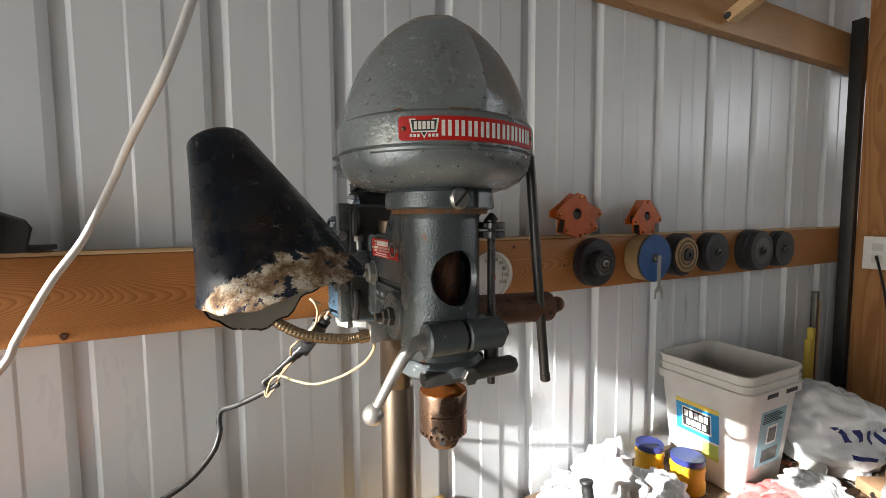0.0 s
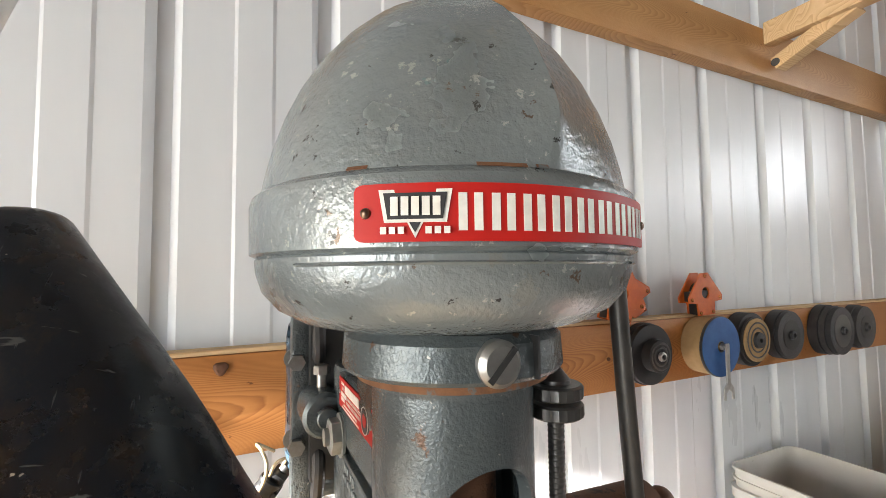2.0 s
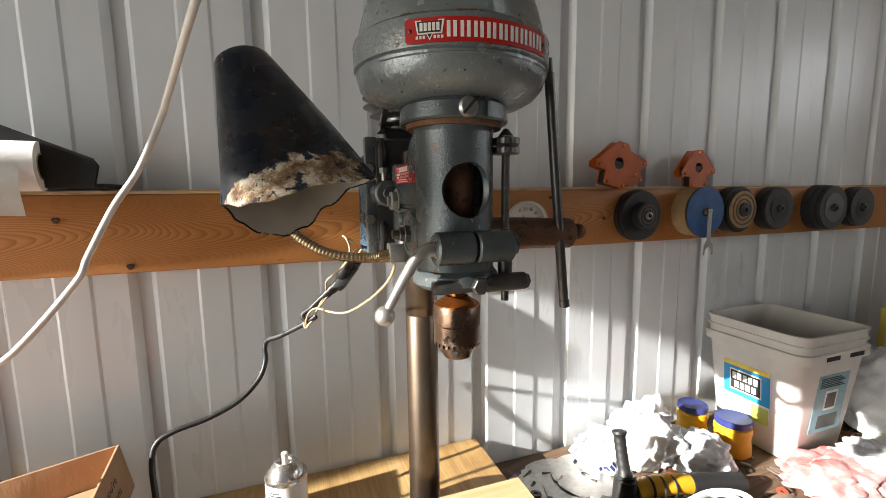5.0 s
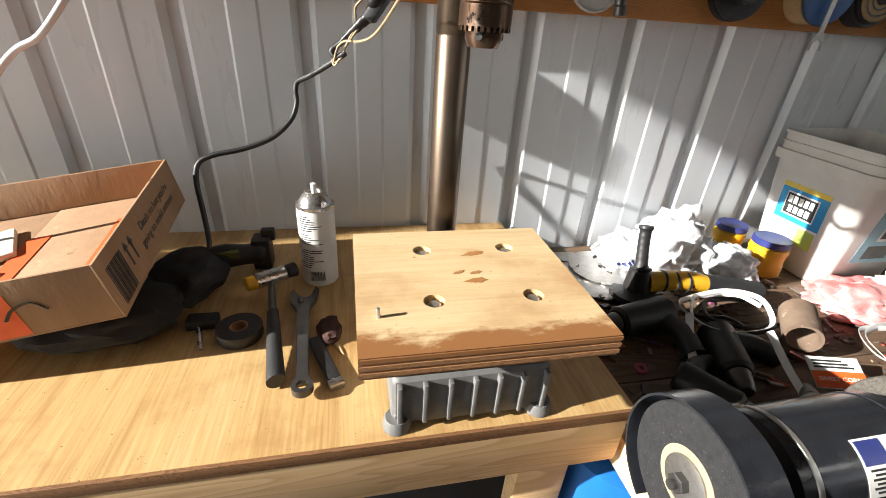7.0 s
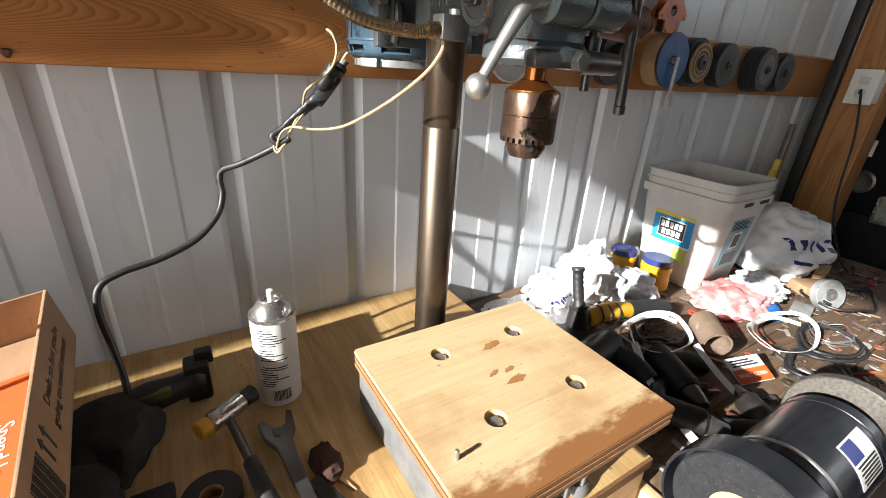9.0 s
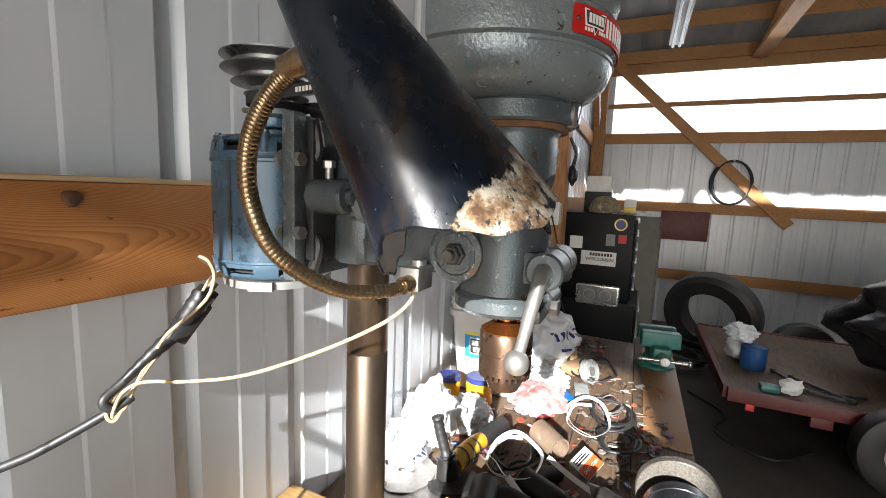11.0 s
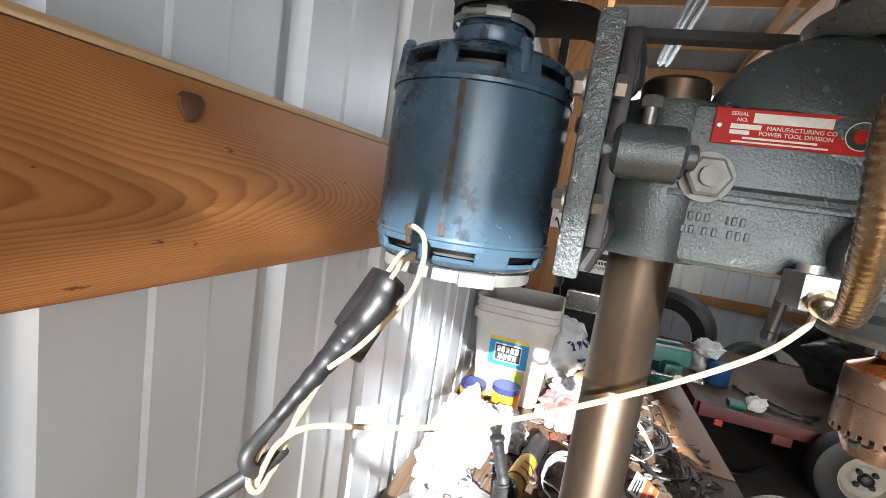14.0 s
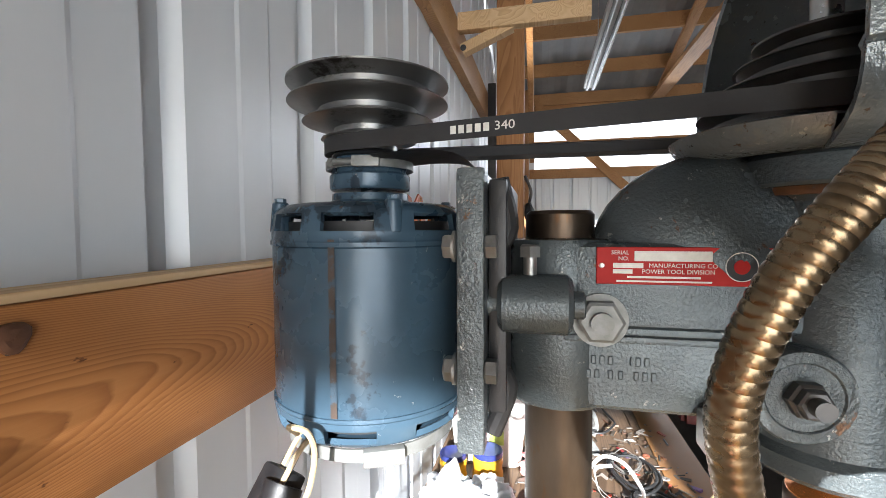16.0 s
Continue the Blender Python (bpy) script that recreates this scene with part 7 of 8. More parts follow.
part("handle_guard", bm, M["rubber"], handle)
bm = B()
rod(bm, (0.485, 0.090, 0.790), (0.487, 0.098, 0.842), 0.030, 24, r2=0.024, bevel=0.004)
lathe(bm, [(0, 0), (0.055, 0), (0.062, 0.006), (0.060, 0.016), (0.03, 0.022), (0, 0.022)], along((0.482, 0.075, 0.776), (0.486, 0.085, 0.86)), 32, radians(-40), radians(170))
part("gear_head", bm, M["blackiron"], ag)
bm = B()
tube(bm, [(0.505, 0.085, 0.815), (0.555, 0.075, 0.822), (0.600, 0.066, 0.822), (0.635, 0.060, 0.816)], 0.022, 18, 5, radius=lambda i, n: 0.0235 - 0.003 * i / n)
part("motor_housing", bm, M["yellow"], ag)
for yy_ in (0.535, 0.56, 0.585):
    bm = B()
    lathe(bm, [(0.0225, -0.003), (0.0242, -0.002), (0.0242, 0.002), (0.0225, 0.003)], along((yy_, 0.0775 - (yy_ - 0.535) * 0.2, 0.8205), (yy_ + 0.1, 0.0575, 0.8215)), 24)
    part("vent_band", bm, M["rubber"], ag)
bm = B()
tube(bm, [(0.630, 0.061, 0.816), (0.70, 0.05, 0.808), (0.765, 0.04, 0.798)], 0.024, 16, 5)
part("rear_grip", bm, M["rubber"], ag)
for k, (x, y, r, z) in enumerate(((0.40, 0.20, 0.105, B2), (0.44, 0.17, 0.092, B2 + 0.004), (0.47, 0.21, 0.080, B2 + 0.008))):
    bm = B()
    lathe(bm, [(0.010, 0), (r, 0), (r, 0.002), (0.010, 0.002), (0.010, 0)], Matrix.Translation((x, y, z + 0.001)), 60, bend=lambda a, q, h: q * (1.035 if (a * 30 / math.pi) % 2 < 1.2 else 0.98) if q > 0.05 else q)
    solo("saw_blade", bm, M["zinc"], "flat steel saw blade with dusty teeth", "saw blade", "saw blades on the bench", angle=20)

# card tube, seed packet, clear tape dispenser, bar and wood scraps
tube_thing = thing("card_tube", (0.72, -0.10, B2), "short thick brown card tube", "tube")
bm = B()
lathe(bm, [(0.026, 0), (0.0315, 0), (0.0315, 0.090), (0.026, 0.090), (0.026, 0)], along((0.680, -0.140, 0.821), (0.740, -0.070, 0.829)), 36)
part("tube_wall", bm, M["cardtube"], tube_thing)
pk = thing("seed_packet", (0.70, -0.205, 0.78), "white and orange seed packet", "packet")
PKM = Matrix.Translation((0.690, -0.208, 0.800)) @ Euler((radians(24), radians(-6), radians(-20))).to_matrix().to_4x4()
bm = B()
box(bm, -0.042, 0.042, -0.030, 0.030, -0.0015, 0.0015, 0.001, m=PKM)
part("packet_body", bm, M["white"], pk)
bm = B()
box(bm, -0.0415, 0.0415, -0.029, 0.002, 0.0016, 0.0021, m=PKM)
part("orange_band", bm, M["orangeprint"], pk)
words("lettering", "SWEET CORN", 0.011, PKM @ pose(0, -0.013, 0.0023), M["letter"], pk)
bm = B()
for i in range(3):
    box(bm, -0.034, 0.030 - i * 0.008, 0.008 + i * 0.006, 0.0115 + i * 0.006, 0.0016, 0.002, m=PKM)
part("print_bar", bm, M["ink"], pk, smooth=False)
M["clear"] = mat("clear_plastic", (0.30, 0.31, 0.30), (0.18, 0.185, 0.18), rough=0.12, scale=30, bump=0.1)
tm = thing("tape_dispenser", (1.27, -0.16, B2), "round clear plastic tape dispenser", "tape dispenser")
TMM = Matrix.Translation((1.27, -0.155, B2 + 0.045)) @ Euler((radians(70), 0, radians(-30))).to_matrix().to_4x4()
bm = B()
lathe(bm, [(0.018, -0.012), (0.044, -0.012), (0.046, -0.010), (0.046, 0.010), (0.044, 0.012), (0.018, 0.012), (0.018, -0.012)], TMM, 36)
part("reel", bm, M["clear"], tm)
bm = B()
lathe(bm, [(0.008, -0.014), (0.017, -0.014), (0.017, 0.014), (0.008, 0.014), (0.008, -0.014)], TMM, 24)
part("hub", bm, M["zinc"], tm)

# bench grinder on the corner
bg = thing("bench_grinder", (0.36, -0.39, B2), "black bench grinder with worn wheels and guards", "bench grinder")
GY, GZ = -0.393, 0.893
bm = B()
rod(bm, (0.262, GY, GZ), (0.468, GY, GZ), 0.066, 48, bevel=0.010)
gmot = part("motor_body", bm, M["black"], bg)
bm = B()
box(bm, 0.285, 0.445, GY - 0.052, GY + 0.052, B2 + 0.001, GZ - 0.04, 0.006)
box(bm, 0.265, 0.465, GY - 0.070, GY + 0.075, B2 + 0.0006, B2 + 0.016, 0.004)
part("pedestal", bm, M["blackiron"], bg)
for x0, x1 in ((0.288, 0.296), (0.434, 0.442)):
    bm = B()
    lathe(bm, [(0.0655, 0), (0.0672, 0.001), (0.0672, x1 - x0 - 0.001), (0.0655, x1 - x0), (0.0655, 0)], along((x0, GY, GZ), (x1, GY, GZ)), 48)
    part("band", bm, M["zinc"] if x0 < 0.3 else M["black"], gmot)
def grinder_strip(x0, x1, d0, d1, r, name, material, label=""):
    """A label on the drum between two angles from straight up towards the front."""
    b = B()
    n = 10
    rows = []
    for i in range(n + 1):
        a = radians(d0 + (d1 - d0) * i / n)
        rows.append([b.verts.new((xx, GY - rr * math.sin(a), GZ + rr * math.cos(a))) for xx, rr in ((x0, r), (x0, r + 0.0006), (x1, r + 0.0006), (x1, r))])
    for p, q in zip(rows, rows[1:]):
        for k in range(4):
            b.faces.new((p[k], q[k], q[(k + 1) % 4], p[(k + 1) % 4]))
    b.faces.new(rows[0]), b.faces.new(rows[-1][::-1])
    return part(name, b, material, gmot, label, smooth=False)


grinder_strip(0.350, 0.420, 18, 66, 0.0661, "rating_label", M["label"], "white rating label")
grinder_strip(0.352, 0.384, 20, 40, 0.0669, "label_block", M["navy"])
for i in range(6):
    grinder_strip(0.356 + (i % 2) * 0.004, 0.414, 43 + i * 3.6, 44.6 + i * 3.6, 0.0669, "print_bar", M["ink"])


def wheel(x, s, r, material, label, guard=True):
    bm = B()
    lathe(bm, [(0.010, 0), (r - 0.002, 0), (r, 0.002), (r, 0.019), (r - 0.002, 0.021), (0.010, 0.021), (0.010, 0)], along((x, GY, GZ), (x + s, GY, GZ)), 56)
    w = part("wheel", bm, M[material], bg, label)
    bm = B()
    lathe(bm, [(0.008, 0.0212), (r * 0.46, 0.0212), (r * 0.46, 0.0218), (0.008, 0.0218), (0.008, 0.0212)], along((x, GY, GZ), (x + s, GY, GZ)), 40)
    part("paper_washer", bm, M["tan2"], w)
    bm = B()
    lathe(bm, [(0.004, 0.0219), (0.029, 0.0219), (0.029, 0.024), (0.022, 0.0262), (0.004, 0.0262)], along((x, GY, GZ), (x + s, GY, GZ)), 36)
    part("flange", bm, M["nut"], w)
    bm = B()
    hexa(bm, (x + s * 0.0262, GY, GZ), (x + s * 0.036, GY, GZ), 0.0115)
    rod(bm, (x + s * 0.036, GY, GZ), (x + s * 0.042, GY, GZ), 0.0055, 14)
    part("axle_nut", bm, M["darksteel"], w)
    if guard:
        bm = B()
        lathe(bm, [(r + 0.006, -0.014), (r + 0.009, -0.014), (r + 0.009, 0.030), (r + 0.006, 0.030), (r + 0.006, -0.014)], along((x, GY, GZ), (x + s, GY, GZ)), 40, radians(20), radians(245))
        lathe(bm, [(0.03, -0.014), (r + 0.006, -0.014), (r + 0.006, -0.011), (0.03, -0.011), (0.03, -0.014)], along((x, GY, GZ), (x + s, GY, GZ)), 40)
        part("wheel_guard", bm, M["black"], bg)


M["tan2"] = mat("buff_paper", (0.34, 0.27, 0.17), (0.28, 0.22, 0.14), rough=0.8, scale=40, bump=0)
M["wheel"] = mat("grey_grinding_wheel", (0.014, 0.014, 0.015), (0.007, 0.007, 0.008), rough=0.85, scale=120, bump=0.8, bscale=500, wear=(0.075, 0.072, 0.068), wear_at=0.60, wscale=300)
M["wirewheel"] = mat("wire_wheel_bristle", (0.22, 0.20, 0.17), (0.10, 0.09, 0.08), rough=0.5, metal=0.7, scale=200, bump=1.0, bscale=600)
wheel(0.218, -1, 0.083, "wheel", "coarse grey grinding wheel")
wheel(0.505, 1, 0.078, "wirewheel", "wire brush wheel", guard=False)
for sx in (0.245, 0.482):
    bm = B()
    rod(bm, (sx - 0.025, GY, GZ), (sx + 0.025, GY, GZ), 0.030 if sx < 0.3 else 0.02, 28)
    part("shaft_housing", bm, M["black"], bg)
bm = B()
box(bm, 0.150, 0.232, -0.495, -0.462, 0.868, 0.874, 0.001)
box(bm, 0.225, 0.232, -0.495, -0.38, 0.80, 0.874, 0.001)
part("tool_rest", bm, M["zinc"], bg)

# blue bin and plank below the grinder
bn = thing("blue_bin", (0.385, -0.125, 0), "blue plastic barrel under the grinder", "barrel")
bm = B()
lathe(bm, [(0, 0.001), (0.17, 0.001), (0.19, 0.02), (0.20, 0.25), (0.192, 0.27), (0.20, 0.29), (0.20, 0.50), (0.192, 0.52), (0.185, 0.66), (0.16, 0.675), (0, 0.675)], Matrix.Translation((0.385, -0.125, 0)), 40)
part("barrel_body", bm, M["blueplastic"], bn)

# green vise on the bench corner
vs_ = thing("bench_vise", (1.66, -0.40, B2), "green cast-iron bench vise", "vise")
VM = Matrix.Translation((1.60, -0.395, B2 + 0.0008)) @ Matrix.Rotation(radians(-172), 4, "Z")
bm = B()
lathe(bm, [(0, 0), (0.075, 0), (0.075, 0.014), (0.055, 0.022), (0.048, 0.05), (0, 0.05)], VM, 32)
box(bm, -0.055, 0.075, -0.038, 0.038, 0.045, 0.115, 0.012, 3, m=VM)
part("vise_body", bm, M["green"], vs_)
bm = B()
box(bm, -0.055, -0.020, -0.075, 0.075, 0.105, 0.165, 0.008, 3, m=VM)
part("fixed_jaw", bm, M["green"], vs_)
bm = B()
box(bm, 0.030, 0.075, -0.075, 0.075, 0.100, 0.165, 0.008, 3, m=VM)
box(bm, 0.045, 0.12, -0.034, 0.034, 0.050, 0.112, 0.010, 3, m=VM)
part("moving_jaw", bm, M["green"], vs_)
bm = B()
rod(bm, VM @ Vector((0.12, 0, 0.078)), VM @ Vector((0.175, 0, 0.078)), 0.020, 24, bevel=0.003)
rod(bm, VM @ Vector((0.160, -0.09, 0.078)), VM @ Vector((0.160, 0.09, 0.078)), 0.0065, 14)
part("screw_and_bar", bm, M["bright"], vs_)
for yy in (-0.09, 0.09):
    bm = B()
    ball(bm, VM @ Vector((0.160, yy, 0.078)), 0.011, 14)
    part("bar_knob", bm, M["bright"], vs_)

# flat white straps and black cables tangled on the bench
def loops(c, r, n, seed, z, squash=0.6, turns=2.0):
    rn = random.Random(seed)
    pts = []
    for i in range(n):
        a = 2 * math.pi * turns * i / n
        q = r * (0.75 + 0.35 * rn.random())
        pts.append((c[0] + q * math.cos(a), c[1] + q * squash * math.sin(a), z + 0.012 + 0.022 * rn.random()))
    return pts


for c, r, sd, lb in (((0.60, -0.04), 0.10, 3, "flat white strap looped over tools"), ((0.90, -0.19), 0.11, 4, "flat grey-white strap in loose coils")):
    bm = B()
    tube(bm, loops(c, r, 13, sd, B2 + 0.03, 0.65, 1.7), 0.0052, 8, 8, flat=0.22)
    solo("flat_strap", bm, M["cord"], lb, "strap")
wire_thing("flat_strap", [(0.50, -0.05, 0.83), (0.46, -0.12, 0.80), (0.43, -0.19, 0.79), (0.41, -0.25, 0.78), (0.40, -0.30, 0.775)], 0.0075, M["cord"], "white strap hanging to the grinder", "strap", 0.2)
wire_thing("flat_strap", [(0.62, -0.12, 0.83), (0.60, -0.20, 0.80), (0.58, -0.28, 0.785), (0.585, -0.33, 0.776)], 0.0065, M["cord"], "white strap under the seed packet", "strap", 0.2)
M["cable"] = M["rubber"]
for k, (c, r, sd, tr) in enumerate((((1.00, -0.25), 0.10, 6, 2.5), ((0.85, -0.28), 0.085, 7, 3.0), ((1.35, -0.18), 0.13, 8, 1.6), ((0.66, -0.02), 0.09, 12, 2.0))):
    bm = B()
    tube(bm, loops(c, r, 15, sd, B2 + 0.004, 0.7, tr), 0.0042, 8, 8)
    solo("black_cable", bm, M["cable"], "thin black cable in loose coils", "cable", "cables on the bench")
bm = B()
tube(bm, loops((1.06, -0.24), 0.055, 30, 10, B2 + 0.002, 0.85, 5.0), 0.0016, 6, 6)
solo("wire_coil", bm, M["zinc"], "small coil of bright steel wire", "wire")

# dark power tools piled between the benches
pile = [((0.40, -0.02, 0.80), 0.075, (1.2, 1.0, 0.6), 41), ((0.52, -0.15, 0.795), 0.07, (1.4, 0.8, 0.55), 42), ((0.44, -0.22, 0.79), 0.06, (1.0, 1.3, 0.6), 43), ((0.58, -0.27, 0.79), 0.055, (1.3, 0.9, 0.6), 45)]
for c, r, sq, sd in pile:
    e = thing("old_power_tool", (c[0], c[1], B2), "grimy black power tool in the pile", "power tool", "tools piled on the bench")
    bm = B()
    a = Vector(c)
    d = Vector((math.cos(sd), math.sin(sd), 0.0))
    rod(bm, a - d * r * 1.2, a + d * r * 0.5, r * 0.48, 24, r2=r * 0.42, bevel=0.006)
    part("tool_barrel", bm, M["clutterdark"], e)
    bm = B()
    rod(bm, a + d * r * 0.5, a + d * r * 1.1, r * 0.30, 20, r2=r * 0.2, bevel=0.003)
    part("tool_nose", bm, M["darksteel"], e)
    bm = B()
    tube(bm, [a - d * r * 0.8, a - d * r * 0.9 + Vector((-d.y, d.x, 0)) * r * 0.8, a - d * r * 0.7 + Vector((-d.y, d.x, -0.1)) * r * 1.5], r * 0.28, 14, 5)
    part("tool_grip", bm, M["rubber"], e)

# scrap and hardware scattered over the bench
rn = random.Random(11)
bm = B()
for i in range(1100):
    x, y = rn.uniform(0.30, 1.80), rn.uniform(-0.42, 0.29)
    if 0.93 < x < 1.26 and y > 0.02 or 1.40 < x and y < -0.2:
        continue
    s = rn.uniform(0.004, 0.017)
    mm_ = Matrix.Translation((x, y, B2 + 0.002 + s * 0.2)) @ Euler((rn.uniform(-0.3, 0.3), rn.uniform(-0.3, 0.3), rn.uniform(0, 6.28))).to_matrix().to_4x4()
    k = rn.random()
    if k < 0.45:
        box(bm, -s, s, -s * 0.35, s * 0.35, -s * 0.2, s * 0.2, m=mm_)
    elif k < 0.8:
        rod(bm, mm_ @ Vector((-s * 1.4, 0, 0)), mm_ @ Vector((s * 1.4, 0, 0)), s * 0.22, 8)
    else:
        lathe(bm, [(s * 0.3, 0), (s * 0.8, 0), (s * 0.8, s * 0.25), (s * 0.3, s * 0.25), (s * 0.3, 0)], mm_, 10)
M["scrap"], st, sp_ = nodes_of("mixed_scrap")
geo = st.nodes.new("ShaderNodeNewGeometry")
st.links.new(ramp(st, geo.outputs["Random Per Island"], [(0.0, (0.03, 0.028, 0.026)), (0.25, (0.09, 0.07, 0.05)), (0.45, (0.16, 0.14, 0.12)), (0.62, (0.12, 0.055, 0.03)), (0.76, (0.30, 0.28, 0.26)), (0.86, (0.20, 0.13, 0.07)), (0.95, (0.45, 0.05, 0.03)), (1.0, (0.03, 0.12, 0.35))]), sp_.inputs["Base Color"])
sp_.inputs["Roughness"].default_value = 0.5
sp_.inputs["Metallic"].default_value = 0.15
solo("scrap_hardware", bm, M["scrap"], "loose screws, offcuts and scrap on the bench", "scrap", kind="stuff", smooth=False)
for k, (x, y, a, w, d, h, mt, lb) in enumerate(((1.24, 0.02, 20, 0.10, 0.06, 0.05, "white", "small white carton on its side"), (1.36, -0.10, -30, 0.12, 0.07, 0.035, "kraft", "flat brown carton among the clutter"), (1.16, -0.14, 12, 0.09, 0.05, 0.02, "clear", "clear plastic blister pack"), (1.56, 0.02, 5, 0.18, 0.035, 0.03, "palewood", "short pale wooden handle"), (1.54, -0.06, 10, 0.16, 0.03, 0.028, "palewood", "second pale wooden handle"), (1.06, -0.10, 40, 0.07, 0.04, 0.03, "blueplastic", "small blue plastic case"))):
    bm = B()
    box(bm, -w / 2, w / 2, -d / 2, d / 2, 0, h, min(h, d) * 0.2, 2, m=Matrix.Translation((x, y, B2 + 0.001)) @ Matrix.Rotation(radians(a), 4, "Z"))
    solo("hammer_shaft" if mt == "palewood" else "small_carton", bm, M[mt], lb, "handle" if mt == "palewood" else "carton")

# ---- beyond the post ----
ob = thing("outlet_box", (2.07, 0.16, 1.37), "white electrical outlet box on the post", "outlet")
bm = B()
box(bm, 2.00, 2.079, 0.125, 0.205, 1.325, 1.440, 0.006)
part("box_body", bm, M["white"], ob)
bm = B()
box(bm, 1.994, 1.9995, 0.122, 0.208, 1.320, 1.445, 0.002)
pl = part("cover_plate", bm, M["white"], ob)
for z in (1.36, 1.405):
    bm = B()
    box(bm, 1.9925, 1.9938, 0.150, 0.182, z - 0.014, z + 0.014, 0.001)
    part("socket", bm, M["bucket"], pl)
wire_thing("black_cable", [(1.985, 0.165, 1.36), (1.95, 0.15, 1.36), (1.90, 0.10, 1.2), (1.86, 0.06, 0.95), (1.80, -0.02, 0.80), (1.66, -0.10, 0.777)], 0.004, M["cable"], "black lead plugged into the outlet", "cable")
for dx, mt, ln in ((0.0, "sunny", 0.20), (0.03, "darksteel", 0.34), (0.055, "palewood", 0.30), (-0.03, "sunny", 0.16)):
    bm = B()
    box(bm, 1.80 + dx, 1.82 + dx, 0.27 + dx * 0.2, 0.29 + dx * 0.2, B2 + 0.001, B2 + 0.12 + ln, 0.002)
    solo("long_tool", bm, M[mt], "long narrow hand tool leaning by the wall", "hand tool", "tools leaning by the wall")


M["chestblack"] = mat("black_chest_enamel", (0.006, 0.006, 0.007), (0.011, 0.011, 0.012), rough=0.42, scale=12, bump=0.1, bscale=90, wear=(0.05, 0.045, 0.04), wear_at=0.68, wscale=30, spec=0.12)


def chest(x0, x1, y0, y1, z0, z1, drawers, name, label):
    """A steel tool chest with drawers to the south."""
    e = thing(name, ((x0 + x1) / 2, (y0 + y1) / 2, z0), label, "tool chest")
    bm = B()
    box(bm, x0, x1, y0, y1, z0, z1, 0.006)
    part("chest_body", bm, M["chestblack"], e)
    hgt = (z1 - z0 - 0.04) / drawers
    for i in range(drawers):
        bm = B()
        za = z0 + 0.02 + i * hgt
        box(bm, x0 + 0.02, x1 - 0.02, y0 - 0.014, y0 - 0.0005, za, za + hgt - 0.008, 0.003)
        d = part("drawer", bm, M["chestblack"], e)
        bm = B()
        box(bm, x0 + 0.03, x1 - 0.03, y0 - 0.026, y0 - 0.0142, za + hgt - 0.026, za + hgt - 0.012, 0.003)
        part("drawer_pull", bm, M["zinc"], d)
    return e


lowc = chest(2.30, 2.95, -0.30, 0.22, 0.02, 0.86, 5, "tool_cabinet", "black steel rolling tool cabinet")
upc = chest(2.32, 2.86, -0.26, 0.20, 0.861, 1.385, 6, "tool_chest", "black tool chest covered in stickers")
bm = B()
for y in (-0.22, 0.14):
    rod(bm, (2.40, y, 0.0), (2.40, y, 0.02), 0.03, 14)
    rod(bm, (2.86, y, 0.0), (2.86, y, 0.02), 0.03, 14)
part("caster", bm, M["rubber"], lowc)
SK = lambda y, z: on_face((2.3175, y, z), (0, -1, 0), (0, 0, 1))
for y, z, w, h, mt in ((-0.075, 1.115, 0.20, 0.085, "white"), (0.06, 1.205, 0.075, 0.075, "white"), (-0.135, 1.23, 0.05, 0.07, "clear"), (-0.20, 1.24, 0.045, 0.05, "pointer"), (0.15, 1.14, 0.05, 0.07, "label")):
    bm = B()
    box(bm, -w / 2, w / 2, -h / 2, h / 2, 0, 0.0012, 0.0003, 1, m=SK(y, z))
    part("sticker", bm, M[mt], upc)
words("lettering", "WISCONSIN", 0.028, SK(-0.082, 1.108) @ pose(0, 0, 0.0016), M["ink"], upc, squeeze=1.05, bold=0.0004)
bm = B()
for i in range(8):
    box(bm, -0.058 + i * 0.0165, -0.046 + i * 0.0165, 0.014, 0.032, 0.0014, 0.0018, m=SK(-0.082, 1.115))
part("print_bar", bm, M["ink"], upc, smooth=False)
for y, z, r, mt in ((-0.185, 1.325, 0.036, "sunny"), (-0.185, 1.325, 0.028, "navy")):
    bm = B()
    lathe(bm, [(0, 0), (r, 0), (r, 0.002 if mt == "sunny" else 0.003), (0, 0.002 if mt == "sunny" else 0.003)], SK(y, z), 30)
    part("sticker", bm, M[mt], upc)
hl = thing("headlamp_unit", (2.28, -0.10, 0.80), "chrome-rimmed rectangular lamp unit leaning on the cabinet", "lamp unit")
bm = B()
box(bm, -0.125, 0.125, -0.062, 0.062, 0, 0.02, 0.018, 3, m=on_face((2.298, -0.09, 0.90), (0, -1, 0), (0, 0, 1)))
part("rim", bm, M["bright"], hl)
bm = B()
box(bm, -0.110, 0.110, -0.048, 0.048, 0.0202, 0.026, 0.010, 3, m=on_face((2.298, -0.09, 0.90), (0, -1, 0), (0, 0, 1)))
part("lens", bm, M["clear"], hl)
for y in (-0.045, 0.045):
    bm = B()
    lathe(bm, [(0.030, 0.026), (0.034, 0.028), (0.030, 0.03)], on_face((2.298, -0.09 + y, 0.90), (0, -1, 0), (0, 0, 1)), 28)
    part("lens_ring", bm, M["zinc"], hl)
rl = thing("round_lamp", (2.28, 0.10, 0.95), "round chrome spotlight on the chest", "lamp unit")
bm = B()
lathe(bm, [(0, 0), (0.045, 0), (0.05, 0.006), (0.05, 0.02), (0.040, 0.024), (0, 0.014)], on_face((2.298, 0.115, 1.00), (0, -1, 0), (0, 0, 1)), 36)
part("spotlight", bm, M["darksteel"], rl)

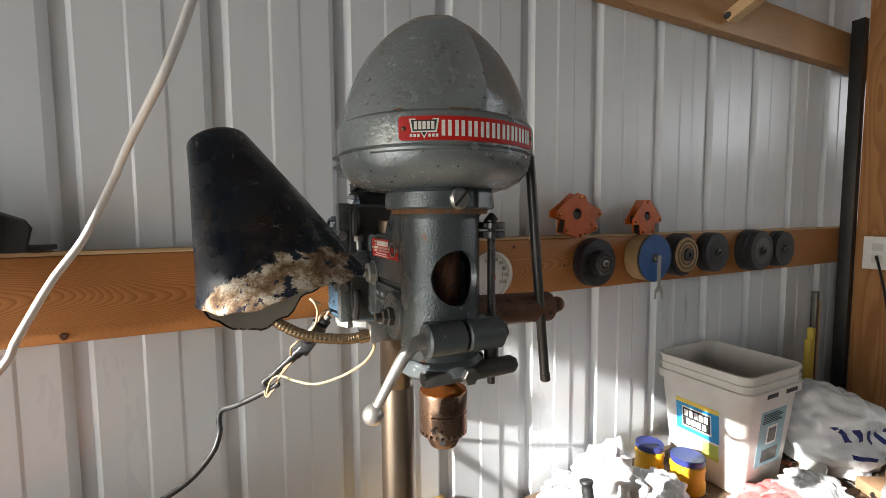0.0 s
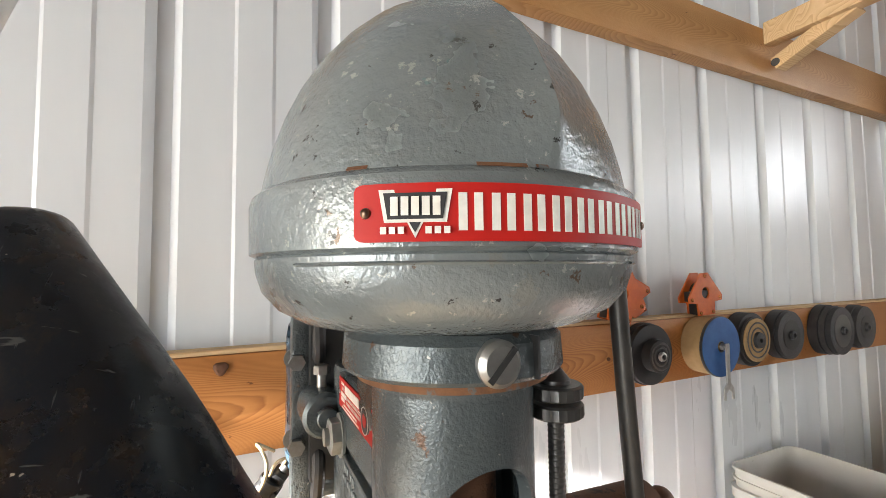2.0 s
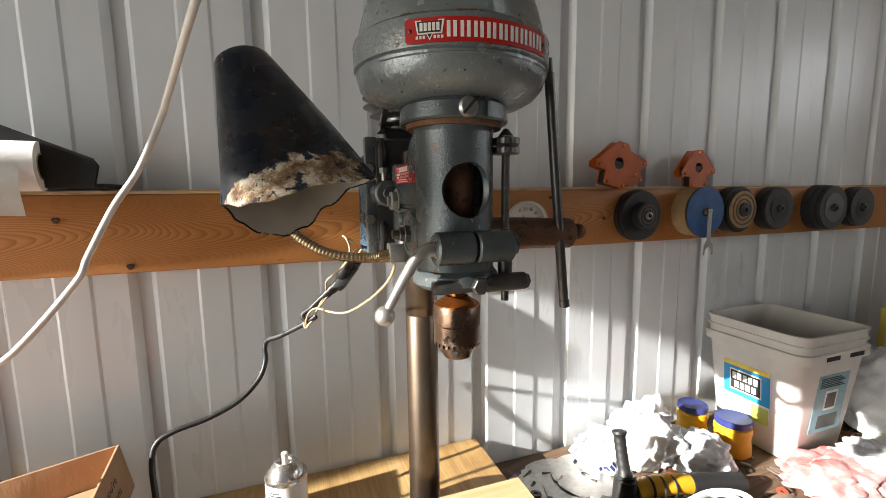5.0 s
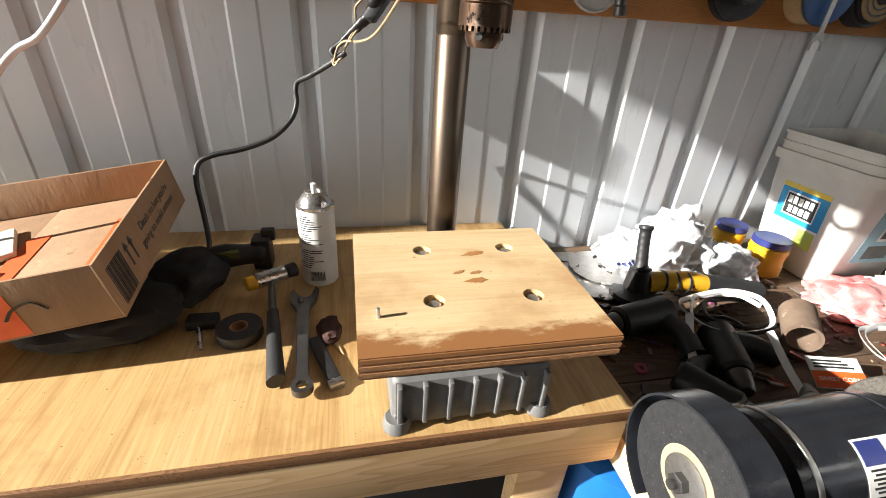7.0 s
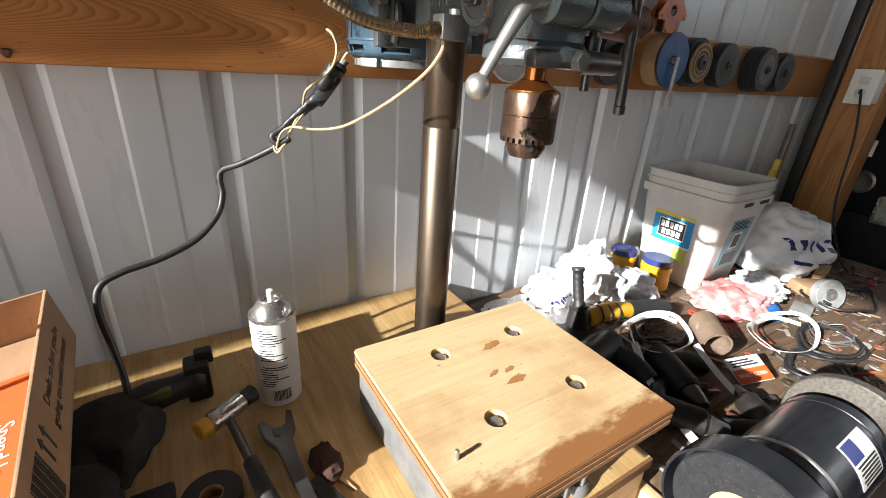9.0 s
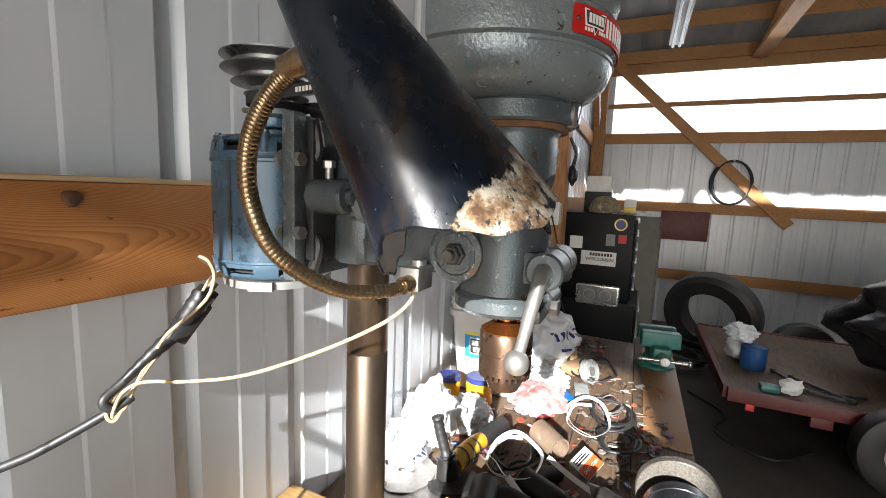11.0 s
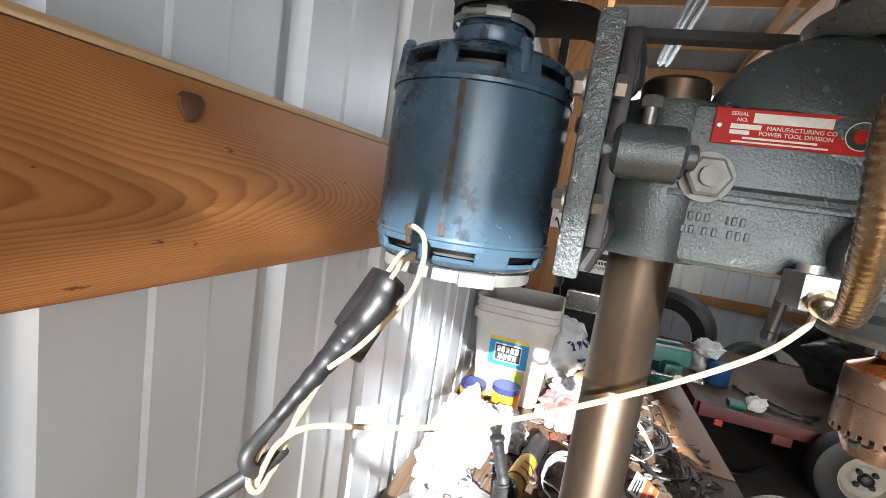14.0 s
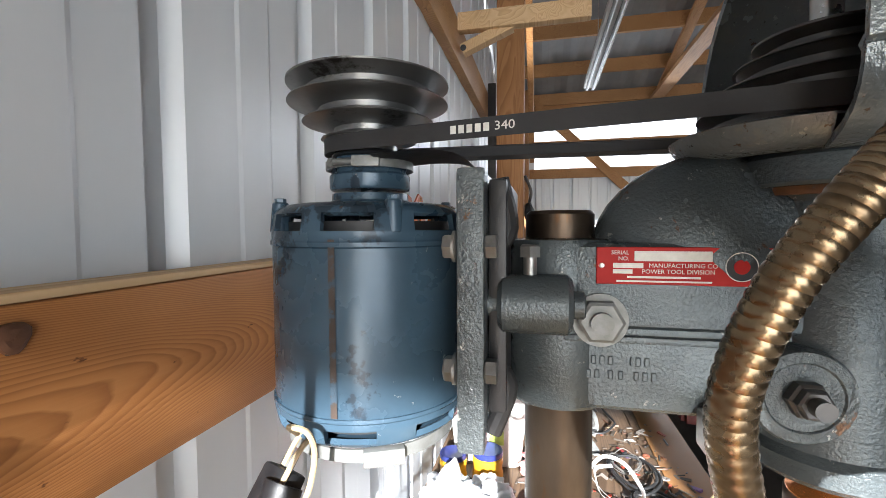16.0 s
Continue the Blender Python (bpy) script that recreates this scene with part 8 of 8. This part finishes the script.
# top of the chest: cap, boxes
cap = thing("camouflage_cap", (2.42, -0.06, 1.386), "worn camouflage cap on the chest", "cap")
M["camo"] = mat("camouflage_cloth", (0.30, 0.24, 0.16), (0.12, 0.11, 0.07), rough=0.9, scale=28, bump=0.3, wear=(0.40, 0.36, 0.30), wear_at=0.58, wscale=22)
bm = B()
lathe(bm, [(0.090, 0), (0.092, 0.03), (0.082, 0.065), (0.055, 0.092), (0.02, 0.102), (0, 0.103)], Matrix.Translation((2.43, -0.08, 1.387)), 32)
part("crown", bm, M["camo"], cap)
bm = B()
lathe(bm, [(0.088, 0.004), (0.155, 0.000), (0.157, 0.003), (0.088, 0.008)], Matrix.Translation((2.43, -0.08, 1.387)), 20, radians(200), radians(320))
part("brim", bm, M["camo"], cap)
for x, y, z0, w, d, h, mt, lb in ((2.66, -0.02, 1.386, 0.17, 0.16, 0.13, "rubber", "black box on the chest"), (2.66, -0.02, 1.517, 0.15, 0.15, 0.10, "label", "white printed box on a black one"), (2.60, -0.22, 1.386, 0.16, 0.07, 0.04, "sunny", "flat yellow box on the tool chest"), (2.60, -0.22, 1.427, 0.15, 0.07, 0.05, "label", "white box on the yellow box")):
    bm = B()
    box(bm, x - w / 2, x + w / 2, y - d / 2, y + d / 2, z0, z0 + h, 0.002)
    solo("storage_box", bm, M[mt], lb, "box")
hk = thing("hanging_gear", (2.2, 0.09, 1.7), "black pouch and clamps hung on the post", "hanging tools")
bm = B()
lump(bm, (2.13, 0.085, 1.60), 0.05, (0.8, 0.5, 1.2), 52, 0.2, 2.0, 3)
part("pouch", bm, M["rubber"], hk)
bm = B()
tube(bm, [(2.11, 0.108, 1.80), (2.10, 0.09, 1.76), (2.12, 0.075, 1.71), (2.10, 0.085, 1.65)], 0.008, 10, 6)
tube(bm, [(2.14, 0.108, 1.79), (2.16, 0.085, 1.75), (2.13, 0.075, 1.70), (2.15, 0.085, 1.66)], 0.008, 10, 6)
part("clamp", bm, M["darksteel"], hk)
cb = thing("dark_cabinet", (3.2, -0.15, 0), "tall dark olive metal cabinet", "cabinet")
M["olivedark"] = mat("dark_olive_metal", (0.075, 0.068, 0.05), (0.05, 0.046, 0.035), rough=0.5, scale=10, bump=0.1)
bm = B()
box(bm, 3.0, 3.5, -0.42, 0.10, 0.0, 1.36, 0.006)
part("cabinet_body", bm, M["olivedark"], cb)
bm = B()
box(bm, 3.02, 3.48, -0.434, -0.4205, 0.05, 1.33, 0.003)
part("cabinet_door", bm, M["olivedark"], cb)

# end wall: red panel, hose coil, braces
bm = B()
box(bm, EAST - 0.075, EAST - 0.046, -1.02, -0.52, 1.02, 1.36, 0.004)
rp = solo("red_panel", bm, M["redpaint"], "dull red metal panel fixed to the end wall", "panel", kind="structure")
hc = thing("hose_coil", (EAST - 0.08, -1.25, 1.7), "black hose coiled on the end wall", "hose")
bm = B()
for k in range(3):
    tube(bm, [(EAST - 0.07 - k * 0.016, -1.18 + 0.20 * math.cos(a) * (1 - 0.05 * k), 1.70 + 0.24 * math.sin(a)) for a in [2 * math.pi * i / 24 + 0.1 * k for i in range(25)]], 0.012, 8, 2)
part("hose", bm, M["rubber"], hc)
bm = B()
rod(bm, (EAST - 0.005, -1.18, 1.93), (EAST - 0.12, -1.18, 1.94), 0.01, 10)
part("hook", bm, M["zinc"], hc)


def timber(name, a, b, w, h, material, label):
    """A straight timber from a to b."""
    bm = B()
    L_ = (Vector(b) - Vector(a)).length
    box(bm, -w / 2, w / 2, -h / 2, h / 2, 0, L_, 0.003, m=along(a, b))
    return solo(name, bm, M[material], label, "timber", kind="structure")


timber("wall_brace", (EAST - 0.09, 0.10, 3.05), (EAST - 0.09, -1.75, 1.25), 0.04, 0.11, "frame", "diagonal pine brace on the end wall")
timber("lookout", (1.215, GIRT_Y - 0.001, 2.238), (1.215, -0.14, 2.238), 0.04, 0.062, "palewood", "pale lumber arm out from the upper girt")
timber("lookout_brace", (1.235, GIRT_Y - 0.012, 2.150), (1.235, 0.12, 2.222), 0.045, 0.036, "palewood", "pale diagonal brace under the arm")
bm = B()
lathe(bm, [(0.011, 0), (0.010, 0.004), (0, 0.005)], along((1.213, 0.290, 2.153), (0.2, 0.1, 2.10)), 16)
solo("bolt_head", bm, M["ink"], "dark bolt head in the brace", "bolt")
timber("post_brace", (2.15, 0.10, 3.1), (3.4, 0.10, 2.1), 0.04, 0.12, "frame", "diagonal pine brace beyond the post")
for y0 in (-1.3, -3.2):
    timber("truss_chord", (WEST, y0, 3.25), (EAST, y0, 3.05), 0.14, 0.045, "frame", "pine truss chord under the roof")
    timber("truss_web", (EAST - 0.3, y0, 3.1), (EAST - 2.4, y0, roof_z(EAST - 2.4)), 0.09, 0.04, "frame", "sloping pine truss web")
    timber("truss_web", (EAST - 3.0, y0, 3.15), (EAST - 2.4, y0, roof_z(EAST - 2.4)), 0.09, 0.04, "frame", "sloping pine truss web")
# fluorescent fixtures under the roof
fm, ft, fp = nodes_of("lit_tube")
fp.inputs["Base Color"].default_value = (0.9, 0.9, 0.88, 1)
fp.inputs["Emission Color"].default_value = (1.0, 0.97, 0.90, 1)
fp.inputs["Emission Strength"].default_value = 6.0
for (x, y, z), lit in (((3.2, -0.45, 2.93), False), ((3.45, -2.40, 2.80), True)):
    hl_ = 0.62 if lit else 1.15
    fx = thing("strip_light", (x, y, z), "long fluorescent strip light hung under the roof", "strip light")
    bm = B()
    box(bm, x - hl_, x + hl_, y - 0.06, y + 0.06, z, z + 0.05, 0.004)
    part("housing", bm, M["white"] if lit else M["bucket"], fx)
    for dy in (-0.028, 0.028):
        bm = B()
        rod(bm, (x - hl_ + 0.02, y + dy, z - 0.014), (x + hl_ - 0.02, y + dy, z - 0.014), 0.0145, 14)
        part("tube", bm, fm if lit else M["clear"], fx)
    for dx in (-0.5, 0.5):
        bm = B()
        rod(bm, (x + dx, y, z + 0.05), (x + dx, y, roof_z(x + dx) + 0.09), 0.004, 8)
        part("hanger", bm, M["zinc"], fx)

# low red cart and covered machine on the floor
cart = thing("low_cart", (2.9, -1.8, 0), "low dark red steel trailer with rubber tyres", "trailer")
bm = B()
box(bm, 2.545, 3.95, -3.4, -0.87, 0.372, 0.386, 0.003)
part("deck", bm, M["oldwood"], cart, "dark wooden deck")
for b in ((2.50, 2.543, -3.4, -0.85, 0.315, 0.392), (2.545, 3.95, -0.868, -0.83, 0.315, 0.392), (2.545, 3.95, -3.44, -3.402, 0.315, 0.392), (3.952, 3.99, -3.4, -0.85, 0.315, 0.392)):
    bm = B()
    box(bm, *b, 0.004)
    part("frame_rail", bm, M["redpaint"], cart, "chipped red steel rail")
for y0 in (-1.30, -2.15):
    bm = B()
    box(bm, 2.505, 2.54, y0 - 0.05, y0 + 0.05, 0.255, 0.3145, 0.004)
    part("hanger_bracket", bm, M["redpaint"], cart)
bm = B()
box(bm, 2.488, 2.4995, -0.985, -0.94, 0.282, 0.322, 0.004)
part("reflector", bm, M["pointer"], cart, "bright red reflector")
for wx, face in ((2.42, -1), (4.07, 1)):
    wc = Vector((wx, -1.64, 0.246))
    wmat = along(wc, wc + Vector((face, 0, 0)))
    bm = B()
    lathe(bm, [(0.125, -0.055), (0.20, -0.068), (0.235, -0.055), (0.245, -0.03), (0.245, 0.03), (0.235, 0.055), (0.20, 0.068), (0.125, 0.055), (0.118, 0.0), (0.125, -0.055)], wmat, 48)
    tyre = part("tyre", bm, M["rubber"], cart)
    bm = B()
    lathe(bm, [(0.127, 0.05), (0.13, 0.058), (0.122, 0.058), (0.105, 0.03), (0.07, 0.022), (0.06, 0.034), (0, 0.034)], wmat, 40)
    rim_ob = part("rim", bm, M["cream"], tyre, "dirty cream steel rim")
    bm = B()
    lathe(bm, [(0, 0.034), (0.034, 0.034), (0.032, 0.06), (0.02, 0.068), (0, 0.068)], wmat, 24)
    for q in range(4):
        a = math.pi / 4 + q * math.pi / 2
        p_ = Vector((0.05 * math.cos(a), 0.05 * math.sin(a), 0))
        hexa(bm, wmat @ (p_ + Vector((0, 0, 0.03))), wmat @ (p_ + Vector((0, 0, 0.052))), 0.015)
    part("hub", bm, M["blackiron"], rim_ob)
bm = B()
rod(bm, (2.40, -1.64, 0.246), (4.05, -1.64, 0.246), 0.022, 12)
part("axle", bm, M["blackiron"], cart)
M["cover"] = mat("dark_plastic_cover", (0.010, 0.010, 0.011), (0.022, 0.021, 0.021), rough=0.32, scale=6, bump=0.6, bscale=9, dist=0.02, spec=0.3)
bm = B()
lump(bm, (3.18, -2.25, 0.72), 0.50, (1.2, 1.35, 0.72), 61, 0.2, 1.5, 5, 0.388, 0.25)
solo("covered_machine", bm, M["cover"], "machine under a dark plastic cover on the trailer", "machine", angle=60)
# odds and ends lying on the trailer
tin = thing("paint_tin", (2.98, -1.06, 0.386), "dark blue tin with a worn label", "tin")
bm = B()
lathe(bm, [(0, 0), (0.072, 0), (0.074, 0.004), (0.074, 0.150), (0.070, 0.154), (0.066, 0.148), (0, 0.148)], Matrix.Translation((2.98, -1.06, 0.3865)), 32)
part("tin_body", bm, M["blue"], tin)
bm = B()
lump(bm, (3.06, -0.99, 0.60), 0.075, (1.3, 1.2, 0.75), 71, 0.25, 2.0, 4, None, 0.4)
lump(bm, (3.12, -1.0, 0.47), 0.085, (1.2, 1.0, 0.95), 72, 0.25, 2.0, 3, 0.388, 0.2)
solo("plastic_bag", bm, M["bag"], "white knotted plastic bag on the trailer", "plastic bag", angle=60)
bm = B()
lump(bm, (2.60, -1.17, 0.435), 0.05, (0.8, 1.1, 0.95), 74, 0.3, 2.0, 3, 0.388, 0.4)
solo("paper_scrap", bm, M["paper"], "crumpled white paper on the trailer", "paper")
bm = B()
box(bm, 2.56, 2.63, -1.11, -1.02, 0.387, 0.425, 0.006)
solo("small_case", bm, M["green"], "small teal plastic case", "case")
for px_, py_, ang_, ln_ in ((2.66, -1.30, 70, 0.26), (2.74, -1.36, 40, 0.34), (2.70, -1.45, 105, 0.22), (2.80, -1.22, 20, 0.30)):
    bm = B()
    d_ = Vector((math.cos(radians(ang_)), math.sin(radians(ang_)), 0)) * ln_ / 2
    c_ = Vector((px_, py_, 0.402))
    rod(bm, c_ - d_, c_ + d_, 0.012, 14, r2=0.009, bevel=0.002)
    hexa(bm, c_ + d_, c_ + d_ * 1.12, 0.016)
    solo("steel_bar", bm, M["darksteel"], "short greasy steel bar on the trailer", "bar", "bars on the trailer")
heap = thing("tyre_and_hoses", (4.2, -0.95, 0), "dark tyre with black hoses draped over it", "tyre")
bm = B()
lathe(bm, [(0.24, -0.10), (0.36, -0.11), (0.41, -0.08), (0.42, 0.0), (0.41, 0.08), (0.36, 0.11), (0.24, 0.10), (0.23, 0.0), (0.24, -0.10)], Matrix.Translation((4.35, -1.0, 0.40)) @ Euler((radians(78), 0, radians(65))).to_matrix().to_4x4(), 56)
part("old_tyre", bm, M["rubber"], heap)
for k, (cx_, cy_, rr_) in enumerate(((4.0, -0.72, 0.30), (4.05, -0.80, 0.34), (4.1, -1.35, 0.33))):
    bm = B()
    tube(bm, loops((cx_, cy_), rr_, 18, 80 + k, 0.03 + 0.05 * k, 0.8, 2.2), 0.017, 10, 6)
    part("hose", bm, M["rubber"], heap)
wire_thing("black_hose", [(3.3, -0.75, 0.012), (3.0, -0.95, 0.012), (2.7, -0.85, 0.012), (2.5, -1.1, 0.012), (2.7, -1.35, 0.012)], 0.011, M["rubber"], "black hose lying on the floor", "hose")
hb = thing("pry_tool", (1.6, -0.75, 0), "orange-handled tool lying on the floor", "hand tool")
bm = B()
tube(bm, [(1.35, -0.72, 0.016), (1.40, -0.66, 0.016), (1.50, -0.66, 0.016), (1.68, -0.72, 0.016)], 0.014, 12, 6)
part("tool_handle", bm, M["wire"], hb)

# pale distance outside the end windows: a glowing plane, daylight and haze in its emission
fm2, ft2, fp2 = nodes_of("glowing_winter_distance")
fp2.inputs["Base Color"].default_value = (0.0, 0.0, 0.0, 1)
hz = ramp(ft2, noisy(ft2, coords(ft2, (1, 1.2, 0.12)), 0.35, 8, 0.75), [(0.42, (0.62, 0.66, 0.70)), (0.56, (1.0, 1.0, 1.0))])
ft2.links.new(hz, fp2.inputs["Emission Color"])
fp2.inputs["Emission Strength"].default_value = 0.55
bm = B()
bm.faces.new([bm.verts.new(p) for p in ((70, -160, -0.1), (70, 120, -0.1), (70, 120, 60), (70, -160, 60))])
solo("backdrop", bm, fm2, "glowing plane coloured as pale hazy winter distance with bare trees", "backdrop", kind="structure")
